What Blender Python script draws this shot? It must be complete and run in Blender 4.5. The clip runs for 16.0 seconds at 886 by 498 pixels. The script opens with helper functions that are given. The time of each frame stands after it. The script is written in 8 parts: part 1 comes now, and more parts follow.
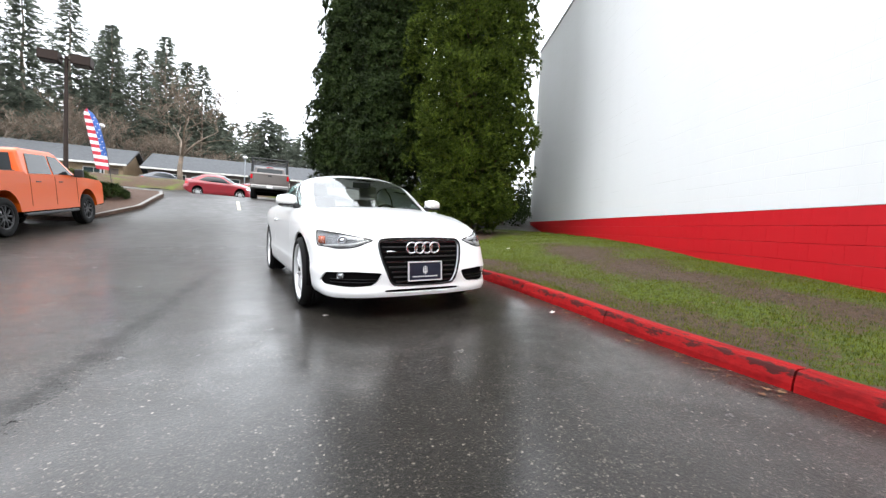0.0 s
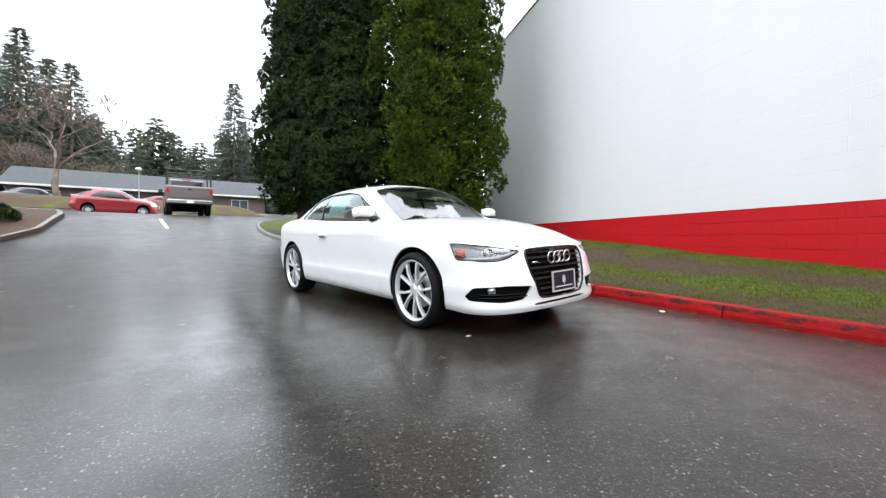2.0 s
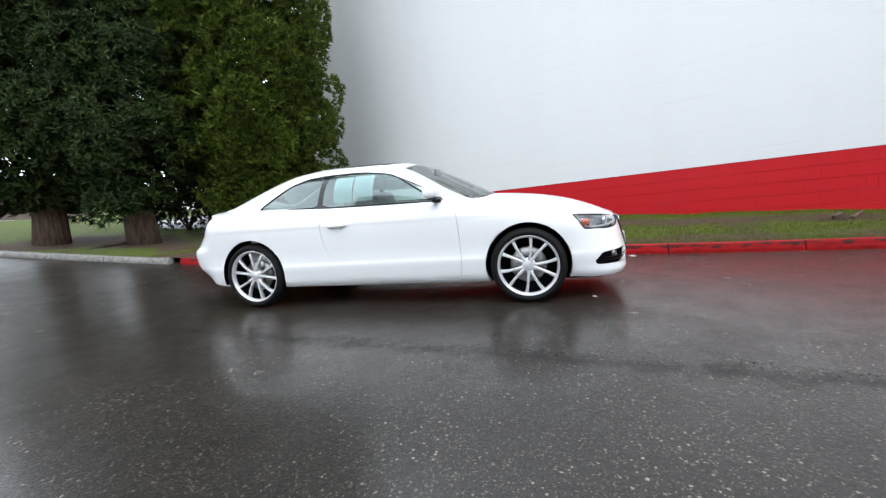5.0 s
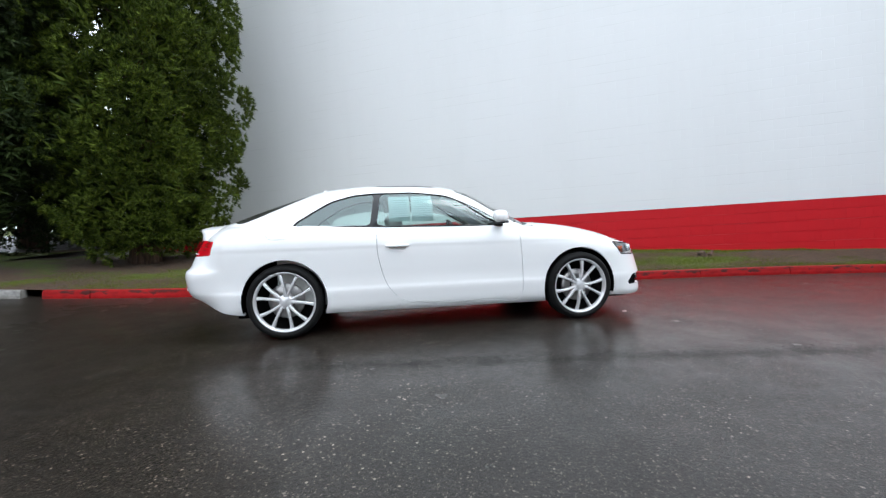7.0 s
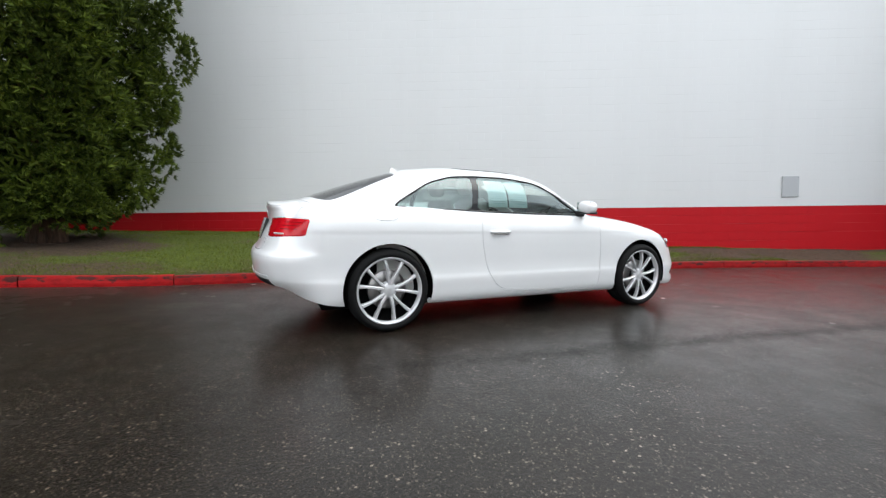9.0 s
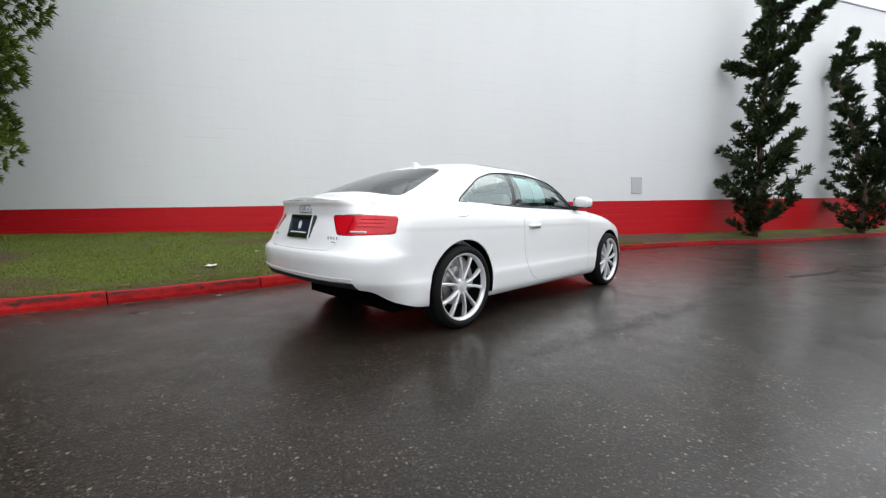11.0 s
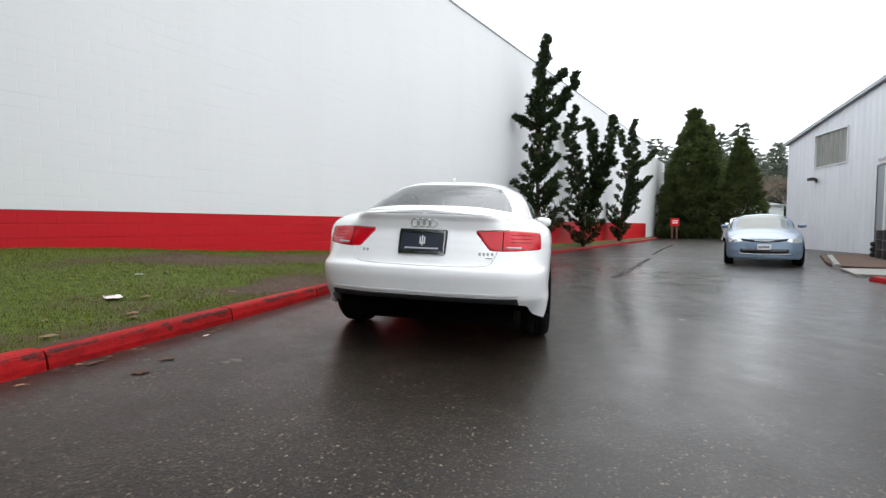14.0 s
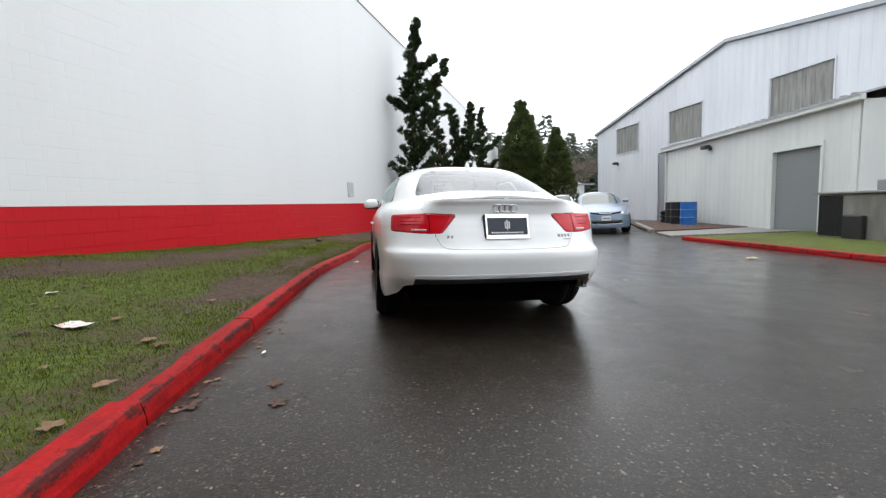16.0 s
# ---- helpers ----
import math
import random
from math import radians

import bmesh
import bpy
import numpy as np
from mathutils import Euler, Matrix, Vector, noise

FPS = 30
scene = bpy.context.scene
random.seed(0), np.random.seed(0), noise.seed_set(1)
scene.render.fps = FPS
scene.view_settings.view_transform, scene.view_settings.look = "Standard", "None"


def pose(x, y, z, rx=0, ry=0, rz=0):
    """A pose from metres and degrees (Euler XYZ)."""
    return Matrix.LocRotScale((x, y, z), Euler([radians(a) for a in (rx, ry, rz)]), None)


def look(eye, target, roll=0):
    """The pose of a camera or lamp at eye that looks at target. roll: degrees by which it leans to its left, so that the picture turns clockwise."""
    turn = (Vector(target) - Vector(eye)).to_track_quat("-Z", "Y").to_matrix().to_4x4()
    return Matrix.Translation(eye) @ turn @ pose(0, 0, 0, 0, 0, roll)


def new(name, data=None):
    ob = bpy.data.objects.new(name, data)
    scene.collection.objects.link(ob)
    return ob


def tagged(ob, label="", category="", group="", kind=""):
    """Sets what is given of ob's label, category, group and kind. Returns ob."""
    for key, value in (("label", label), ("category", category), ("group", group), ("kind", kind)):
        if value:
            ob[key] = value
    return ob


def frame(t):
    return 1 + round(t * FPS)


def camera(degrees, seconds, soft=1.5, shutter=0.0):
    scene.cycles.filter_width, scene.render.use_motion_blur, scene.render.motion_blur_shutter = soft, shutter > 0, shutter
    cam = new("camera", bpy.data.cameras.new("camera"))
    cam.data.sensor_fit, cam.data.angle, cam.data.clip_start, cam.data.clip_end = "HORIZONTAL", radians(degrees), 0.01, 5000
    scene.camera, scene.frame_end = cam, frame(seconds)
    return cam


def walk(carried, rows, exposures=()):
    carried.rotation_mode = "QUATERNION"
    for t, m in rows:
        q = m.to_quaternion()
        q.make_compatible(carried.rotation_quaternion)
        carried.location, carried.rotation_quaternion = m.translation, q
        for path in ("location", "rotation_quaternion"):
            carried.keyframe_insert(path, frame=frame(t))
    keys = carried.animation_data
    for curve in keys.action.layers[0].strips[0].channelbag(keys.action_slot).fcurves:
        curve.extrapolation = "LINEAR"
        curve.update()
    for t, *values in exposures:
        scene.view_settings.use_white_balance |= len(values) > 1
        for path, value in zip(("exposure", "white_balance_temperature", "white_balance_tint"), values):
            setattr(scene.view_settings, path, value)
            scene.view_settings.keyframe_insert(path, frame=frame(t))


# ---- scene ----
cam = camera(94.4, 16.0, soft=1.35)
# seconds, eye (metres), tilt, lean and heading (degrees)
PATH = [
    (0.0, -1.579, -5.439, 0.758, 87.03, -3.06, -28.22),
    (0.5, -1.980, -5.157, 0.736, 87.49, -0.66, -29.21),
    (1.0, -2.355, -4.860, 0.727, 89.53, 0.67, -33.02),
    (1.5, -2.704, -4.568, 0.732, 88.59, 1.01, -37.02),
    (2.0, -3.013, -4.218, 0.718, 88.56, -0.28, -40.49),
    (2.5, -3.339, -3.898, 0.731, 88.23, -2.29, -50.89),
    (3.0, -3.596, -3.476, 0.756, 85.95, 0.47, -59.18),
    (3.5, -3.877, -3.045, 0.765, 87.77, 1.53, -66.72),
    (4.0, -4.119, -2.573, 0.803, 86.61, 3.84, -68.90),
    (6.5, -4.719, 0.027, 0.771, 87.16, 3.20, -93.07),
    (7.0, -4.662, 0.528, 0.789, 88.64, 2.89, -98.78),
    (7.5, -4.554, 1.007, 0.782, 88.16, 3.39, -102.78),
    (8.0, -4.386, 1.475, 0.791, 87.32, 2.74, -105.72),
    (10.5, -3.283, 3.415, 0.835, 86.53, 0.57, -131.48),
    (11.0, -3.019, 3.744, 0.850, 85.62, 1.52, -135.88),
    (11.5, -2.693, 3.998, 0.871, 85.50, 0.48, -139.78),
    (12.0, -2.375, 4.286, 0.884, 86.77, 0.84, -147.52),
    (12.5, -1.995, 4.479, 0.885, 84.52, 1.48, -152.12),
    (13.0, -1.617, 4.696, 0.888, 86.74, 1.69, -156.72),
    (13.5, -1.206, 4.862, 0.893, 86.20, 1.94, -161.91),
    (14.0, -0.762, 5.000, 0.908, 87.05, 0.35, -168.42),
    (14.5, -0.326, 5.110, 0.927, 85.57, 2.35, -174.75),
    (15.0, 0.103, 5.093, 0.958, 84.60, 3.13, -178.04),
    (15.5, 0.529, 5.112, 0.976, 85.90, 2.92, -184.44),
    (16.0, 0.934, 5.045, 0.976, 84.06, 2.39, -190.68),
]
walk(cam, [(t, pose(x, y, z, rx, ry, rz)) for t, x, y, z, rx, ry, rz in PATH],
     exposures=[(0.0, 0.88, 6400, 10), (2.0, 0.68, 6300, 9), (4.0, 0.56, 6250, 9), (6.5, 0.42, 6000, 8), (8.0, 0.27, 6200, 8), (10.5, 0.28, 6450, 9), (16.0, 0.36, 6450, 9)])

# ---- light: an overcast winter sky and a weak, very soft sun behind the cloud ----
world = bpy.data.worlds.new("overcast_sky")
scene.world = world
world.use_nodes = True
wn, wl = world.node_tree.nodes, world.node_tree.links
sky = wn.new("ShaderNodeTexSky")
sky.sky_type, sky.sun_disc = "NISHITA", False
sky.sun_elevation, sky.sun_rotation = radians(59), radians(199)
sky.dust_density, sky.air_density = 6.0, 1.0
cloud = wn.new("ShaderNodeMix")
cloud.data_type = "RGBA"
cloud.inputs[0].default_value = 0.9
cloud.inputs[7].default_value = (17.0, 17.7, 18.6, 1)
wl.new(sky.outputs[0], cloud.inputs[6])
wl.new(cloud.outputs[2], wn["Background"].inputs[0])
wn["Background"].inputs[1].default_value = 0.108
sun = new("sun", bpy.data.lights.new("sun", "SUN"))
sun.data.energy, sun.data.angle, sun.data.color = 0.7, radians(40), (1.0, 0.97, 0.93)
sun.matrix_world = look((0, 0, 30), (6, 17, 0))

# ---- materials ----
def material(name, color=(0.5, 0.5, 0.5), rough=0.5, metal=0.0, **extra):
    m = bpy.data.materials.new(name)
    m.use_nodes = True
    b = m.node_tree.nodes["Principled BSDF"]
    b.inputs["Base Color"].default_value = (*color, 1)
    b.inputs["Roughness"].default_value = rough
    b.inputs["Metallic"].default_value = metal
    for key, value in extra.items():
        b.inputs[key.replace("_", " ")].default_value = value
    return m


def node(m, kind, **values):
    n = m.node_tree.nodes.new(kind)
    for key, value in values.items():
        n.inputs[key.replace("_", " ")].default_value = value
    return n


def join(m, a, out, b, to):
    m.node_tree.links.new(a.outputs[out], b.inputs[to])


def bsdf(m):
    return m.node_tree.nodes["Principled BSDF"]


def noise_of(m, scale, detail=4.0, rough=0.55, coords="Object", stretch=None):
    tc = node(m, "ShaderNodeTexCoord")
    n = node(m, "ShaderNodeTexNoise", Scale=scale, Detail=detail, Roughness=rough)
    if stretch:
        mp = node(m, "ShaderNodeMapping")
        mp.inputs["Scale"].default_value = stretch
        join(m, tc, coords, mp, "Vector")
        join(m, mp, "Vector", n, "Vector")
    else:
        join(m, tc, coords, n, "Vector")
    return n


def ramp(m, source, out, stops):
    r = node(m, "ShaderNodeValToRGB")
    e = r.color_ramp.elements
    e[0].position, e[0].color = stops[0][0], (*stops[0][1], 1)
    e[1].position, e[1].color = stops[-1][0], (*stops[-1][1], 1)
    for p, c in stops[1:-1]:
        k = e.new(p)
        k.color = (*c, 1)
    join(m, source, out, r, "Fac")
    return r


def mix(m, fac, a, b, mode="MIX"):
    """fac, a and b: a (node, output) or a plain value."""
    x = node(m, "ShaderNodeMix")
    x.data_type, x.blend_type = "RGBA", mode
    for v, k in ((fac, 0), (a, 6), (b, 7)):
        if isinstance(v, tuple) and isinstance(v[0], bpy.types.Node):
            m.node_tree.links.new(v[0].outputs[v[1]], x.inputs[k])
        else:
            x.inputs[k].default_value = v if k == 0 else (*v, 1)
    return x


def bump(m, source, out, strength, distance, after=None):
    b = node(m, "ShaderNodeBump", Strength=strength, Distance=distance)
    join(m, source, out, b, "Height")
    if after:
        join(m, after, "Normal", b, "Normal")
    join(m, b, "Normal", bsdf(m), "Normal")
    return b

# wet asphalt: dark binder, pale chips, films of water that come and go
ASPHALT = material("wet_asphalt", (0.04, 0.04, 0.04), 0.5)
m = ASPHALT
tc = node(m, "ShaderNodeTexCoord")


def sum_of(a, b, k, kind="MULTIPLY_ADD"):
    """a * k + b, of node outputs."""
    n = node(m, "ShaderNodeMath")
    n.operation = kind
    join(m, *a, n, 0)
    if isinstance(k, tuple):
        join(m, *k, n, 1)
    else:
        n.inputs[1].default_value = k
    if isinstance(b, tuple):
        join(m, *b, n, 2)
    else:
        n.inputs[2].default_value = b
    return n


def fade(source, lo, hi, out_lo, out_hi):
    n = node(m, "ShaderNodeMapRange")
    n.interpolation_type = "SMOOTHSTEP"
    for key, value in (("From Min", lo), ("From Max", hi), ("To Min", out_lo), ("To Max", out_hi)):
        n.inputs[key].default_value = value
    join(m, *(source if isinstance(source, tuple) else (source, 0)), n, "Value")
    return n


jostle = noise_of(m, 130.0, 2, 0.5)
shifted = node(m, "ShaderNodeVectorMath")
shifted.operation = "MULTIPLY_ADD"
shifted.inputs[1].default_value = (0.011, 0.011, 0.011)
join(m, jostle, "Color", shifted, 0)
join(m, tc, "Object", shifted, 2)


def chips_of(scale, stops):
    """Stones of uneven outline in the binder, each its own tone."""
    v = node(m, "ShaderNodeTexVoronoi", Scale=scale)
    join(m, shifted, "Vector", v, "Vector")
    r = node(m, "ShaderNodeSeparateColor")
    join(m, v, "Color", r, 0)
    return v, ramp(m, r, 0, stops)


small, small_tone = chips_of(170.0, [(0.0, (0.010, 0.009, 0.008)), (0.6, (0.021, 0.019, 0.0165)), (0.93, (0.038, 0.034, 0.030)), (0.985, (0.13, 0.115, 0.10))])
large, large_tone = chips_of(62.0, [(0.0, (0.0, 0.0, 0.0)), (0.92, (0.0, 0.0, 0.0)), (0.925, (0.07, 0.063, 0.055)), (1.0, (0.36, 0.325, 0.285))])
round_chip = ramp(m, large, "Distance", [(0.30, (1, 1, 1)), (0.45, (0, 0, 0))])
crowd = ramp(m, noise_of(m, 1.7, 4, 0.6), "Fac", [(0.35, (0.15, 0.15, 0.15)), (0.65, (1, 1, 1))])
pale = mix(m, 1.0, (mix(m, 1.0, (large_tone, "Color"), (round_chip, "Color"), "MULTIPLY"), 2), (crowd, "Color"), "MULTIPLY")
stones = mix(m, 1.0, (small_tone, "Color"), (pale, 2), "ADD")
big = noise_of(m, 0.55, 5, 0.6)
tone = ramp(m, big, "Fac", [(0.3, (0.75, 0.72, 0.69)), (0.7, (1.15, 1.11, 1.06))])
mul = mix(m, 1.0, (stones, 2), (tone, "Color"), "MULTIPLY")
# the trees' dark reflection beside the coupe, put into colour and gloss: duller, browner
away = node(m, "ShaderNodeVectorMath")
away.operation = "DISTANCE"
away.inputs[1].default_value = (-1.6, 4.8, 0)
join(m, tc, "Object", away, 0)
dark_reflection = fade(sum_of((noise_of(m, 0.45, 4, 0.6), "Fac"), (away, "Value"), 2.5), 2.6, 7.4, 1.0, 0.0)
reflection_tint = mix(m, (dark_reflection, 0), (1.0, 1.0, 1.0), (0.84, 0.76, 0.68))
dimmed_stones = mix(m, 1.0, (mul, 2), (reflection_tint, 2), "MULTIPLY")
# a worn, open-grained track beside the parking place, which holds no film of water
axes = node(m, "ShaderNodeSeparateXYZ")
join(m, tc, "Object", axes, 0)
along_y = sum_of((axes, "Y"), 0.0, 1.0)


def track(slope, offset, wide, y0, y1, ease, strength):
    """A ragged strip x = slope * y - offset between two stretches of the drive."""
    centre = sum_of((sum_of((axes, "Y"), (axes, "X"), -slope), 0), offset, 1.0)
    off = node(m, "ShaderNodeMath")
    off.operation = "ABSOLUTE"
    join(m, centre, 0, off, 0)
    ragged = sum_of((noise_of(m, 5.0, 6, 0.7), "Fac"), (off, 0), 0.5)
    across = fade(ragged, wide, wide + 0.24, strength, 0.0)
    lengthwise = sum_of((fade(along_y, y0, y0 + ease, 0.0, 1.0), 0), 0.0, (fade(along_y, y1 - ease, y1, 1.0, 0.0), 0))
    return sum_of((across, 0), 0.0, (lengthwise, 0))


worn = track(0.16, 1.87, 0.15, -3.8, 2.0, 1.0, 0.85)
smooth_wet = noise_of(m, 2.6, 7, 0.68)
film = ramp(m, smooth_wet, "Fac", [(0.3, (1.0, 1.0, 1.0)), (0.7, (0.75, 0.75, 0.75))])
coat = mix(m, (dark_reflection, 0), (film, "Color"), (0.6, 0.59, 0.58))
from_bay = node(m, "ShaderNodeVectorMath")
from_bay.operation = "DISTANCE"
from_bay.inputs[1].default_value = (-2.0, -2.5, 0)
join(m, tc, "Object", from_bay, 0)
# the outer lot drains well and is only damp
drained = fade(sum_of((noise_of(m, 0.3, 3, 0.5), "Fac"), (from_bay, "Value"), 2.0), 4.5, 10.5, 0.0, 1.0)
coat = mix(m, (drained, 0), (coat, 2), (0.30, 0.30, 0.30))
join(m, mix(m, (worn, 0), (coat, 2), (0.05, 0.05, 0.05)), 2, bsdf(m), "Coat Weight")
rr = ramp(m, smooth_wet, "Fac", [(0.3, (0.30, 0.30, 0.30)), (0.7, (0.5, 0.5, 0.5))])
join(m, mix(m, (worn, 0), (rr, "Color"), (0.65, 0.65, 0.65)), 2, bsdf(m), "Roughness")
join(m, mix(m, (worn, 0), (dimmed_stones, 2), (0.012, 0.011, 0.010)), 2, bsdf(m), "Base Color")
join(m, mix(m, (dark_reflection, 0), (0.15, 0.15, 0.15), (0.10, 0.10, 0.10)), 2, bsdf(m), "Specular IOR Level")
grain = noise_of(m, 190.0, 3, 0.6)
b = bump(m, grain, "Fac", 0.45, 0.004)
relief = bump(m, large, "Distance", 0.25, 0.004, b)
bsdf(m).inputs["Coat IOR"].default_value = 1.36
film_rough = ramp(m, smooth_wet, "Fac", [(0.3, (0.13, 0.13, 0.13)), (0.7, (0.28, 0.28, 0.28))])
join(m, mix(m, (drained, 0), (film_rough, "Color"), (0.30, 0.30, 0.30)), 2, bsdf(m), "Coat Roughness")
soft = noise_of(m, 60.0, 3, 0.6)
cb = node(m, "ShaderNodeBump", Strength=0.17, Distance=0.004)
join(m, soft, "Fac", cb, "Height")
join(m, cb, "Normal", bsdf(m), "Coat Normal")

TAR = material("rough_worn_asphalt", (0.018, 0.017, 0.016), 0.75, Specular_IOR_Level=0.15)
n = noise_of(TAR, 60, 4)
bump(TAR, n, "Fac", 1.0, 0.01)
join(TAR, ramp(TAR, n, "Fac", [(0.35, (0.006, 0.006, 0.006)), (0.7, (0.02, 0.019, 0.018))]), "Color", bsdf(TAR), "Base Color")


def block_paint(name, color, worn, rough, joint):
    """Paint over concrete blocks: faint courses, joints that show in places, dust and streaks."""
    m = material(name, color, rough, Specular_IOR_Level=0.2)
    where = node(m, "ShaderNodeNewGeometry")
    br = node(m, "ShaderNodeTexBrick", Scale=1.0, Mortar_Size=0.006, Mortar_Smooth=0.5, Brick_Width=0.4, Row_Height=0.2)
    br.offset = 0.5
    sep = node(m, "ShaderNodeSeparateXYZ")
    com = node(m, "ShaderNodeCombineXYZ")
    join(m, where, "Position", sep, 0)
    stretch = node(m, "ShaderNodeMath")
    stretch.operation = "MULTIPLY"
    stretch.inputs[1].default_value = 1.0 / math.cos(radians(26.25))
    join(m, sep, "Y", stretch, 0)
    join(m, stretch, 0, com, "X")
    join(m, sep, "Z", com, "Y")
    join(m, com, 0, br, "Vector")

    def by_place(scale, detail, squeeze):
        mp = node(m, "ShaderNodeMapping")
        mp.inputs["Scale"].default_value = squeeze
        n = node(m, "ShaderNodeTexNoise", Scale=scale, Detail=detail, Roughness=0.6)
        join(m, where, "Position", mp, "Vector")
        join(m, mp, "Vector", n, "Vector")
        return n

    fine = by_place(55, 3, (1, 1, 1))
    b1 = bump(m, fine, "Fac", 0.15, 0.004)
    inv = node(m, "ShaderNodeMath")
    inv.operation = "SUBTRACT"
    inv.inputs[0].default_value = 1.0
    join(m, br, "Fac", inv, 1)
    b2 = node(m, "ShaderNodeBump", Strength=0.3, Distance=0.005)
    join(m, inv, 0, b2, "Height")
    join(m, b1, "Normal", b2, "Normal")
    join(m, b2, "Normal", bsdf(m), "Normal")
    streak = by_place(1.0, 5, (0.9, 0.9, 0.16))
    paint = mix(m, (ramp(m, streak, "Fac", [(0.45, (0, 0, 0)), (0.75, (0.35, 0.35, 0.35))]), "Color"), color, worn)
    # thin runs along the courses where the joint shows through the paint
    run = by_place(1.0, 3, (0.7, 0.7, 0.0))
    course = node(m, "ShaderNodeMath")
    course.operation = "PINGPONG"
    course.inputs[1].default_value = 0.1
    join(m, sep, "Z", course, 0)
    thin = ramp(m, course, 0, [(0.0, (1, 1, 1)), (0.0065, (0, 0, 0))])
    row = node(m, "ShaderNodeMath")
    row.operation = "FLOOR"
    lift = node(m, "ShaderNodeMath")
    lift.operation = "MULTIPLY_ADD"
    lift.inputs[1].default_value, lift.inputs[2].default_value = 5.0, 0.5
    join(m, sep, "Z", lift, 0)
    join(m, lift, 0, row, 0)
    run.noise_dimensions = "4D"
    join(m, row, 0, run, "W")
    patchy = ramp(m, run, "Fac", [(0.48, (0, 0, 0)), (0.66, (0.75, 0.75, 0.75))])
    shows = mix(m, 1.0, (thin, "Color"), (patchy, "Color"), "MULTIPLY")
    join(m, mix(m, (shows, 2), (paint, 2), joint), 2, bsdf(m), "Base Color")
    return m


WHITE_WALL = block_paint("white_painted_block", (0.76, 0.76, 0.755), (0.69, 0.69, 0.675), 0.55, (0.60, 0.60, 0.58))
RED_WALL = block_paint("red_painted_block", (0.52, 0.009, 0.015), (0.44, 0.010, 0.016), 0.5, (0.62, 0.12, 0.12))

RED_KERB = material("red_kerb_paint", (0.32, 0.02, 0.025), 0.6, Specular_IOR_Level=0.1)
m = RED_KERB
n1, n2 = noise_of(m, 6, 6, 0.68, stretch=(2.0, 0.8, 2.0)), noise_of(m, 42, 4, 0.6)
c1 = mix(m, (ramp(m, n1, "Fac", [(0.35, (0, 0, 0)), (0.6, (1, 1, 1))]), "Color"), (0.20, 0.006, 0.007), (0.38, 0.010, 0.011))
scuff = node(m, "ShaderNodeAttribute")
scuff.attribute_name = "scuff"
rubbed = node(m, "ShaderNodeMath")
rubbed.operation = "MULTIPLY_ADD"
join(m, scuff, "Fac", rubbed, 0)
rubbed.inputs[1].default_value = 0.17
join(m, n1, "Fac", rubbed, 2)
c2 = mix(m, (ramp(m, rubbed, 0, [(0.60, (0, 0, 0)), (0.68, (0.9, 0.9, 0.9))]), "Color"), (c1, 2), (0.028, 0.014, 0.012))
info = node(m, "ShaderNodeObjectInfo")
c3 = mix(m, 1.0, (c2, 2), (ramp(m, info, "Random", [(0, (0.8, 0.8, 0.8)), (1, (1.1, 1.1, 1.1))]), "Color"), "MULTIPLY")
join(m, c3, 2, bsdf(m), "Base Color")
bump(m, n2, "Fac", 0.5, 0.006)
GREY_KERB = material("wet_concrete", (0.22, 0.21, 0.19), 0.5)
n = noise_of(GREY_KERB, 14, 6)
join(GREY_KERB, ramp(GREY_KERB, n, "Fac", [(0.3, (0.11, 0.105, 0.095)), (0.7, (0.27, 0.26, 0.24))]), "Color", bsdf(GREY_KERB), "Base Color")
bump(GREY_KERB, noise_of(GREY_KERB, 60), "Fac", 0.4, 0.006)

GRASS = material("thin_grass_over_soil", (0.09, 0.12, 0.03), 0.9)
m = GRASS
n1, n2, n3 = noise_of(m, 0.75, 5, 0.6), noise_of(m, 16, 5, 0.7), noise_of(m, 130, 3, 0.7)
green = ramp(m, n2, "Fac", [(0.3, (0.028, 0.036, 0.003)), (0.5, (0.080, 0.112, 0.004)), (0.72, (0.155, 0.20, 0.008))])
soil = ramp(m, n2, "Fac", [(0.3, (0.032, 0.018, 0.010)), (0.7, (0.125, 0.074, 0.042))])
bare = node(m, "ShaderNodeAttribute")
bare.attribute_name = "bare_soil"
frayed = node(m, "ShaderNodeMath")
frayed.operation = "MULTIPLY_ADD"
join(m, n2, "Fac", frayed, 0)
frayed.inputs[1].default_value = 1.3
join(m, bare, "Fac", frayed, 2)
patchy = node(m, "ShaderNodeMath")
patchy.operation = "MULTIPLY_ADD"
join(m, n1, "Fac", patchy, 0)
patchy.inputs[1].default_value = 0.7
half = node(m, "ShaderNodeMath")
half.operation = "MULTIPLY"
half.inputs[1].default_value = 0.5
join(m, frayed, 0, half, 0)
join(m, half, 0, patchy, 2)
mask = ramp(m, patchy, 0, [(0.75, (0, 0, 0)), (0.85, (1, 1, 1))])
c = mix(m, (mask, "Color"), (green, "Color"), (soil, "Color"))
join(m, c, 2, bsdf(m), "Base Color")
b1 = bump(m, n3, "Fac", 0.9, 0.02)
bump(m, n2, "Fac", 0.7, 0.05, b1)
BLADE = material("grass_blade", (0.10, 0.15, 0.03), 0.8, Specular_IOR_Level=0.15)
gi = node(BLADE, "ShaderNodeNewGeometry")
join(BLADE, ramp(BLADE, gi, "Random Per Island", [(0, (0.045, 0.056, 0.003)), (0.6, (0.10, 0.124, 0.006)), (0.93, (0.17, 0.195, 0.011)), (1, (0.20, 0.15, 0.05))]), "Color", bsdf(BLADE), "Base Color")
SOIL = material("brown_bark_soil", (0.07, 0.04, 0.025), 0.9)
n = noise_of(SOIL, 30, 5)
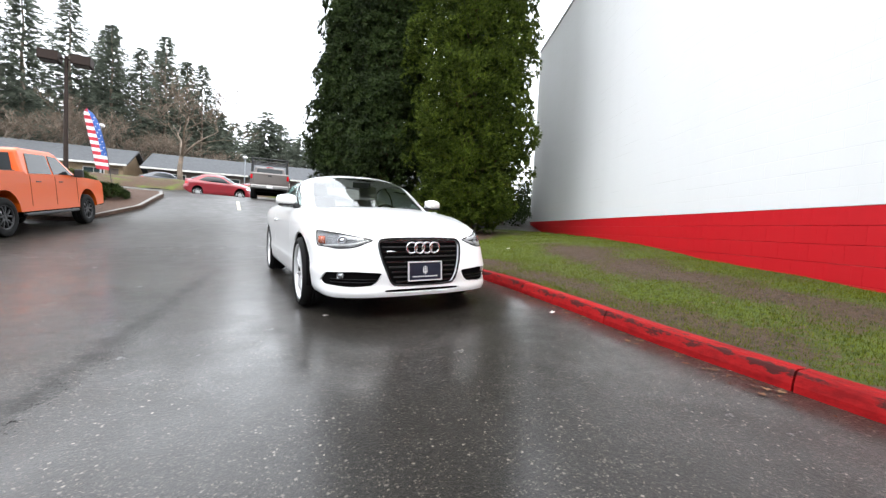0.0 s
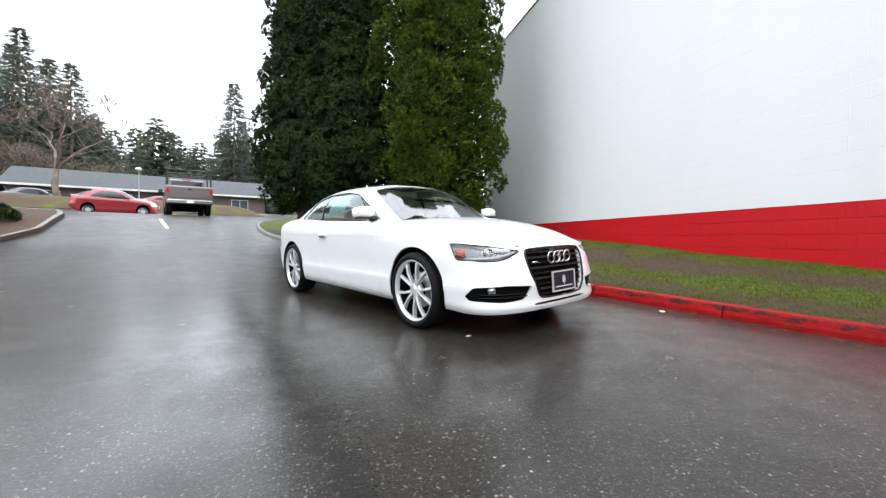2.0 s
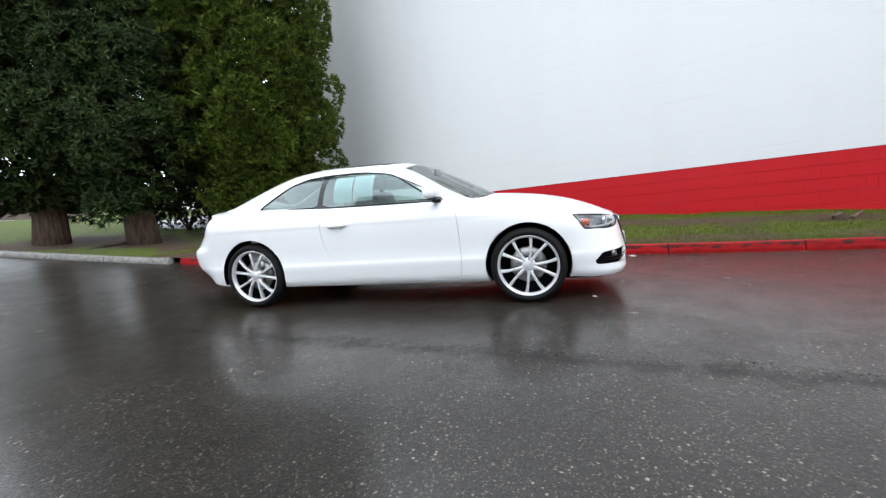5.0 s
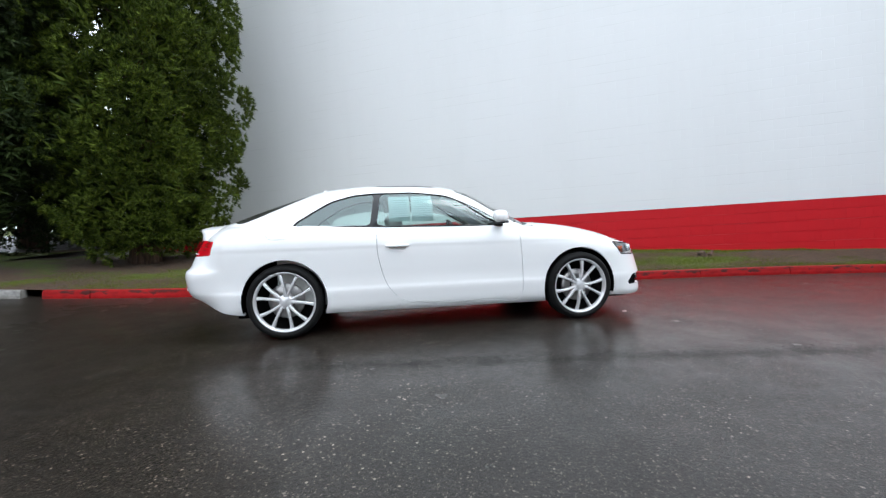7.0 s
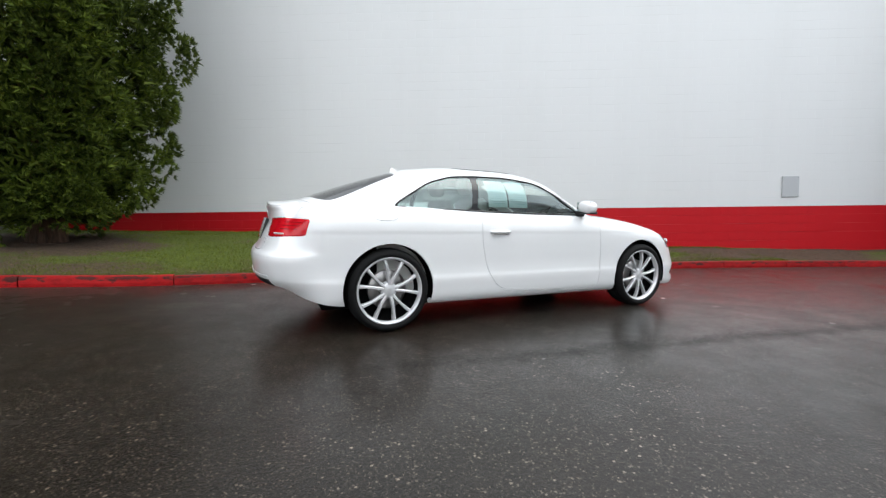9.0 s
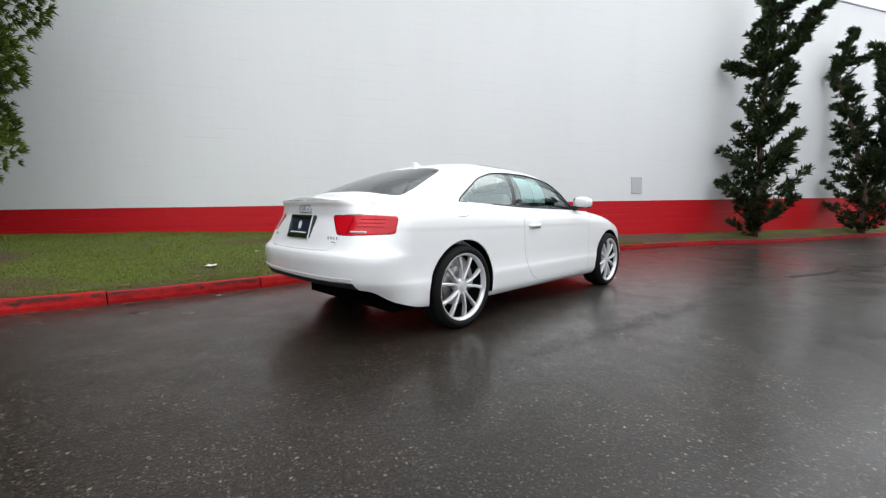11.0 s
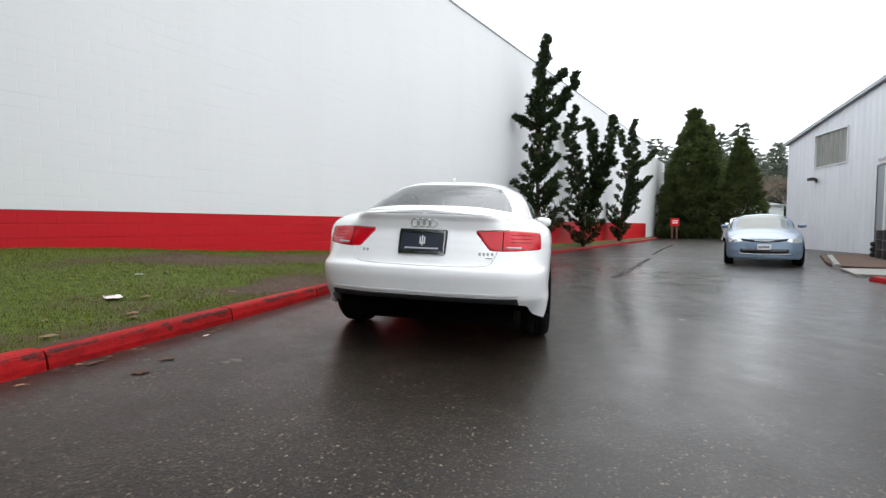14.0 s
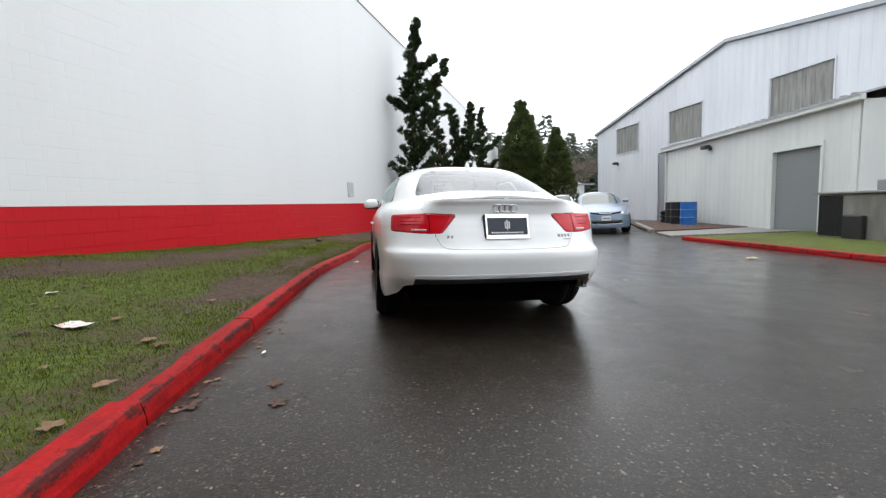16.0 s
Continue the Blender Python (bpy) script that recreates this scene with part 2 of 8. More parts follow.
join(SOIL, ramp(SOIL, n, "Fac", [(0.3, (0.025, 0.014, 0.01)), (0.7, (0.12, 0.065, 0.04))]), "Color", bsdf(SOIL), "Base Color")
bump(SOIL, n, "Fac", 1, 0.03)


def leafy(name, stops):
    m = material(name, stops[1][1], 0.55)
    g = node(m, "ShaderNodeNewGeometry")
    big = noise_of(m, 1.3, 3)
    base = ramp(m, g, "Random Per Island", stops)
    tone = ramp(m, big, "Fac", [(0.35, (0.6, 0.62, 0.6)), (0.65, (1.25, 1.25, 1.15))])
    join(m, mix(m, 1.0, (base, "Color"), (tone, "Color"), "MULTIPLY"), 2, bsdf(m), "Base Color")
    bsdf(m).inputs["Specular IOR Level"].default_value = 0.15
    return m


def see_through(m, share):
    """Thin needles and twigs let some of the sky's light through."""
    out = m.node_tree.nodes["Material Output"]
    t = node(m, "ShaderNodeBsdfTranslucent")
    m.node_tree.links.new(bsdf(m).inputs["Base Color"].links[0].from_socket, t.inputs["Color"])
    x = node(m, "ShaderNodeMixShader", Fac=share)
    join(m, bsdf(m), 0, x, 1)
    join(m, t, 0, x, 2)
    join(m, x, 0, out, 0)
    return m


CYPRESS = leafy("cypress_leaf", [(0, (0.028, 0.044, 0.007)), (0.5, (0.064, 0.094, 0.012)), (1, (0.165, 0.21, 0.032))])
CYPRESS_DARK = leafy("dark_cypress_leaf", [(0, (0.014, 0.025, 0.007)), (0.5, (0.026, 0.042, 0.011)), (1, (0.048, 0.070, 0.018))])
JUNIPER = leafy("juniper_leaf", [(0, (0.016, 0.027, 0.012)), (0.5, (0.032, 0.050, 0.021)), (1, (0.065, 0.092, 0.036))])
HEDGE = see_through(leafy("arborvitae_leaf", [(0, (0.040, 0.058, 0.022)), (0.5, (0.080, 0.10, 0.036)), (1, (0.13, 0.145, 0.05))]), 0.25)
# distant mist is put into needle and twig colours: paler and greyer
MISTED_FIR = see_through(leafy("misted_fir_needles", [(0, (0.13, 0.15, 0.125)), (0.5, (0.165, 0.185, 0.155)), (1, (0.20, 0.22, 0.185))]), 0.45)
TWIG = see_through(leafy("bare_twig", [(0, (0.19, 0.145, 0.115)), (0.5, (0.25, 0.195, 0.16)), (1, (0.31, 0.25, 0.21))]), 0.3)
BARK = material("reddish_bark", (0.09, 0.055, 0.035), 0.9)
n = noise_of(BARK, 6, 5, stretch=(3, 3, 0.5))
join(BARK, ramp(BARK, n, "Fac", [(0.3, (0.03, 0.018, 0.012)), (0.7, (0.15, 0.095, 0.065))]), "Color", bsdf(BARK), "Base Color")
bump(BARK, n, "Fac", 1, 0.03)
DEAD_LEAF = material("fallen_leaf", (0.28, 0.12, 0.05), 0.7)
gi = node(DEAD_LEAF, "ShaderNodeNewGeometry")
join(DEAD_LEAF, ramp(DEAD_LEAF, gi, "Random Per Island", [(0, (0.045, 0.02, 0.011)), (0.5, (0.11, 0.05, 0.024)), (1, (0.22, 0.125, 0.065))]), "Color", bsdf(DEAD_LEAF), "Base Color")
WHITE_PAINT = material("white_car_paint", (0.89, 0.89, 0.885), 0.3, Coat_Weight=0.8, Coat_Roughness=0.04)
GLOSS_BLACK = material("gloss_black", (0.012, 0.012, 0.013), 0.12)
MATT_BLACK = material("black_plastic", (0.018, 0.018, 0.019), 0.55)
DARK = material("shadowed_cavity", (0.006, 0.006, 0.006), 0.9, Specular_IOR_Level=0.0)
RUBBER = material("tyre_rubber", (0.008, 0.008, 0.008), 0.8, Specular_IOR_Level=0.2)
CHROME = material("chrome", (0.75, 0.76, 0.78), 0.12, 1.0)
SILVER = material("silver_wheel_paint", (0.78, 0.78, 0.79), 0.25, 0.45, Coat_Weight=0.4)
STEEL = material("brake_disc_steel", (0.35, 0.34, 0.33), 0.35, 1.0)
GREY_LEATHER = material("pale_grey_seat", (0.5, 0.49, 0.46), 0.6)
LINING = material("pale_grey_lining", (0.6, 0.6, 0.57), 0.7)
SATIN = material("satin_silver", (0.7, 0.7, 0.71), 0.3, 0.3)
MIRROR = material("mirror_glass", (0.85, 0.86, 0.88), 0.02, 1.0)


def glass(name, color, alpha_mix, sheen=None, rough=0.02):
    """A thin pane: lets light straight through, tinted, with a mirror-like skin."""
    m = bpy.data.materials.new(name)
    m.use_nodes = True
    m.node_tree.nodes.remove(m.node_tree.nodes["Principled BSDF"])
    out = m.node_tree.nodes["Material Output"]
    t = node(m, "ShaderNodeBsdfTransparent", Color=(*color, 1))
    g = node(m, "ShaderNodeBsdfGlossy", Roughness=rough)
    g.inputs["Color"].default_value = (*(sheen or (1, 1, 1)), 1)
    f = node(m, "ShaderNodeFresnel", IOR=alpha_mix)
    x = node(m, "ShaderNodeMixShader")
    join(m, f, 0, x, 0)
    join(m, t, 0, x, 1)
    join(m, g, 0, x, 2)
    join(m, x, 0, out, 0)
    return m


GLASS = glass("green_tinted_glass", (0.80, 0.95, 0.92), 2.15, (0.86, 0.98, 0.97), 0.05)
SCREEN_GLASS = glass("windscreen_glass", (0.85, 0.92, 0.91), 2.9)
DARK_GLASS = glass("wet_tinted_rear_glass", (0.25, 0.26, 0.27), 1.5, None, 0.18)
LAMP_GLASS = glass("clear_lamp_cover", (0.92, 0.93, 0.94), 1.45)
RED_LAMP = material("red_lamp_plastic", (0.54, 0.004, 0.012), 0.22, Specular_IOR_Level=0.25, Coat_Weight=0.35)
DEEP_RED = material("deep_red_lamp_plastic", (0.16, 0.003, 0.006), 0.15, Coat_Weight=1.0)
AMBER = material("amber_reflector", (0.45, 0.09, 0.03), 0.25)
LAMP_SILVER = material("lamp_reflector", (0.55, 0.56, 0.58), 0.2, 0.9)
LAMP_GREY = material("lamp_housing", (0.22, 0.22, 0.23), 0.3, 0.3)
CYAN_PAPER = material("pale_cyan_paper", (0.60, 0.70, 0.70), 0.7)
PAPER_GREY = material("grey_print", (0.33, 0.50, 0.51), 0.7)
NAVY = material("navy_plate", (0.008, 0.014, 0.03), 0.4)
WHITE_PLASTIC = material("white_plastic", (0.75, 0.75, 0.75), 0.4)


def mesh_of(name, bm, mat=None, smooth=False):
    me = bpy.data.meshes.new(name)
    bm.to_mesh(me)
    bm.free()
    if mat:
        for one in mat if isinstance(mat, (list, tuple)) else [mat]:
            me.materials.append(one)
    if smooth:
        me.polygons.foreach_set("use_smooth", [True] * len(me.polygons))
    return me


def part(name, bm, mat, parent=None, label="", smooth=False, kind=""):
    ob = new(name, mesh_of(name, bm, mat, smooth))
    if parent:
        ob.parent = parent
    return tagged(ob, label, kind=kind)


def box(bm, x0, x1, y0, y1, z0, z1, bev=0.0, seg=1, m=None):
    r = bmesh.ops.create_cube(bm, size=1.0)
    vs = r["verts"]
    bmesh.ops.scale(bm, vec=(x1 - x0, y1 - y0, z1 - z0), verts=vs)
    bmesh.ops.translate(bm, vec=((x0 + x1) / 2, (y0 + y1) / 2, (z0 + z1) / 2), verts=vs)
    if bev:
        es = list({e for v in vs for e in v.link_edges})
        vs = list({v for f in bmesh.ops.bevel(bm, geom=es, offset=bev, segments=seg, affect="EDGES", profile=0.5)["faces"] for v in f.verts} | {v for v in vs if v.is_valid})
    if m:
        bmesh.ops.transform(bm, matrix=m, verts=vs)
    return vs


def cyl(bm, r0, r1, depth, m, seg=24, caps=True):
    return bmesh.ops.create_cone(bm, cap_ends=caps, segments=seg, radius1=r0, radius2=r1, depth=depth, matrix=m)["verts"]


def tube(bm, pts, radii, seg=8, caps=True):
    """A round tube along pts, with a radius for each point."""
    rings = []
    pts = [Vector(p) for p in pts]
    for i, p in enumerate(pts):
        d = (pts[min(i + 1, len(pts) - 1)] - pts[max(i - 1, 0)]).normalized()
        q = d.to_track_quat("Z", "Y")
        r = radii[i] if isinstance(radii, (list, tuple)) else radii
        rings.append([bm.verts.new(p + q @ Vector((r * math.cos(k * math.tau / seg), r * math.sin(k * math.tau / seg), 0))) for k in range(seg)])
    for a, b in zip(rings, rings[1:]):
        for k in range(seg):
            bm.faces.new((a[k], a[(k + 1) % seg], b[(k + 1) % seg], b[k]))
    if caps:
        bm.faces.new(rings[0][::-1])
        bm.faces.new(rings[-1])
    return [v for r in rings for v in r]


def ring(bm, major, minor, m, seg=32, sub=8, squash=1.0):
    rows = []
    for i in range(seg):
        a = i * math.tau / seg
        rows.append([bm.verts.new(m @ Vector(((major + minor * math.cos(b * math.tau / sub)) * math.cos(a), (major + minor * math.cos(b * math.tau / sub)) * math.sin(a), minor * squash * math.sin(b * math.tau / sub)))) for b in range(sub)])
    for i in range(seg):
        for b in range(sub):
            bm.faces.new((rows[i][b], rows[(i + 1) % seg][b], rows[(i + 1) % seg][(b + 1) % sub], rows[i][(b + 1) % sub]))


def prism(bm, outline, depth, m, bev=0.0):
    """A flat outline of (x, y) points made solid along z, then placed by m."""
    low = [bm.verts.new(m @ Vector((x, y, 0))) for x, y in outline]
    high = [bm.verts.new(m @ Vector((x, y, depth))) for x, y in outline]
    n = len(outline)
    bm.faces.new(low[::-1])
    top = bm.faces.new(high)
    for i in range(n):
        bm.faces.new((low[i], low[(i + 1) % n], high[(i + 1) % n], high[i]))
    if bev:
        bmesh.ops.bevel(bm, geom=list(top.edges), offset=bev, segments=2, affect="EDGES", profile=0.6)
    return low + high


def smoothstep(a, b, x):
    t = np.clip((x - a) / (b - a), 0, 1)
    return t * t * (3 - 2 * t)


def curve(xs, ys):
    """A smooth function through points, without overshoot."""
    xs, ys = np.array(xs, float), np.array(ys, float)
    h, d = np.diff(xs), np.diff(ys) / np.diff(xs)
    m = np.zeros(len(xs))
    m[0], m[-1] = d[0], d[-1]
    for i in range(1, len(xs) - 1):
        if d[i - 1] * d[i] > 0:
            w1, w2 = 2 * h[i] + h[i - 1], h[i] + 2 * h[i - 1]
            m[i] = (w1 + w2) / (w1 / d[i - 1] + w2 / d[i])

    def f(x):
        x = np.clip(np.asarray(x, float), xs[0], xs[-1])
        i = np.clip(np.searchsorted(xs, x, side="right") - 1, 0, len(xs) - 2)
        t = (x - xs[i]) / h[i]
        return (2 * t**3 - 3 * t**2 + 1) * ys[i] + (t**3 - 2 * t**2 + t) * h[i] * m[i] + (-2 * t**3 + 3 * t**2) * ys[i + 1] + (t**3 - t**2) * h[i] * m[i + 1]

    return f


# ---- the lie of the land: nearly flat round the car, a ramp up to the street behind it ----
ramp_z = curve([-60, 0, 3, 5.2, 7.3, 10, 12, 14, 16, 18, 22, 30, 40, 50, 90], [-0.72, 0.0715, 0.111, 0.25, 0.48, 0.76, 0.99, 1.27, 1.55, 1.70, 1.95, 2.8, 3.9, 4.5, 6.0])
ramp_tilt = curve([-60, 3, 7, 11, 16, 20, 90], [0.0397, 0.0397, 0.06, 0.078, 0.0, 0.0, 0.0])


def ground_z(x, y):
    z = float(ramp_z(y) + ramp_tilt(y) * (min(max(x, -14), 14) - 1.8))
    k = 0.035
    t = min(max((y - 27) / 10, 0), 1)
    return -0.2 + k * math.log1p(math.exp(min((z + 0.2) / k, 60))) + 1.1 * t * t * (3 - 2 * t)


WALL_AZ, WALL_OFF, RED_TOP, WALL_TOP = radians(26.25), 5.241, 1.199, 8.196
WALL_N = Vector((math.cos(WALL_AZ), -math.sin(WALL_AZ), 0))
WALL_D = Vector((math.sin(WALL_AZ), math.cos(WALL_AZ), 0))


def wall_x(y, off=0.0):
    return (WALL_OFF - off + math.sin(WALL_AZ) * y) / math.cos(WALL_AZ)


foot_z = curve([-45, -34, -20, -9.6, -5.1, -2, 0.3, 2, 5.7, 8.2, 12, 30], [-0.1, -0.06, 0.05, 0.185, 0.34, 0.48, 0.65, 0.71, 0.78, 0.88, 1.15, 2.0])
kerb_x = curve([-46, -40, -34, -26, -20, -14.5, -12.2, -9.3, -8.3, -7, -5.2, -4.5, -3.6, -2.4, -0.75, 1.9, 3.3, 5.3, 7.3, 10, 12, 13.4],
               [-15.5, -13.6, -11.9, -8.4, -5.4, -2.75, -1.6, -0.02, 0.28, 0.6, 1.02, 1.1, 1.2, 1.43, 1.66, 1.8, 1.87, 1.76, 1.56, 1.52, 1.72, 2.05])

# ---- ground, kerbs, verge and the long white wall ----
def graded(lo, hi, fine_lo, fine_hi, step):
    vals = list(np.arange(fine_lo, fine_hi + 1e-6, step))
    d, v = step, fine_lo
    while v > lo:
        d *= 1.35
        v = max(lo, v - d)
        vals.insert(0, v)
    d, v = step, fine_hi
    while v < hi:
        d *= 1.35
        v = min(hi, v + d)
        vals.append(v)
    return vals


def sheet(xs, ys, zf):
    verts = [(x, y, zf(x, y)) for y in ys for x in xs]
    n = len(xs)
    faces = [(j * n + i, j * n + i + 1, (j + 1) * n + i + 1, (j + 1) * n + i) for j in range(len(ys) - 1) for i in range(n - 1)]
    me = bpy.data.meshes.new("sheet")
    me.from_pydata(verts, [], faces)
    me.polygons.foreach_set("use_smooth", [True] * len(faces))
    return me


me = sheet(graded(-900, 900, -16, 16, 0.5), graded(-900, 900, -46, 44, 0.5), ground_z)
me.materials.append(ASPHALT)
ground = tagged(new("ground", me), "wet dark grey asphalt of a parking lot", "ground", kind="structure")


def arrays(name, verts, faces, mat, smooth=False):
    """A mesh from a vertex array and an array of triangles or quads."""
    me = bpy.data.meshes.new(name)
    n, k = faces.shape
    me.vertices.add(len(verts))
    me.vertices.foreach_set("co", np.asarray(verts, np.float32).ravel())
    me.loops.add(n * k)
    me.loops.foreach_set("vertex_index", np.asarray(faces, np.int32).ravel())
    me.polygons.add(n)
    me.polygons.foreach_set("loop_start", np.arange(0, n * k, k, dtype=np.int32))
    me.polygons.foreach_set("loop_total", np.full(n, k, np.int32))
    if smooth:
        me.polygons.foreach_set("use_smooth", [True] * n)
    me.materials.append(mat)
    me.update(calc_edges=True)
    return me


# the wall's own axes: x away from the road, y along it
WALL_POSE = Matrix.Translation(WALL_N * WALL_OFF) @ Matrix.Rotation(-WALL_AZ, 4, "Z")
S_NEAR, S_FAR = 8.15 / math.cos(WALL_AZ) + math.tan(WALL_AZ) * WALL_OFF, -34.3 / math.cos(WALL_AZ) + math.tan(WALL_AZ) * WALL_OFF
wall = new("wall_east")
wall.matrix_world = WALL_POSE
tagged(wall, "long windowless block wall, white above a red painted base", "wall", kind="structure")


def wpart(name, bm, mat, label=""):
    return part(name, bm, mat, wall, label)


bm = bmesh.new()
box(bm, 0, 0.4, S_FAR, S_NEAR, RED_TOP, WALL_TOP)
wpart("upper_wall", bm, WHITE_WALL, "white painted block wall")
bm = bmesh.new()
box(bm, 0.4, 22, S_FAR, S_NEAR, -0.5, WALL_TOP - 0.3)
wpart("building_body", bm, WHITE_WALL)
bm = bmesh.new()
box(bm, 0.012, 0.4, S_FAR, S_NEAR, -0.8, RED_TOP - 0.004)
box(bm, 0.4, 22, S_NEAR - 0.1, S_NEAR + 0.004, -0.5, RED_TOP - 0.004)
wpart("lower_wall", bm, RED_WALL, "red painted base of the wall")
bm = bmesh.new()
box(bm, -0.035, 0.5, S_FAR - 0.03, S_NEAR + 0.03, WALL_TOP, WALL_TOP + 0.07, 0.01)
box(bm, 0.4, 22, S_NEAR, S_NEAR + 0.03, WALL_TOP - 0.25, WALL_TOP)
wpart("coping", bm, material("grey_metal_coping", (0.4, 0.41, 0.42), 0.4, 0.6), "grey metal coping")
# lower wing past the far end
bm = bmesh.new()
box(bm, 0.15, 18, S_FAR - 9, S_FAR, -0.8, 7.5)
wpart("far_wing", bm, WHITE_WALL, "plain white wing, set back")
# red blocks, proud of their joints
bm = bmesh.new()
box(bm, 0, 0.05, -0.1999, 0.1999, -0.0975, 0.0975, 0.0022)
BLOCK = mesh_of("block", bm, RED_WALL)
near_list, rest = [], bmesh.new()
for row in range(6):
    z = RED_TOP - 0.1 - row * 0.2
    s = S_NEAR - 0.2 - (0.2 if row % 2 else 0)
    while s > S_FAR + 0.2:
        y = (WALL_POSE @ Vector((0, s, 0))).y
        if z + 0.1 > float(foot_z(y)) - 0.05:
            if -9.5 < y < 4.5 and len(near_list) < 290:
                near_list.append((s, z))
            else:
                box(rest, 0.003, 0.05, s - 0.1999, s + 0.1999, z - 0.0978, z + 0.0978)
        s -= 0.4
far_blocks = part("far_blocks", rest, RED_WALL, wall, kind="stuff")

# far away ground cover is asphalt; the verge is grass and soil between kerb and wall
def verge_z(x, y):
    xk, xw = float(kerb_x(y)) + 0.12, wall_x(y)
    zk, zw = ground_z(float(kerb_x(y)), y) + 0.115, float(foot_z(y))
    t = (x - xk) / max(xw - xk, 0.1)
    t = min(max(t, 0), 1)
    e = t * t * (3 - 2 * t) * 0.5 + t * 0.5
    return zk + (zw - zk) * e + 0.05 * math.sin(math.pi * t) * (1 + 0.6 * noise.noise((x * 0.5, y * 0.5, 0))) + 0.025 * noise.noise((x * 1.4, y * 1.4, 3)) * min(1, t * 8)


ys = list(np.arange(-44, 8.2, 0.22))
verts, faces = [], []
NX = 26
for y in ys:
    xk, xw = float(kerb_x(y)) + 0.1, wall_x(y) + 0.05
    for i in range(NX + 1):
        x = xk + (xw - xk) * i / NX
        verts.append((x, y, verge_z(x, y)))
for j in range(len(ys) - 1):
    for i in range(NX):
        a = j * (NX + 1) + i
        faces.append((a, a + 1, a + NX + 2, a + NX + 1))
def shaded_soil(x, y):
    """Bare needle litter round the dark cypresses."""
    return max(math.exp(-((x - a) ** 2 + (y - b) ** 2) / 1.3) for a, b in ((2.7, 9.6), (3.4, 7.75), (7.3, 9.3)))


def bare_soil(x, y):
    """How bare the verge is: a trodden band below the wall, a worn strip and patch behind the kerb."""
    d = x - float(kerb_x(y)) - 0.15
    band = math.exp(-((x - 3.86 - 0.32 * y) / 0.4) ** 2) * min(max((0.9 - y) / 0.8, 0), 1)
    patch = math.exp(-((x - 2.25) / 0.4) ** 2 - ((y - 0.45) / 0.8) ** 2)
    strip = math.exp(-((d - 0.28) / 0.2) ** 2) * (1.0 if y < -0.5 else 0.25)
    under = max(math.exp(-((x - 5.0) ** 2 + (y - 5.6) ** 2) / 3.0), shaded_soil(x, y))
    return 0.04 + 0.7 * under + 0.30 * noise.noise((x * 0.6, y * 0.5, 7)) + 0.30 * noise.noise((x * 1.7, y * 1.4, 9)) + 0.46 * band + 0.62 * patch + 0.36 * strip + 0.25 * max(0, 1 - d / 0.2)


verge_mesh = arrays("verge", np.array(verts), np.array(faces), GRASS, True)
verge_mesh.attributes.new("bare_soil", "FLOAT", "POINT").data.foreach_set("value", [bare_soil(x, y) for x, y, z in verts])
tagged(new("verge", verge_mesh), "sloping verge of thin wet grass and bare soil", "grass", kind="structure")


def lawn_z(x, y):
    k = ground_z(float(kerb_x(min(y, 13.4))), y) + 0.115
    return k + 0.05 * min(max(x - float(kerb_x(min(y, 13.4))), 0), 9) + 0.03 * noise.noise((x * 0.7, y * 0.7, 5))


lawn_v, lawn_f = [], []
lys = list(np.arange(8.0, 15.6, 0.3))
for y in lys:
    xk = float(kerb_x(min(y, 13.4))) + 0.1 + max(0, y - 13.0) ** 2 * 0.45
    for i in range(31):
        x = xk + (26 - xk) * (i / 30) ** 1.6
        lawn_v.append((x, y, lawn_z(x, y)))
for j in range(len(lys) - 1):
    for i in range(30):
        a = j * 31 + i
        lawn_f.append((a, a + 1, a + 32, a + 31))
lawn_mesh = arrays("lawn", np.array(lawn_v), np.array(lawn_f), GRASS, True)
lawn_mesh.attributes.new("bare_soil", "FLOAT", "POINT").data.foreach_set("value", [0.75 * shaded_soil(x, y) for x, y, z in lawn_v])
tagged(new("lawn", lawn_mesh), "green lawn under the conifers", "grass", kind="structure")

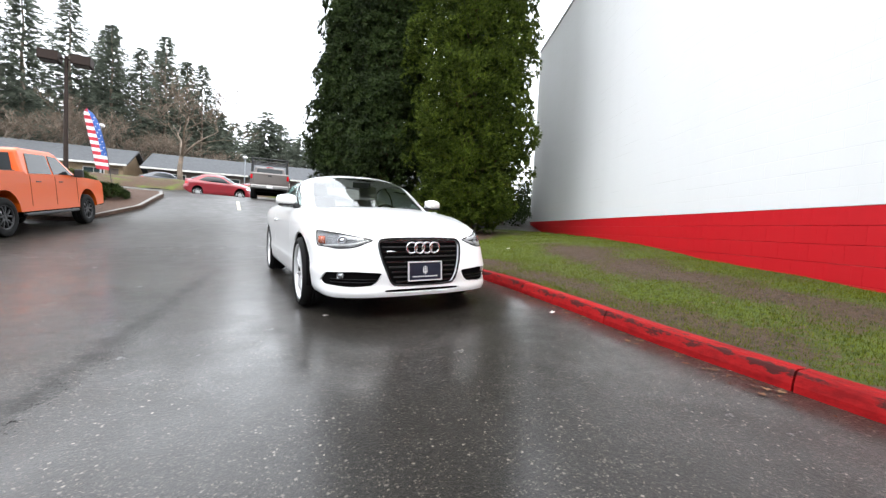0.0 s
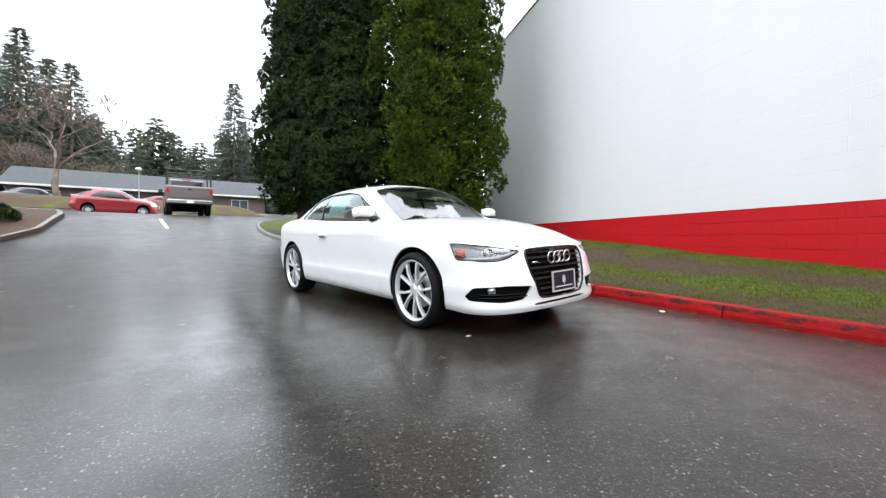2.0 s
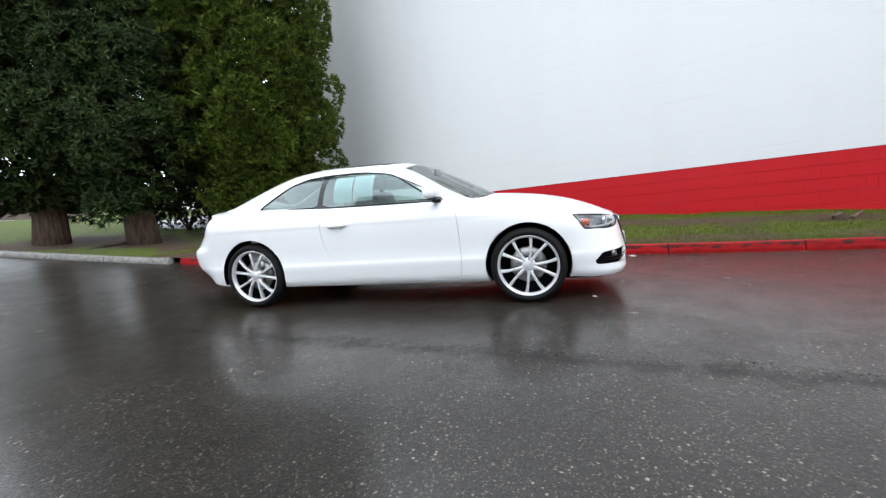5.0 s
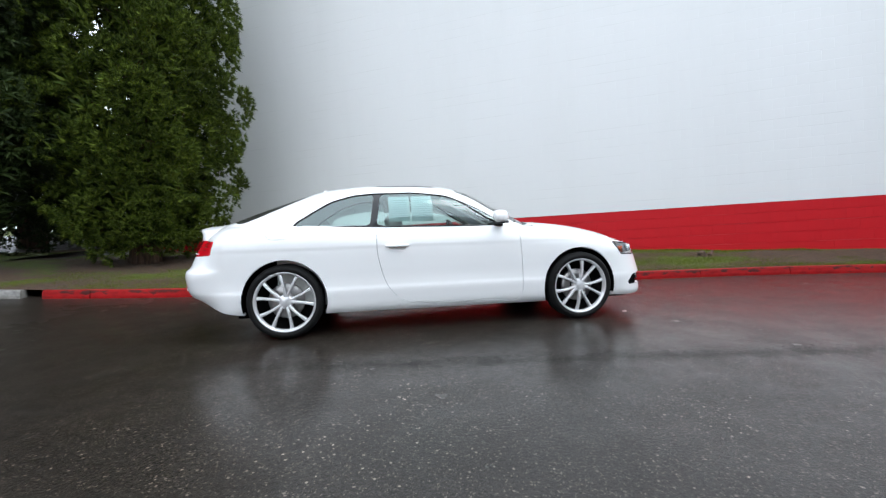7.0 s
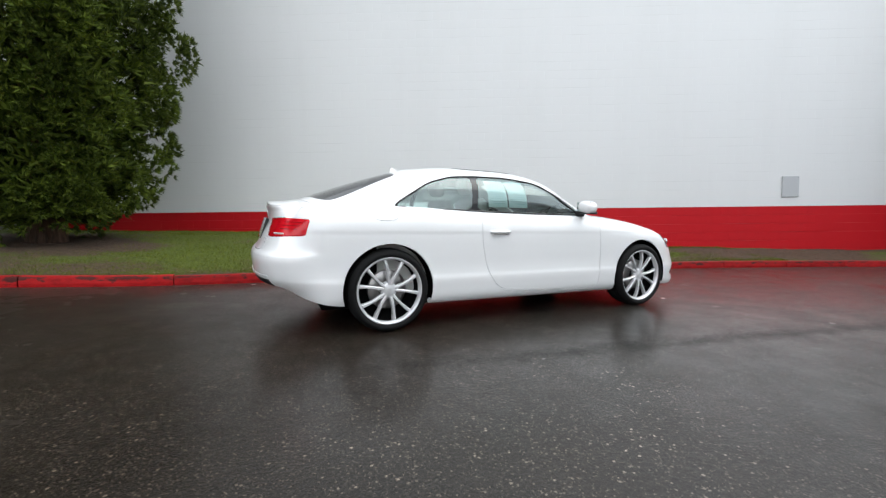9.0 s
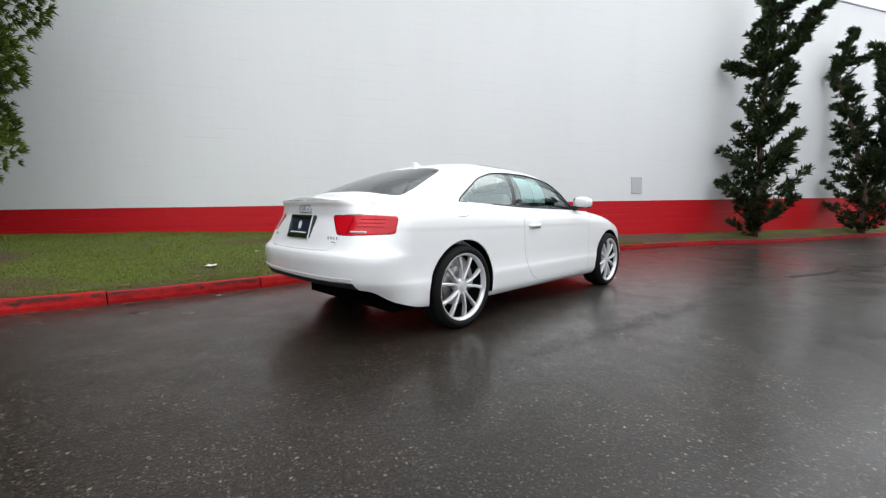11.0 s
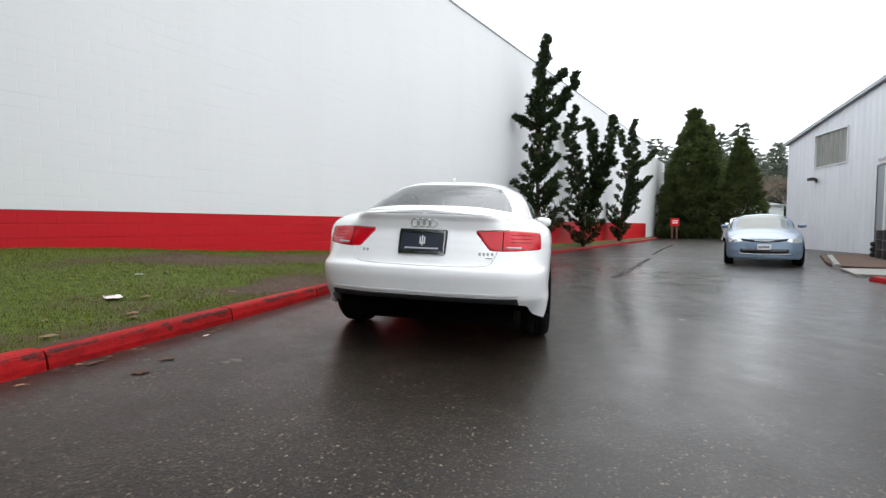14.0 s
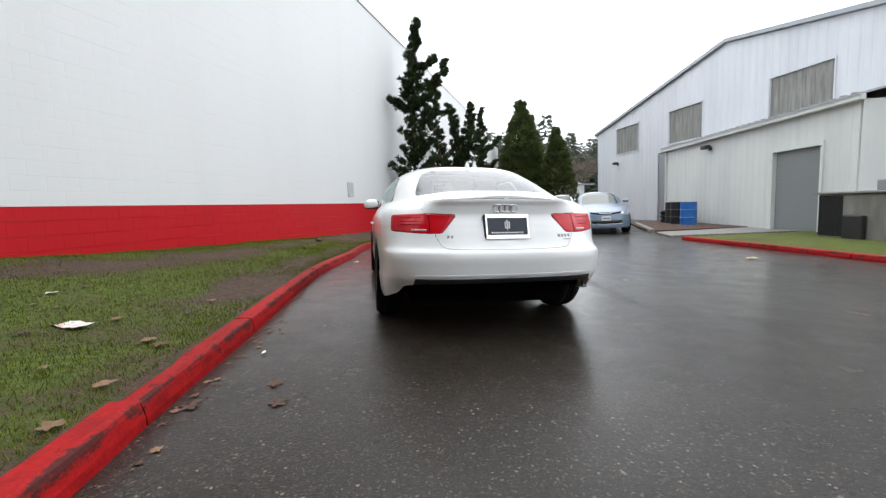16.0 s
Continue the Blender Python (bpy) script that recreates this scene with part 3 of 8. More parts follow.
# kerb stones
def kerb_stone(pts, mat, parent, h=0.12, w=0.15, chip=0.0):
    """One kerb stone along plan points, its road face slightly battered and its edges worn."""
    bm = bmesh.new()
    rows = []
    n = len(pts)
    sunk, skew = 0.012 * noise.noise((pts[0][0] * 3.1, pts[0][1] * 3.7, 8)), 0.014 * noise.noise((pts[0][0] * 2.3, pts[0][1] * 4.1, 6))
    for i, (x, y) in enumerate(pts):
        a, b = pts[max(i - 1, 0)], pts[min(i + 1, n - 1)]
        d = Vector((b[0] - a[0], b[1] - a[1], 0)).normalized()
        o = Vector((-d.y, d.x, 0))
        if o.x * parent["side"] < 0:
            o = -o
        z = ground_z(x, y)
        wob = 0.006 * noise.noise((x * 5, y * 5, 1))
        base = Vector((x, y, z + sunk + skew * (i / (n - 1) - 0.5)))
        prof = [(0.0, -0.2), (0.004, h * 0.35), (0.016 + wob, h - 0.028), (0.024 + wob, h - 0.012), (0.042, h), (w - 0.02, h + 0.002), (w, h - 0.012), (w, -0.2)]
        rows.append([bm.verts.new(base + o * u + Vector((0, 0, v))) for u, v in prof])
    for a, b in zip(rows, rows[1:]):
        for i in range(len(a) - 1):
            bm.faces.new((a[i], a[i + 1], b[i + 1], b[i]))
    bm.faces.new(rows[0])
    bm.faces.new(rows[-1][::-1])
    bmesh.ops.recalc_face_normals(bm, faces=bm.faces[:])
    ob = part("kerb_stone", bm, mat, parent)
    wear = [0.35, 0.1, 0.75, 1.0, 0.35, 0.0, 0.0, 0.0]
    ob.data.attributes.new("scuff", "FLOAT", "POINT").data.foreach_set("value", [wear[i % 8] for i in range(len(ob.data.vertices))])
    return ob


def kerb_line(name, path, joints, mat_of, side, label, h=0.12):
    """path(t) -> plan point; one stone between each two joints."""
    k = new(name)
    k["side"] = side
    tagged(k, label, "kerb", kind="structure")
    for a, b in zip(joints, joints[1:]):
        ts = np.linspace(a + 0.006, b - 0.006, 7)
        kerb_stone([path(t) for t in ts], mat_of((a + b) / 2), k, h)
    return k


red_joints = sorted([3.225 - i * 1.385 for i in range(4)] + [4.61, 5.18] + [-1.65 - 1.4 * i for i in range(32)])
kerb_line("kerb", lambda y: (float(kerb_x(y)), y), red_joints, lambda y: RED_KERB, 1, "worn red painted kerb with open joints")
kerb_line("kerb_grey", lambda y: (float(kerb_x(y)), y), [5.42, 6.8, 8.2, 9.6, 11.0, 12.4, 13.4], lambda y: GREY_KERB, 1, "plain grey concrete kerb", 0.11)
tipc = lambda t: (2.05 + 3.2 * (1 - math.cos(t)) + 0.9 * t, 13.4 + 2.2 * math.sin(min(t, 1.57)))
kerb_line("kerb_corner", tipc, [0.0, 0.4, 0.8, 1.2, 1.57], lambda y: GREY_KERB, 1, "grey kerb round the lawn's corner", 0.11)
for s, z in near_list:
    o = new("block", BLOCK)
    o.parent = wall
    o.location = (0.004, s, z)

# ---- the white coupe ----
def cut_sheet(func, na, nb, regions, names, arange=(0, 1), brange=(0, 1), gap=0.0):
    """A smooth surface func(a, b) -> (n, 3), laid out as a grid and cut along the outlines of regions.
    regions: (name, projection (n, 3) -> (n, 2), outline). Returns a dict of name -> (verts, faces)."""
    A, B = np.meshgrid(np.linspace(*arange, na), np.linspace(*brange, nb), indexing="ij")
    ab = np.stack([A.ravel(), B.ravel()], 1)
    idx = np.arange(na * nb).reshape(na, nb)
    quads = np.stack([idx[:-1, :-1], idx[1:, :-1], idx[1:, 1:], idx[:-1, 1:]], -1).reshape(-1, 4)
    owner = np.zeros(len(quads), int)
    ha, hb = (arange[1] - arange[0]) / (na - 1), (brange[1] - brange[0]) / (nb - 1)
    locked = np.zeros(len(ab), bool)
    for k, (name, proj, outline) in enumerate(regions, 1):
        poly = np.array(outline, float)
        p = proj(func(ab[:, 0], ab[:, 1]))
        inside = within(p[quads].mean(1), poly)
        hit = inside & (owner == 0)
        owner[hit] = k
        mark_in, mark_out = np.zeros(len(ab), bool), np.zeros(len(ab), bool)
        mark_in[quads[hit].ravel()] = True
        mark_out[quads[(owner != k)].ravel()] = True
        edge = np.nonzero(mark_in & mark_out & ~locked)[0]
        if len(edge) == 0:
            continue
        target = nearest(p[edge], poly)
        cur = ab[edge].copy()
        for _ in range(3):
            q = proj(func(cur[:, 0], cur[:, 1]))
            ja = (proj(func(cur[:, 0] + ha * 0.05, cur[:, 1])) - q) / (ha * 0.05)
            jb = (proj(func(cur[:, 0], cur[:, 1] + hb * 0.05)) - q) / (hb * 0.05)
            det = ja[:, 0] * jb[:, 1] - ja[:, 1] * jb[:, 0]
            det = np.where(np.abs(det) < 1e-9, 1e-9, det)
            d = target - q
            da = (d[:, 0] * jb[:, 1] - d[:, 1] * jb[:, 0]) / det
            db = (ja[:, 0] * d[:, 1] - ja[:, 1] * d[:, 0]) / det
            cur[:, 0] += np.clip(da, -ha, ha)
            cur[:, 1] += np.clip(db, -hb, hb)
        cur[:, 0] = np.clip(cur[:, 0], ab[edge, 0] - ha * 1.2, ab[edge, 0] + ha * 1.2)
        cur[:, 1] = np.clip(cur[:, 1], ab[edge, 1] - hb * 1.2, ab[edge, 1] + hb * 1.2)
        cur[:, 0] = np.clip(cur[:, 0], *arange)
        cur[:, 1] = np.clip(cur[:, 1], *brange)
        ab[edge] = cur
        locked[edge] = True
    pts = func(ab[:, 0], ab[:, 1])
    out = {}
    for k, name in enumerate(names):
        f = quads[owner == k]
        if len(f):
            use, inv = np.unique(f.ravel(), return_inverse=True)
            out[name] = (pts[use], inv.reshape(-1, 4))
    return out


def within(p, poly):
    x, y = p[:, 0], p[:, 1]
    inside = np.zeros(len(p), bool)
    for (x0, y0), (x1, y1) in zip(poly, np.roll(poly, -1, 0)):
        c = (y0 > y) != (y1 > y)
        with np.errstate(divide="ignore", invalid="ignore"):
            inside ^= c & (x < (x1 - x0) * (y - y0) / (y1 - y0 if y1 != y0 else 1e-12) + x0)
    return inside


def nearest(p, poly):
    best, far = np.zeros_like(p), np.full(len(p), 1e9)
    for a, b in zip(poly, np.roll(poly, -1, 0)):
        d = b - a
        t = np.clip(((p - a) @ d) / max(d @ d, 1e-12), 0, 1)[:, None]
        q = a + t * d
        dist = ((p - q) ** 2).sum(1)
        near = dist < far
        best[near], far[near] = q[near], dist[near]
    return best


def round_outline(points, k=0.2):
    """Cut the corners of an outline twice, so that it becomes rounded."""
    p = np.array(points, float)
    for _ in range(2):
        q = np.roll(p, -1, 0)
        p = np.stack([(1 - k) * p + k * q, k * p + (1 - k) * q], 1).reshape(-1, 2)
    return p


def shell(pieces, side=1, thick=0.0, flange=0.0, gap=0.0, mirror=False):
    """A bmesh from (verts, faces) lists; side -1 puts it on the car's right, mirror makes both halves one mesh."""
    bm = bmesh.new()
    for s in (1, -1) if mirror else (side,):
        for pts, faces in pieces:
            vs = [bm.verts.new((s * (p[0] if p[0] > 0.0045 else 0.0), p[1], p[2])) for p in pts]
            for f in faces:
                q = [vs[i] for i in (f if s > 0 else f[::-1])]
                try:
                    bm.faces.new(q)
                except ValueError:
                    pass
    bmesh.ops.remove_doubles(bm, verts=bm.verts[:], dist=0.0008)
    bmesh.ops.dissolve_degenerate(bm, edges=bm.edges[:], dist=0.0003)
    if gap or flange:
        bm.normal_update()
        edges = [e for e in bm.edges if e.is_boundary and not all(abs(v.co.x) < 0.002 for v in e.verts)]
        rim = {v for e in edges for v in e.verts}
        shift = {}
        for v in rim:
            inner = [e.other_vert(v).co for e in v.link_edges if not e.is_boundary]
            if inner and gap:
                d = sum(((c - v.co) for c in inner), Vector()) / len(inner)
                if d.length > 1e-6:
                    shift[v] = d.normalized() * min(gap, d.length * 0.4)
        norm = {v: v.normal.copy() for v in rim}
        for v, d in shift.items():
            v.co += d
        if flange:
            r = bmesh.ops.extrude_edge_only(bm, edges=edges)
            new_v = [g for g in r["geom"] if isinstance(g, bmesh.types.BMVert)]
            old = {}
            for v in rim:
                old[tuple(round(c, 5) for c in v.co)] = norm[v]
            for v in new_v:
                n = old.get(tuple(round(c, 5) for c in v.co))
                if n:
                    v.co -= n * flange
    return bm


def yz(p):
    return p[:, [1, 2]]


def xz(p):
    return p[:, [0, 2]]


def xy(p):
    return p[:, [0, 1]]


# plan outline of the left half, from the nose to the tail, by arc length
_out = np.array([(0, -2.268), (0.2, -2.264), (0.42, -2.24), (0.62, -2.175), (0.76, -2.05), (0.84, -1.88), (0.885, -1.62), (0.905, -1.35), (0.905, -0.9), (0.903, -0.4), (0.905, 0.1),
                 (0.91, 0.7), (0.918, 1.3), (0.907, 1.62), (0.876, 1.90), (0.812, 2.11), (0.70, 2.24), (0.53, 2.312), (0.3, 2.350), (0, 2.36)])
_len = np.concatenate([[0], np.cumsum(np.hypot(*np.diff(_out, axis=0).T))])
out_x, out_y = curve(_len / _len[-1], _out[:, 0]), curve(_len / _len[-1], _out[:, 1])
top_z = curve([-2.27, -2.17, -2.0, -1.7, -1.35, -0.9, -0.5, 0, 0.6, 1.2, 1.6, 2.0, 2.2, 2.36], [0.695, 0.698, 0.722, 0.79, 0.86, 0.915, 0.94, 0.95, 0.962, 0.98, 0.985, 0.965, 0.962, 0.985])
bot_z = curve([-2.27, -1.95, -1.75, -1.0, 0, 1.0, 1.75, 2.0, 2.2, 2.36], [0.2, 0.19, 0.205, 0.185, 0.19, 0.2, 0.225, 0.28, 0.37, 0.39])
side_top = curve([0, 0.02, 0.05, 0.1, 0.17, 0.28, 0.6], [0.112, 0.075, 0.042, 0.016, 0.004, 0, 0])
side_low = curve([0.18, 0.21, 0.235, 0.26, 0.32, 0.40, 0.415, 0.435, 0.5, 0.6, 0.74, 0.775, 0.79, 1.0], [0.085, 0.05, 0.034, 0.024, 0.014, 0.006, 0.007, 0.011, 0.013, 0.009, 0.004, 0.003, 0.0, 0.0])
front_in = curve([0.17, 0.2, 0.24, 0.3, 0.38, 0.5, 0.6, 0.655, 0.7, 0.75], [0.05, 0.012, 0.0, 0.008, 0.004, 0.03, 0.058, 0.08, 0.115, 0.16])
rear_in = curve([0.22, 0.3, 0.38, 0.42, 0.5, 0.56, 0.60, 0.64, 0.70, 0.75, 0.79, 0.88, 0.93, 0.97, 1.0], [0.2, 0.12, 0.048, 0.024, 0.008, 0.002, 0.008, 0.045, 0.075, 0.095, 0.113, 0.148, 0.146, 0.132, 0.14])


def band(a, b):
    """The car's side, nose and tail: a runs along the plan outline, b from the sill to the shoulder."""
    x, y = out_x(a), out_y(a)
    e = 1e-4
    dx, dy = out_x(np.clip(a + e, 0, 1)) - out_x(np.clip(a - e, 0, 1)), out_y(np.clip(a + e, 0, 1)) - out_y(np.clip(a - e, 0, 1))
    ln = np.hypot(dx, dy) + 1e-12
    nx, ny = dy / ln, -dx / ln
    z0, z1 = bot_z(y), top_z(y)
    z = z0 + (z1 - z0) * b
    wf, wr = 1 - smoothstep(-2.16, -1.7, y), smoothstep(1.85, 2.2, y)
    d = (side_top(z1 - z) + side_low(z)) * (1 - wf) * (1 - wr) + front_in(z) * wf + rear_in(z) * wr
    d = d * (1 + 0.35 * smoothstep(0.9, 1.8, y) * smoothstep(0.84, 0.96, z) * (1 - wr)) + 1.35 * side_top(z1 - z) * wr * smoothstep(0.42, 0.78, x)
    return np.stack([np.maximum(x - nx * d, 0), y - ny * d, z], 1)


mid_z = curve([-2.2, -2.13, -2.0, -1.74, -1.42, -1.1, -0.95, 1.5, 1.9, 2.1, 2.26, 2.33, 2.4], [0.69, 0.712, 0.772, 0.862, 0.925, 0.958, 0.965, 1.06, 1.045, 1.018, 1.004, 0.992, 0.985])


def lid(a, w):
    """Hood, cowl and boot lid: from the shoulder (w 0) to the middle line (w 1)."""
    e = band(a, np.ones_like(a))
    k = np.clip(1 - w, 0, 1)
    z = e[:, 2] + (mid_z(e[:, 1]) - e[:, 2]) * (1 - k ** 2.4) * smoothstep(0.0, 0.12, e[:, 0])
    return np.stack([e[:, 0] * k, e[:, 1] - 0.0 * w, z], 1)


belt_z = curve([-1.1, -0.8, 0, 0.6, 1.2, 2.0], [0.92, 0.93, 0.94, 0.952, 0.97, 0.965])
belt_x = curve([-1.1, -0.8, -0.4, 0.3, 0.9, 1.3, 1.7, 2.0], [0.70, 0.775, 0.80, 0.808, 0.80, 0.77, 0.72, 0.66])
roof_z = curve([-1.1, -0.7, -0.3, -0.105, 0.214, 0.6, 1.04, 1.22, 1.6, 1.94, 2.0], [0.925, 1.135, 1.322, 1.362, 1.381, 1.379, 1.338, 1.292, 1.172, 1.048, 1.025])


def cabin(a, b):
    """The greenhouse: a is the station, b from the belt line (0) to the middle of the roof (1)."""
    X, B = belt_x(a), belt_z(a)
    H = np.maximum(roof_z(a) - B, 0.001)
    th = np.clip(b, 0, 1) * (math.pi / 2 - 1e-6)
    w = smoothstep(0.1, 1.3, a)
    n = 2.6 + 1.2 * w
    x = X * np.cos(th) ** (2 / n) * (1 - 0.25 * w * np.sin(th) ** (2 / n))
    z = B + H * np.sin(th) ** (2 / n)
    y = a + 0.26 * (x / 0.75) ** 2 * (1 - smoothstep(-1.1, 0.0, a)) - 0.12 * (x / 0.7) ** 2 * smoothstep(1.1, 2.0, a)
    return np.stack([np.maximum(x, 0), y, z], 1)


def circle(cy, cz, r, n=48):
    return [(cy + r * math.cos(i * math.tau / n), cz + r * math.sin(i * math.tau / n)) for i in range(n)]


side_of = lambda p: np.where((p[:, 1] > -2.05)[:, None] & (p[:, 1] < 2.2)[:, None], yz(p), 99.0)
arch_f = circle(-1.3755, 0.335, 0.368)
arch_r = circle(1.3755, 0.335, 0.362)
door_line = round_outline([(-0.79, 0.2), (-0.8, 0.52), (-0.76, 0.99), (0.56, 1.0), (0.57, 0.72), (0.5, 0.44), (0.36, 0.275), (0.1, 0.25), (-0.5, 0.235)])
nose_of = lambda p: np.where((p[:, 1] < -1.6)[:, None], xz(p), 99.0)
grille_line = round_outline([(-0.1, 0.685), (0.345, 0.68), (0.39, 0.645), (0.365, 0.5), (0.305, 0.33), (0.27, 0.295), (-0.1, 0.29)])
light_line = round_outline([(0.42, 0.668), (0.55, 0.618), (0.62, 0.602), (0.70, 0.597), (0.818, 0.612), (0.82, 0.66), (0.807, 0.732), (0.78, 0.735), (0.62, 0.708)], 0.08)
intake_line = round_outline([(0.372, 0.40), (0.405, 0.335), (0.45, 0.298), (0.62, 0.286), (0.80, 0.296), (0.815, 0.33), (0.79, 0.402), (0.6, 0.415)], 0.1)
lip_line = round_outline([(-0.1, 0.262), (0.33, 0.262), (0.36, 0.25), (0.33, 0.232), (-0.1, 0.232)])
tail_of = lambda p: np.where((p[:, 1] > 1.7)[:, None], xz(p), 99.0)
corner_u = lambda p: p[:, 0] + np.maximum(2.36 - rear_in(p[:, 2]) - p[:, 1], 0)
lamp_line = round_outline([(0.372, 0.870), (0.50, 0.742), (0.60, 0.736), (1.085, 0.752), (1.055, 0.874), (0.7, 0.882)], 0.06)
lamp_back = lambda p: np.where((p[:, 1] > 1.7)[:, None], np.stack([corner_u(p), p[:, 2]], 1), 99.0)
skirt_line = [(-0.1, 0.425), (0.66, 0.425), (0.72, 0.2), (-0.1, 0.2)]
boot_line = round_outline([(-0.2, 1.1), (0.62, 1.1), (0.6, 0.9), (0.525, 0.74), (0.48, 0.655), (0.44, 0.628), (-0.2, 0.622)])
flap_line = round_outline([(1.30, 0.955), (1.32, 0.872), (1.5, 0.872), (1.52, 0.955)])
names = ["shell", "arch", "arch2", "headlight", "grille", "intake", "lip", "tail_light", "skirt", "boot", "door", "flap"]
regions = [("arch", side_of, arch_f), ("arch2", side_of, arch_r), ("headlight", nose_of, light_line), ("grille", nose_of, grille_line), ("intake", nose_of, intake_line),
           ("lip", nose_of, lip_line), ("tail_light", lamp_back, lamp_line), ("skirt", tail_of, skirt_line), ("boot", tail_of, boot_line), ("door", side_of, door_line), ("flap", side_of, flap_line)]
BODY = cut_sheet(band, 330, 62, regions, names)
BODY_FAR = cut_sheet(band, 130, 32, regions, names)

lid_proj = lambda p: xy(p)
hood_line = [(-0.1, -2.4), (0.3, -2.4), (0.42, -2.1), (0.56, -1.9), (0.70, -1.55), (0.745, -1.15), (0.735, -0.95), (0.5, -1.03), (-0.1, -1.09)]
hole_line = [(-0.1, -1.06), (0.5, -1.0), (0.70, -0.88), (0.775, -0.6), (0.79, 0.0), (0.79, 0.8), (0.75, 1.3), (0.68, 1.75), (0.55, 1.88), (-0.1, 1.92)]
deck_line = [(-0.1, 1.96), (0.5, 1.93), (0.64, 1.9), (0.62, 2.5), (-0.1, 2.5)]
lid_regions = [("hole", lid_proj, hole_line), ("hood", lid_proj, hood_line), ("deck", lid_proj, deck_line)]
TOP = cut_sheet(lid, 300, 40, lid_regions, ["rest", "hole", "hood", "deck"])
TOP_FAR = cut_sheet(lid, 130, 18, lid_regions, ["rest", "hole", "hood", "deck"])

side_glass = round_outline([(-0.69, 0.94), (-0.435, 1.083), (-0.125, 1.229), (0.2, 1.269), (0.515, 1.267), (0.57, 0.955)], 0.1)
rear_quarter = round_outline([(0.622, 0.96), (0.577, 1.264), (0.77, 1.249), (0.972, 1.191), (1.25, 1.028), (1.30, 0.985)], 0.1)
pillar_line = [(0.545, 0.9), (0.5, 1.268), (0.60, 1.268), (0.645, 0.95)]
trim_line = round_outline([(-0.72, 0.915), (-0.45, 1.085), (-0.13, 1.236), (0.2, 1.275), (0.58, 1.272), (0.78, 1.255), (0.98, 1.197), (1.26, 1.03), (1.33, 0.975)])
high = lambda p: np.where((p[:, 2] > 0.9)[:, None] & (p[:, 0] > 0.45)[:, None], yz(p), 99.0)
screen_line = round_outline([(-0.2, -1.075), (0.3, -1.06), (0.60, -0.94), (0.65, -0.86), (0.555, -0.20), (0.4, -0.255), (-0.2, -0.285)])
back_line = round_outline([(-0.2, 1.235), (0.40, 1.2), (0.47, 1.215), (0.575, 1.6), (0.60, 1.8), (0.45, 1.89), (-0.2, 1.935)])
sun_line = round_outline([(-0.2, -0.05), (0.38, -0.03), (0.41, 0.0), (0.41, 0.5), (0.36, 0.55), (-0.2, 0.56)])
low_front = lambda p: np.where((p[:, 1] < -0.02)[:, None], xy(p), 99.0)
roof_only = lambda p: np.where((p[:, 2] > 1.2)[:, None], xy(p), 99.0)
low_back = lambda p: np.where((p[:, 1] > 1.1)[:, None], xy(p), 99.0)
cabin_regions = [("screen", low_front, screen_line), ("back", low_back, back_line), ("sun", roof_only, sun_line), ("glass", high, side_glass), ("quarter", high, rear_quarter),
                                   ("pillar", high, pillar_line), ("trim", high, trim_line)]
cabin_names = ["roof", "screen", "back", "sun", "glass", "quarter", "pillar", "trim"]
CABIN = cut_sheet(cabin, 260, 90, cabin_regions, cabin_names, arange=(-1.1, 2.0), brange=(0.0, 1.0))
CABIN_FAR = cut_sheet(cabin, 110, 40, cabin_regions, cabin_names, arange=(-1.1, 2.0), brange=(0.0, 1.0))


def on_nose(x, z, out=0.0):
    """A point of the car's nose at the half-width x and the height z, out metres proud of it."""
    return _on_end(x, z, out, np.linspace(0, 0.24, 500))


def on_tail(x, z, out=0.0):
    return _on_end(x, z, out, np.linspace(0.78, 1.0, 500))


def _on_end(x, z, out, a):
    y = out_y(a)
    b = (z - bot_z(y)) / (top_z(y) - bot_z(y))
    p = band(a, b)
    i = int(np.argmin(np.abs(p[:, 0] - abs(x))))
    j, k = max(i - 3, 0), min(i + 3, len(a) - 1)
    t = Vector(p[k] - p[j]).normalized()
    n = Vector((t.y, -t.x, 0)).normalized()
    q = Vector(p[i]) + n * out
    s = -1 if x < 0 else 1
    return Vector((s * q.x, q.y, q.z)), Vector((s * n.x, n.y, 0))


def on_cabin(y, z, out=0.0):
    """A point of the left side window at the station y and the height z."""
    b = np.linspace(0, 0.9, 500)
    p = cabin(np.full(500, y), b)
    i = int(np.argmin(np.abs(p[:, 2] - z)))
    q = cabin(np.array([y - 0.0 + (y - p[i, 1])]), b[i:i + 1])[0]
    n = Vector((p[min(i + 2, 499), 2] - p[max(i - 2, 0), 2], 0, -(p[min(i + 2, 499), 0] - p[max(i - 2, 0), 0]))).normalized()
    return Vector(q) + n * out


def lathe(bm, profile, seg=48):
    """Spin (radius, x) points round the x axis."""
    rows = []
    for r, x in profile:
        rows.append([bm.verts.new((x, r * math.cos(i * math.tau / seg), r * math.sin(i * math.tau / seg))) for i in range(seg)])
    for a, b in zip(rows, rows[1:]):
        for i in range(seg):
            bm.faces.new((a[i], b[i], b[(i + 1) % seg], a[(i + 1) % seg]))
    return rows


def strip_along(bm, pts, w, up=Vector((0, 0, 1)), depth=0.006):
    """A thin raised strip that follows pts, w wide along up."""
    q = []
    for p, n in pts:
        q.append([bm.verts.new(p - up * w / 2), bm.verts.new(p - up * w / 2 + n * depth), bm.verts.new(p + up * w / 2 + n * depth), bm.verts.new(p + up * w / 2)])
    for a, b in zip(q, q[1:]):
        for i in range(3):
            bm.faces.new((a[i], b[i], b[i + 1], a[i + 1]))
    bm.faces.new(q[0])
    bm.faces.new(q[-1][::-1])


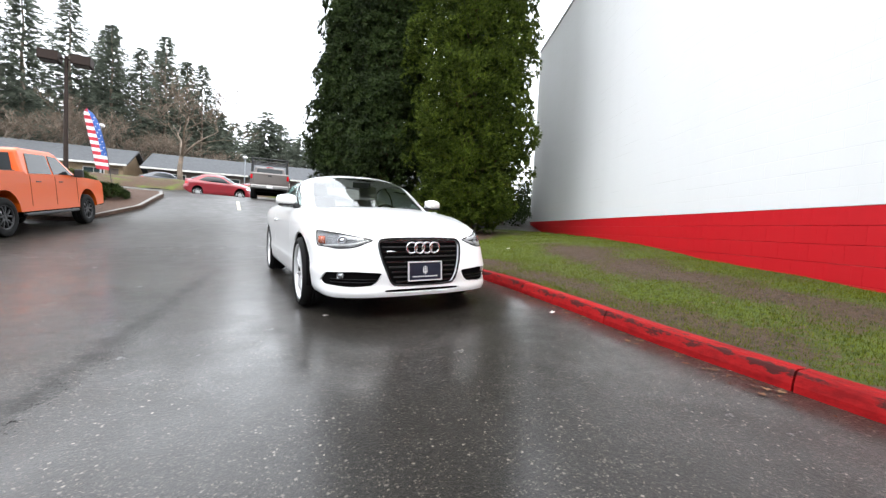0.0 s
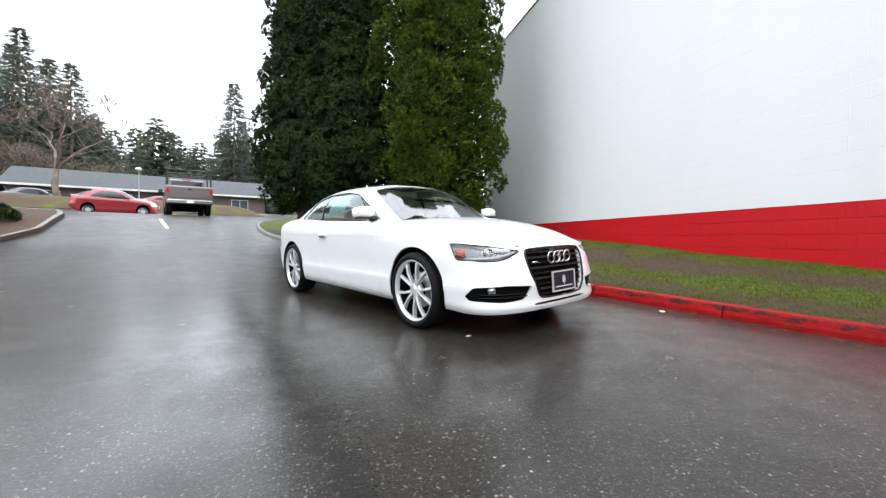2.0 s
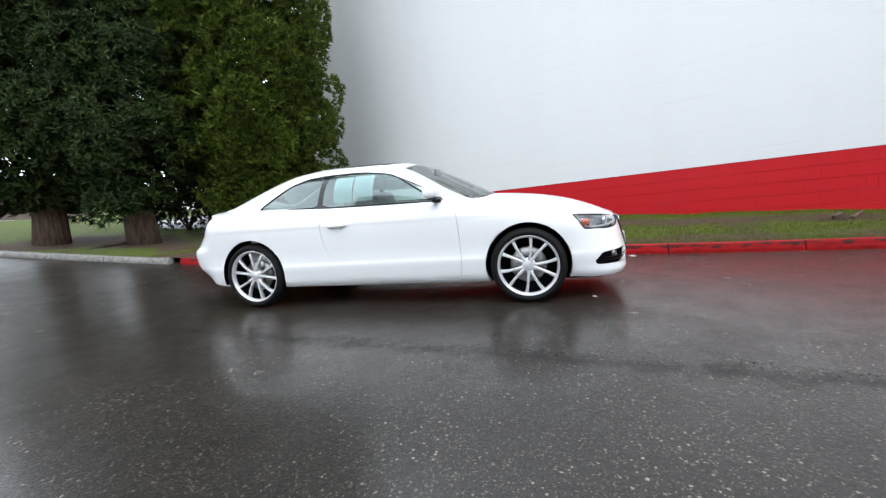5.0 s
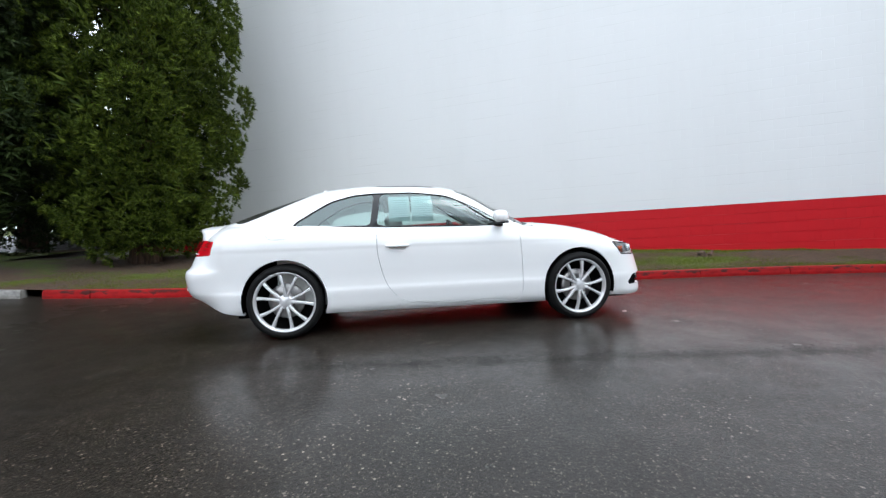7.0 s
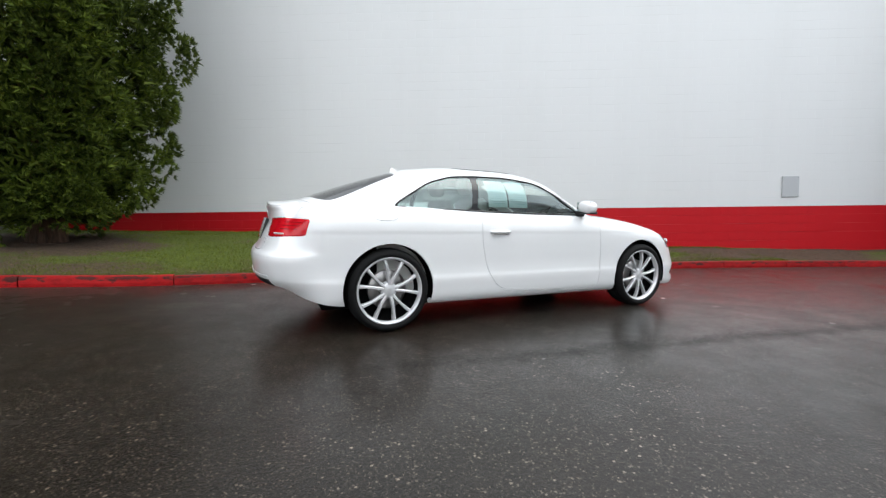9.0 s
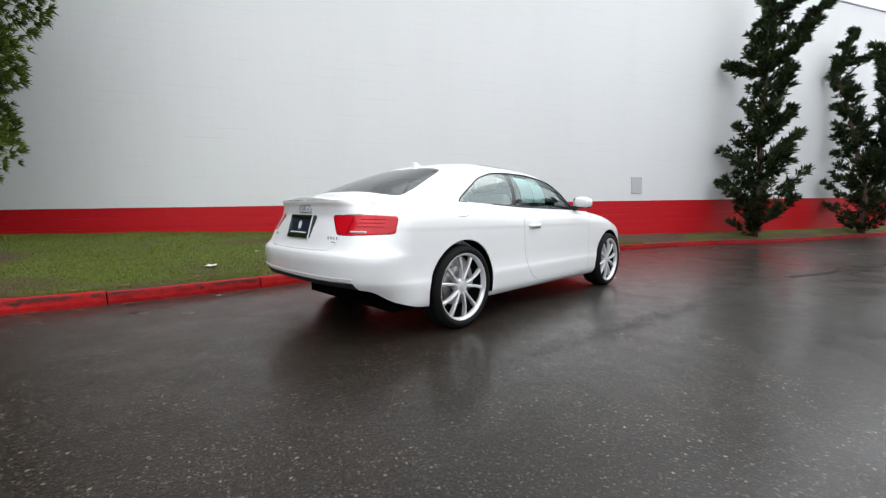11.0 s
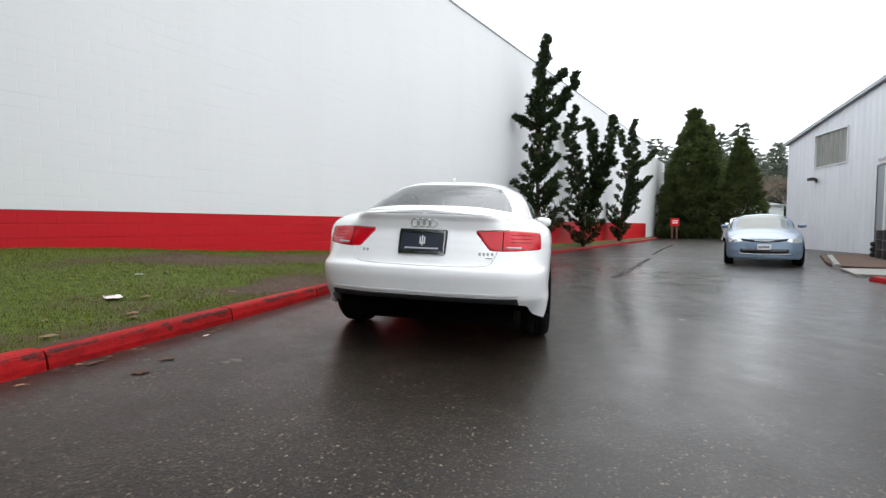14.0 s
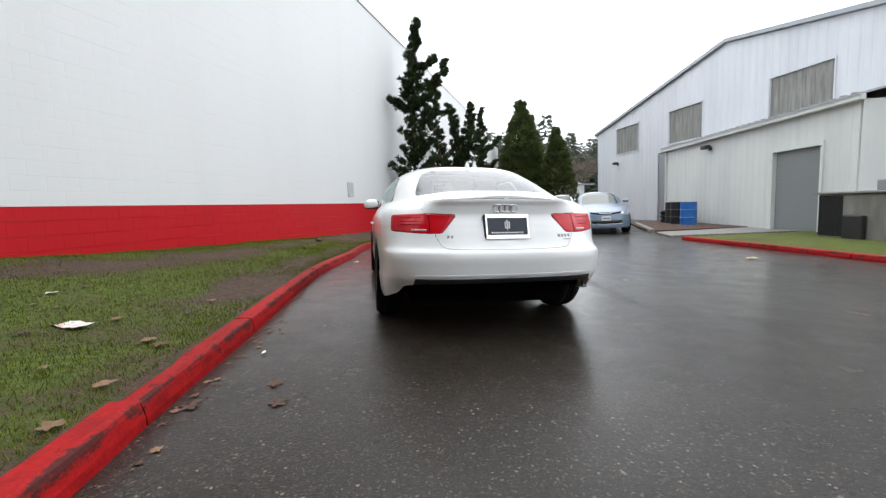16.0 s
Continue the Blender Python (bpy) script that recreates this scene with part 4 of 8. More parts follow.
def empty(name, m, label, category, group=""):
    ob = new(name)
    ob.matrix_world = m
    return tagged(ob, label, category, group)


def make_wheel(tyre_r, rim_r, width, spokes, rim_mat, paired=True, disc=True, spoke_w=(0.026, 0.02)):
    """The meshes of a wheel whose axle is x and whose outer face looks to +x, by part name."""
    h = width / 2
    out = {}
    bm = bmesh.new()
    lathe(bm, [(rim_r - 0.004, h - 0.028), (rim_r + 0.004, h - 0.010), (rim_r + (tyre_r - rim_r) * 0.3, h - 0.001), (rim_r + (tyre_r - rim_r) * 0.55, h), (tyre_r - 0.026, h - 0.006), (tyre_r - 0.012, h - 0.018), (tyre_r - 0.004, h - 0.034),
               (tyre_r, h - 0.05), (tyre_r, h - 0.082), (tyre_r - 0.007, h - 0.084), (tyre_r - 0.007, h - 0.092), (tyre_r, h - 0.094), (tyre_r, 0.006), (tyre_r - 0.007, 0.004), (tyre_r - 0.007, -0.004), (tyre_r, -0.006),
               (tyre_r, -h + 0.05), (tyre_r - 0.012, -h + 0.018), (rim_r + 0.05, -h), (rim_r, -h + 0.02)], 64)
    out["tyre"] = mesh_of("tyre", bm, RUBBER, True)
    bm = bmesh.new()
    lathe(bm, [(rim_r - 0.02, h - 0.05), (rim_r - 0.02, h - 0.035), (rim_r - 0.008, h - 0.016), (rim_r + 0.001, h - 0.010), (rim_r + 0.004, h - 0.018)], 64)
    lathe(bm, [(0.0, h - 0.032), (0.022, h - 0.03), (0.03, h - 0.034), (0.05, h - 0.036), (0.066, h - 0.044), (0.068, h - 0.085)], 40)
    out["rim"] = mesh_of("rim", bm, rim_mat, True)
    n = spokes // 2 if paired else spokes
    step = math.tau / n
    bm = bmesh.new()
    for sgn in (1, -1) if paired else (0,):
        a0, a1 = sgn * step * 0.15, sgn * step * 0.245
        rows = []
        for k in range(7):
            t = k / 6
            r = 0.045 + t * (rim_r - 0.012 - 0.045)
            a = a0 * (0.045 / r) ** 0.0 * (1 - t) + a1 * t
            w = spoke_w[0] * (1 - t) + spoke_w[1] * t
            w *= 1.0 - 0.3 * math.sin(t * math.pi)
            xo = h - 0.034 + 0.012 * math.sin(t * math.pi * 0.9) - 0.006 * t
            c, s = math.cos(a), math.sin(a)
            base = Vector((0, s * r, c * r))
            side = Vector((0, c, -s))
            rows.append([bm.verts.new(base + side * w + Vector((xo - 0.03, 0, 0))), bm.verts.new(base + side * w * 0.8 + Vector((xo - 0.004, 0, 0))), bm.verts.new(base + side * w * 0.45 + Vector((xo, 0, 0))),
                         bm.verts.new(base - side * w * 0.45 + Vector((xo, 0, 0))), bm.verts.new(base - side * w * 0.8 + Vector((xo - 0.004, 0, 0))), bm.verts.new(base - side * w + Vector((xo - 0.03, 0, 0)))])
        for a, b in zip(rows, rows[1:]):
            for i in range(5):
                bm.faces.new((a[i], b[i], b[i + 1], a[i + 1]))
        bm.faces.new(rows[-1])
    out["spoke"] = mesh_of("spoke", bm, rim_mat, False)
    out["step"], out["n"] = step, n
    if disc:
        bm = bmesh.new()
        lathe(bm, [(0.07, h - 0.10), (0.155, h - 0.10), (0.157, h - 0.104), (0.157, h - 0.125), (0.07, h - 0.13)], 40)
        out["brake_disc"] = mesh_of("brake_disc", bm, STEEL, True)
    bm = bmesh.new()
    lathe(bm, [(0.0, h - 0.135), (rim_r - 0.025, h - 0.14), (rim_r - 0.019, h - 0.05)], 40)
    out["hub"] = mesh_of("hub", bm, DARK, True)
    return out


def put_wheel(made, parent, x, y, z, side, phase=0.0, caliper=True):
    """A wheel under a car: tyre, rim, spokes, brake disc."""
    wheel = new("wheel", made["tyre"])
    wheel.parent = parent
    wheel.matrix_local = pose(x, y, z, phase if side > 0 else -phase, 0, 0 if side > 0 else 180)
    for k in ("rim", "hub", "brake_disc"):
        if k in made:
            o = new(k, made[k])
            o.parent = wheel
    for i in range(made["n"]):
        o = new("spoke", made["spoke"])
        o.parent = wheel
        o.matrix_local = Matrix.Rotation(i * made["step"], 4, "X")
    return wheel


CAR_POSE = pose(-0.02, 0, 0, 0.753, -2.271, 0)
coupe = empty("coupe", CAR_POSE, "white two-door coupe parked beside a red kerb", "car")


def cpart(name, bm, mat, parent=None, label="", smooth=True):
    ob = part(name, bm, mat, parent or coupe, label, smooth)
    return ob


def hard(ob, angle=35):
    """Keep creases sharp on a smoothly shaded mesh."""
    me = ob.data
    bm = bmesh.new()
    bm.from_mesh(me)
    for e in bm.edges:
        if len(e.link_faces) == 2 and e.calc_face_angle(0) > radians(angle):
            e.smooth = False
    bm.to_mesh(me)
    bm.free()
    return ob


body_pieces = [BODY["shell"], TOP["rest"]]
hard(cpart("body", shell(body_pieces, flange=0.03, mirror=True), WHITE_PAINT))
bmx = shell([BODY["flap"]], side=1)
cpart("quarter_panel", bmx, WHITE_PAINT)
hard(cpart("fuel_flap", shell([BODY["flap"]], side=-1, gap=0.004, flange=0.02), WHITE_PAINT))
def dark_edging(piece, side=1, mirror=False):
    """A dark sheet under a panel: the gap's shade, put into colour."""
    bm = shell([piece], side=side, mirror=mirror)
    bm.normal_update()
    for v in bm.verts:
        v.co -= v.normal * 0.009
    cpart("panel_seal", bm, DARK)


dark_edging(BODY["boot"], mirror=True)
dark_edging(BODY["flap"], -1)
dark_edging(BODY["door"], 1)
dark_edging(BODY["door"], -1)
dark_edging(TOP["hood"], mirror=True)
hard(cpart("hood", shell([TOP["hood"]], gap=0.004, flange=0.02, mirror=True), WHITE_PAINT))
hard(cpart("boot_lid", shell([BODY["boot"], TOP["deck"]], gap=0.0045, flange=0.02, mirror=True), WHITE_PAINT), 50)
# a raised grey strip stands in for the shade of the bumper's step
bm = bmesh.new()
strip_along(bm, [on_tail(x, 0.447, 0.0) for x in np.linspace(-0.66, 0.66, 40)], 0.014, depth=0.007)
cpart("bumper_step_shade", bm, SATIN, label="thin grey strip for the shaded step along the rear bumper", smooth=False)
for s in (1, -1):
    hard(cpart("door", shell([BODY["door"]], side=s, gap=0.004, flange=0.025), WHITE_PAINT))
hard(cpart("roof", shell([CABIN["roof"]], flange=0.012, mirror=True), WHITE_PAINT))
cpart("sunroof", shell([(CABIN["sun"][0] + np.array([0, 0, 0.004]), CABIN["sun"][1])], flange=0.01, mirror=True), GLOSS_BLACK, label="black glass sunroof panel")
cpart("windscreen", shell([CABIN["screen"]], mirror=True), SCREEN_GLASS, label="windscreen glass")
cpart("rear_window", shell([CABIN["back"]], mirror=True), DARK_GLASS, label="dark tinted rear window glass")
for s in (1, -1):
    cpart("side_window", shell([CABIN["glass"]], side=s), GLASS, label="green tinted side glass")
    cpart("quarter_window", shell([CABIN["quarter"]], side=s), GLASS, label="green tinted quarter glass")
    cpart("pillar_trim", shell([CABIN["pillar"]], side=s), GLOSS_BLACK, label="gloss black pillar trim")
    cpart("window_trim", shell([CABIN["trim"]], side=s, flange=0.006), GLOSS_BLACK, label="thin dark window surround")
surround = round_outline([(-0.70, 0.95), (-0.435, 1.085), (-0.125, 1.231), (0.2, 1.271), (0.58, 1.268), (0.77, 1.252), (0.975, 1.194), (1.252, 1.03), (1.305, 0.987), (1.2, 0.975), (0.6, 0.96), (0.0, 0.95), (-0.5, 0.946)], 0.15)
for s in (1, -1):
    bm = bmesh.new()
    pts = [on_cabin(y, max(z, float(belt_z(y)) + 0.006), 0.001) for y, z in surround]
    pts = [Vector((s * p.x, p.y, p.z)) for p in pts]
    tube(bm, pts + pts[:1], 0.0085, 6, False)
    cpart("window_surround", bm, GLOSS_BLACK, label="thin black window seal")
for ob in coupe.children:
    if "window" in ob.name and "surround" not in ob.name and "trim" not in ob.name or "windscreen" in ob.name:
        ob.visible_shadow = False
cpart("rear_skirt", shell([BODY["skirt"]], flange=0.02, mirror=True), MATT_BLACK, label="black plastic rear skirt")

# nose: grille, badge, plate, intakes, lamps
def pushed(piece, dx=0.0, dy=0.0, dz=0.0, k=1.0):
    p = piece[0].copy()
    p[:, 0] = p[:, 0] * k + dx
    p[:, 1] += dy
    p[:, 2] += dz
    return p, piece[1]


grille = cpart("grille", shell([pushed(BODY["grille"], dy=0.035)], mirror=True), DARK, label="black single-frame grille")
for i in range(9):
    z = 0.325 + i * 0.041
    half = float(np.interp(z, [0.3, 0.5, 0.645, 0.68], [0.265, 0.352, 0.378, 0.35])) - 0.016
    bm = bmesh.new()
    strip_along(bm, [on_nose(x, z, -0.012) for x in np.linspace(-half, half, 15)], 0.014, depth=0.01)
    cpart("slat", bm, MATT_BLACK if i % 2 else GLOSS_BLACK, grille, smooth=False)
line = round_outline([(-0.345, 0.684), (0.345, 0.684), (0.392, 0.645), (0.368, 0.5), (0.306, 0.33), (0.265, 0.292), (-0.265, 0.292), (-0.306, 0.33), (-0.368, 0.5), (-0.392, 0.645)])
bm = bmesh.new()
pts = [on_nose(x, z, 0.002)[0] for x, z in line]
tube(bm, pts + pts[:1], 0.009, 6, False)
cpart("grille_frame", bm, GLOSS_BLACK, grille)
bm = bmesh.new()
for i in range(4):
    x = -0.108 + i * 0.072
    p, n = on_nose(x, 0.605, 0.022)
    ring(bm, 0.046, 0.0085, Matrix.Translation(p + Vector((0, -0.004 * (i % 2), 0))) @ (-n).to_track_quat("Z", "Y").to_matrix().to_4x4(), 32, 8, 0.6)
cpart("badge", bm, CHROME, grille, "four interlocked chrome rings")
p, n = on_nose(-0.28, 0.575, -0.004)
bm = bmesh.new()
box(bm, -0.045, 0.045, -0.004, 0.004, -0.006, 0.006, m=Matrix.Translation(p) @ n.to_track_quat("-Y", "Z").to_matrix().to_4x4())
cpart("script_badge", bm, CHROME, grille)


def plate(parent, at, m, frame_mat, frame_label, inner=0.063, outer=0.089):
    """A dealer plate: navy field in a pale frame, its writing as plain bars."""
    bm = bmesh.new()
    box(bm, -0.152, 0.152, 0, 0.006, -0.076, 0.076, 0.004)
    bmesh.ops.transform(bm, matrix=m, verts=bm.verts[:])
    pl = cpart("licence_plate", bm, NAVY, parent, "navy dealer plate in a chrome frame", False)
    bm = bmesh.new()
    for x0, x1, z0, z1 in ((-0.16, 0.16, inner, outer), (-0.16, 0.16, -outer, -inner), (-0.16, -0.149, -inner, inner), (0.149, 0.16, -inner, inner)):
        box(bm, x0, x1, -0.006, 0.008, z0, z1)
    bmesh.ops.transform(bm, matrix=m, verts=bm.verts[:])
    cpart("plate_frame", bm, frame_mat, pl, frame_label, smooth=False)
    bm = bmesh.new()
    for i in (-1, 0, 1):
        box(bm, i * 0.015 - 0.0045, i * 0.015 + 0.0045, -0.003, 0.001, -0.012, 0.046 - abs(i) * 0.01)
    box(bm, -0.02, 0.02, -0.003, 0.001, -0.014, -0.004)
    box(bm, -0.003, 0.003, -0.003, 0.001, -0.03, -0.01)
    for i in range(15):
        box(bm, -0.12 + i * 0.016, -0.12 + i * 0.016 + 0.011, -0.003, 0.001, -0.05, -0.04)
    bmesh.ops.transform(bm, matrix=m, verts=bm.verts[:])
    cpart("plate_print", bm, WHITE_PLASTIC, pl, smooth=False)
    return pl


p, n = on_nose(0.0, 0.41, 0.012)
plate(coupe, p, pose(0, p.y - 0.004, 0.41, -4), SATIN, "thin chrome plate frame", 0.073, 0.084)
p, n = on_tail(0.0, 0.785, 0.012)
plate(coupe, p, pose(0, p.y + 0.004, 0.785, -16, 0, 180), CHROME, "pale chrome plate frame")
bmb = bmesh.new()
box(bmb, -0.17, 0.17, -0.02, 0.006, -0.09, 0.09, 0.006)
bmesh.ops.transform(bmb, matrix=pose(0, p.y - 0.008, 0.785, 16), verts=bmb.verts[:])
cpart("plate_mount", bmb, MATT_BLACK, smooth=False)

for s in (1, -1):
    it = cpart("air_intake", shell([pushed(BODY["intake"], dy=0.03, k=0.995)], side=s), DARK, label="black lower air intake")
    for z in (0.325, 0.35):
        bm = bmesh.new()
        strip_along(bm, [on_nose(s * x, z, -0.012) for x in np.linspace(0.42, 0.76, 12)][::s], 0.008, depth=0.008)
        cpart("slat", bm, GLOSS_BLACK, it, smooth=False)
    bm = bmesh.new()
    p, n = on_nose(s * 0.70, 0.375, -0.022)
    m = Matrix.Translation(p) @ n.to_track_quat("Z", "Y").to_matrix().to_4x4()
    cyl(bm, 0.026, 0.022, 0.016, m, 24)
    ring(bm, 0.028, 0.004, m @ pose(0, 0, 0.004), 24, 6)
    cpart("fog_lamp", bm, LAMP_SILVER, it, "round fog lamp")
    hl = cpart("headlight", shell([BODY["headlight"]], side=s, flange=0.01), LAMP_GLASS, label="headlamp under a clear cover")
    hl.visible_shadow = False
    bm = bmesh.new()
    pts = [on_nose(s * x, z, 0.001)[0] for x, z in light_line]
    tube(bm, pts + pts[:1], 0.005, 5, False)
    cpart("lamp_seal", bm, GLOSS_BLACK, hl)
    cpart("housing", shell([pushed(BODY["headlight"], dx=-0.018, dy=0.035, k=0.995)], side=s), LAMP_GREY, hl)
    bm = bmesh.new()
    p, n = on_nose(s * 0.665, 0.655, -0.022)
    m = Matrix.Translation(p) @ Vector((s * 0.35, -1, 0)).normalized().to_track_quat("Z", "Y").to_matrix().to_4x4()
    cyl(bm, 0.036, 0.036, 0.03, m, 28)
    ring(bm, 0.038, 0.007, m @ pose(0, 0, 0.012), 28, 8)
    cpart("projector", bm, LAMP_SILVER, hl)
    bm = bmesh.new()
    strip_along(bm, [on_nose(s * x, z, -0.016) for x, z in zip(np.linspace(0.46, 0.79, 14), np.linspace(0.664, 0.616, 14) - 0.012 * np.sin(np.linspace(0, 3.14, 14)))][::s], 0.014, depth=0.01)
    strip_along(bm, [on_nose(s * x, z, -0.016) for x, z in zip(np.linspace(0.5, 0.64, 8), np.linspace(0.668, 0.685, 8))][::s], 0.03, depth=0.008)
    cpart("light_strip", bm, WHITE_PLASTIC, hl)
    bm = bmesh.new()
    strip_along(bm, [on_nose(s * x, 0.658, -0.012) for x in np.linspace(0.775, 0.815, 8)][::s], 0.062, depth=0.004)
    cpart("reflector", bm, AMBER, hl, "amber side reflector")
cpart("lower_grille", shell([pushed(BODY["lip"], dy=0.025)], mirror=True), DARK, label="dark slot under the nose")
# tail: lamps, badges
for s in (1, -1):
    tl = cpart("tail_light", shell([BODY["tail_light"]], side=s, gap=0.002, flange=0.02), RED_LAMP, label="red tail lamp")
    for z in (0.85, 0.825, 0.80):
        bm = bmesh.new()
        strip_along(bm, [on_tail(s * x, z, 0.0008) for x in np.linspace(0.60, 0.745, 10)][::-s], 0.0035, depth=0.001)
        cpart("segment", bm, DEEP_RED, tl, smooth=False)
    bm = bmesh.new()
    strip_along(bm, [on_tail(s * x, 0.764, 0.0015) for x in np.linspace(0.57, 0.67, 6)][::-s], 0.012, depth=0.002)
    cpart("reverse_lamp", bm, WHITE_PLASTIC, tl, "clear reversing lamp")
    bm = bmesh.new()
    strip_along(bm, [on_tail(s * 0.548, 0.738 + k * 0.0225, 0.001) for k in range(7)], 0.006, up=Vector((1, 0, 0)), depth=0.001)
    cpart("joint", bm, DARK, tl, smooth=False)
    bm = bmesh.new()
    for i in range(2 if s > 0 else 4):
        p, n = on_tail(s * (0.40 + i * 0.027), 0.715, 0.001)
        box(bm, p.x - 0.008, p.x + 0.008, p.y - 0.003, p.y + 0.003, p.z - 0.011, p.z + 0.011)
    if s < 0:
        p, n = on_tail(-0.455, 0.69, 0.001)
        box(bm, p.x - 0.03, p.x + 0.02, p.y - 0.003, p.y + 0.003, p.z - 0.003, p.z + 0.003)
    cpart("script_badge", bm, SILVER, smooth=False)
bm = bmesh.new()
for i in range(4):
    p, n = on_tail(-0.063 + i * 0.042, 0.915, 0.006)
    ring(bm, 0.0275, 0.0048, pose(p.x, p.y + 0.002 * (i % 2), 0.915, 90 - 5), 28, 8, 0.6)
cpart("badge", bm, CHROME, label="four interlocked chrome rings")

# sides: handles, mirrors, wheels and wells
for s in (1, -1):
    bm = bmesh.new()
    tube(bm, [(s * (0.896 + 0.028 * math.sin(t * math.pi) ** 0.5), 0.28 + 0.21 * t, 0.785) for t in np.linspace(0, 1, 9)], [0.008, 0.013, 0.015, 0.015, 0.015, 0.015, 0.015, 0.013, 0.008], 8)
    cpart("door_handle", bm, WHITE_PAINT, label="white pull handle with a chrome strip")
    bm = bmesh.new()
    box(bm, s * 0.918 - 0.004, s * 0.918 + 0.004, 0.31, 0.46, 0.763, 0.772, 0.002)
    cpart("handle_strip", bm, CHROME, smooth=False)
    mirror = None
    bm = bmesh.new()
    bmesh.ops.create_uvsphere(bm, u_segments=28, v_segments=16, radius=1)
    for v in bm.verts:
        x, y, z = v.co
        f = lambda c, e: math.copysign(abs(c) ** e, c)
        px, py, pz = f(x, 0.7), f(y, 0.8), f(z, 0.7)
        v.co = (s * (0.905 + px * 0.105), -0.585 + py * 0.075 + 0.02 * px, 1.025 + pz * 0.058 - 0.012 * (px > 0) * px)
    bmesh.ops.bisect_plane(bm, geom=bm.verts[:] + bm.edges[:] + bm.faces[:], plane_co=(0, -0.535, 0), plane_no=(s * -0.15, 1, 0), clear_outer=True)
    mirror = cpart("wing_mirror", bm, WHITE_PAINT, label="white wing mirror with a black base")
    bm = bmesh.new()
    box(bm, s * 0.90 - 0.09, s * 0.90 + 0.09, -0.547, -0.54, 0.98, 1.07, 0.003)
    cpart("mirror_glass", bm, MIRROR, mirror, smooth=False)
    bm = bmesh.new()
    box(bm, s * 0.895 - 0.095, s * 0.895 + 0.095, -0.64, -0.55, 0.955, 0.98, 0.012, 2)
    box(bm, s * 0.80 - 0.03, s * 0.80 + 0.03, -0.63, -0.55, 0.93, 0.985, 0.01, 2)
    cpart("mirror_base", bm, MATT_BLACK, mirror)
    for cy in (-1.3755, 1.3755):
        bm = bmesh.new()
        rows = []
        for i in range(25):
            t = math.pi * (i / 24) * 1.16 - 0.08 * math.pi
            y, z = cy + 0.357 * math.cos(t), 0.335 + 0.357 * math.sin(t)
            rows.append([bm.verts.new((s * (0.904 if cy > 0 else 0.889), y, z)), bm.verts.new((s * 0.60, y, z))])
        for a, b in zip(rows, rows[1:]):
            bm.faces.new((a[0], a[1], b[1], b[0]))
        bm.faces.new([r[1] for r in rows])
        cpart("wheel_well", bm, DARK)
WHEEL = make_wheel(0.328, 0.262, 0.228, 10, SILVER, spoke_w=(0.0165, 0.018))
for s in (1, -1):
    for cy in (-1.3755, 1.3755):
        w = put_wheel(WHEEL, coupe, s * 0.80, cy, 0.327, s, 9 if cy > 0 else 25)
        tagged(w, "low-profile tyre on a ten-spoke silver alloy wheel")
bm = bmesh.new()
box(bm, -0.62, 0.62, -2.0, 1.85, 0.15, 0.3)
box(bm, -0.55, 0.55, 1.85, 2.2, 0.36, 0.42)
box(bm, -0.8, 0.8, -0.95, 0.95, 0.2, 0.28)
cpart("underbody", bm, DARK, smooth=False)
bm = bmesh.new()
prof = [(-0.04, -0.035), (0.0, 0.005), (0.04, 0.028), (0.07, 0.036), (0.08, 0.02), (0.085, -0.02)]
for a in (0,):
    prism(bm, [(x, z) for x, z in prof], 0.03, pose(0.015, 1.03, 1.335, 90, 0, 90) @ pose(0, 0, -0.03 + 0.0))
cpart("roof_aerial", bm, WHITE_PAINT, smooth=False)
for x0, x1 in ((-0.55, 0.02), (0.0, 0.56)):
    bm = bmesh.new()
    pts = []
    for t in np.linspace(0, 1, 8):
        x = x0 + (x1 - x0) * t
        yy = -1.06 + 0.2 * abs(x / 0.75) ** 2 + 0.03 * (1 - t)
        pts.append((x, yy, float(mid_z(-0.95)) - 0.02 + 0.012 * math.sin(t * 3.1) - 0.03 * abs(x) ** 2))
    tube(bm, pts, 0.007, 6)
    cpart("wiper", bm, MATT_BLACK)
# inside
bm = bmesh.new()
box(bm, -0.74, 0.74, -0.95, 1.3, 0.26, 0.34)
box(bm, -0.78, -0.75, -0.95, 1.45, 0.3, 0.925)
box(bm, 0.75, 0.78, -0.95, 1.45, 0.3, 0.925)
box(bm, -0.72, 0.72, 1.35, 1.85, 0.9, 0.95, 0.02)
cpart("cabin_lining", bm, LINING, label="pale grey cabin lining", smooth=False)
bm = bmesh.new()
box(bm, -0.74, 0.74, -1.0, -0.52, 0.62, 0.905, 0.06, 3)
box(bm, 0.2, 0.56, -0.62, -0.46, 0.86, 0.95, 0.03, 3)
cpart("dashboard", bm, MATT_BLACK)
bm = bmesh.new()
ring(bm, 0.18, 0.016, pose(0.36, -0.37, 0.84, 65), 32, 8)
tube(bm, [(0.36, -0.37, 0.84), (0.36, -0.55, 0.76)], 0.04, 10)
cpart("steering_wheel", bm, MATT_BLACK)
for s in (1, -1):
    bm = bmesh.new()
    box(bm, s * 0.36 - 0.25, s * 0.36 + 0.25, -0.3, 0.25, 0.4, 0.56, 0.05, 3)
    box(bm, s * 0.36 - 0.24, s * 0.36 + 0.24, -0.06, 0.08, 0, 0.62, 0.055, 3, m=pose(0, 0.2, 0.5, -20))
    seat = cpart("front_seat", bm, GREY_LEATHER, label="pale grey front seat")
    bm = bmesh.new()
    box(bm, s * 0.36 - 0.13, s * 0.36 + 0.13, -0.05, 0.05, 0.66, 0.83, 0.045, 3, m=pose(0, 0.2, 0.5, -20))
    cpart("headrest", bm, GREY_LEATHER, seat)
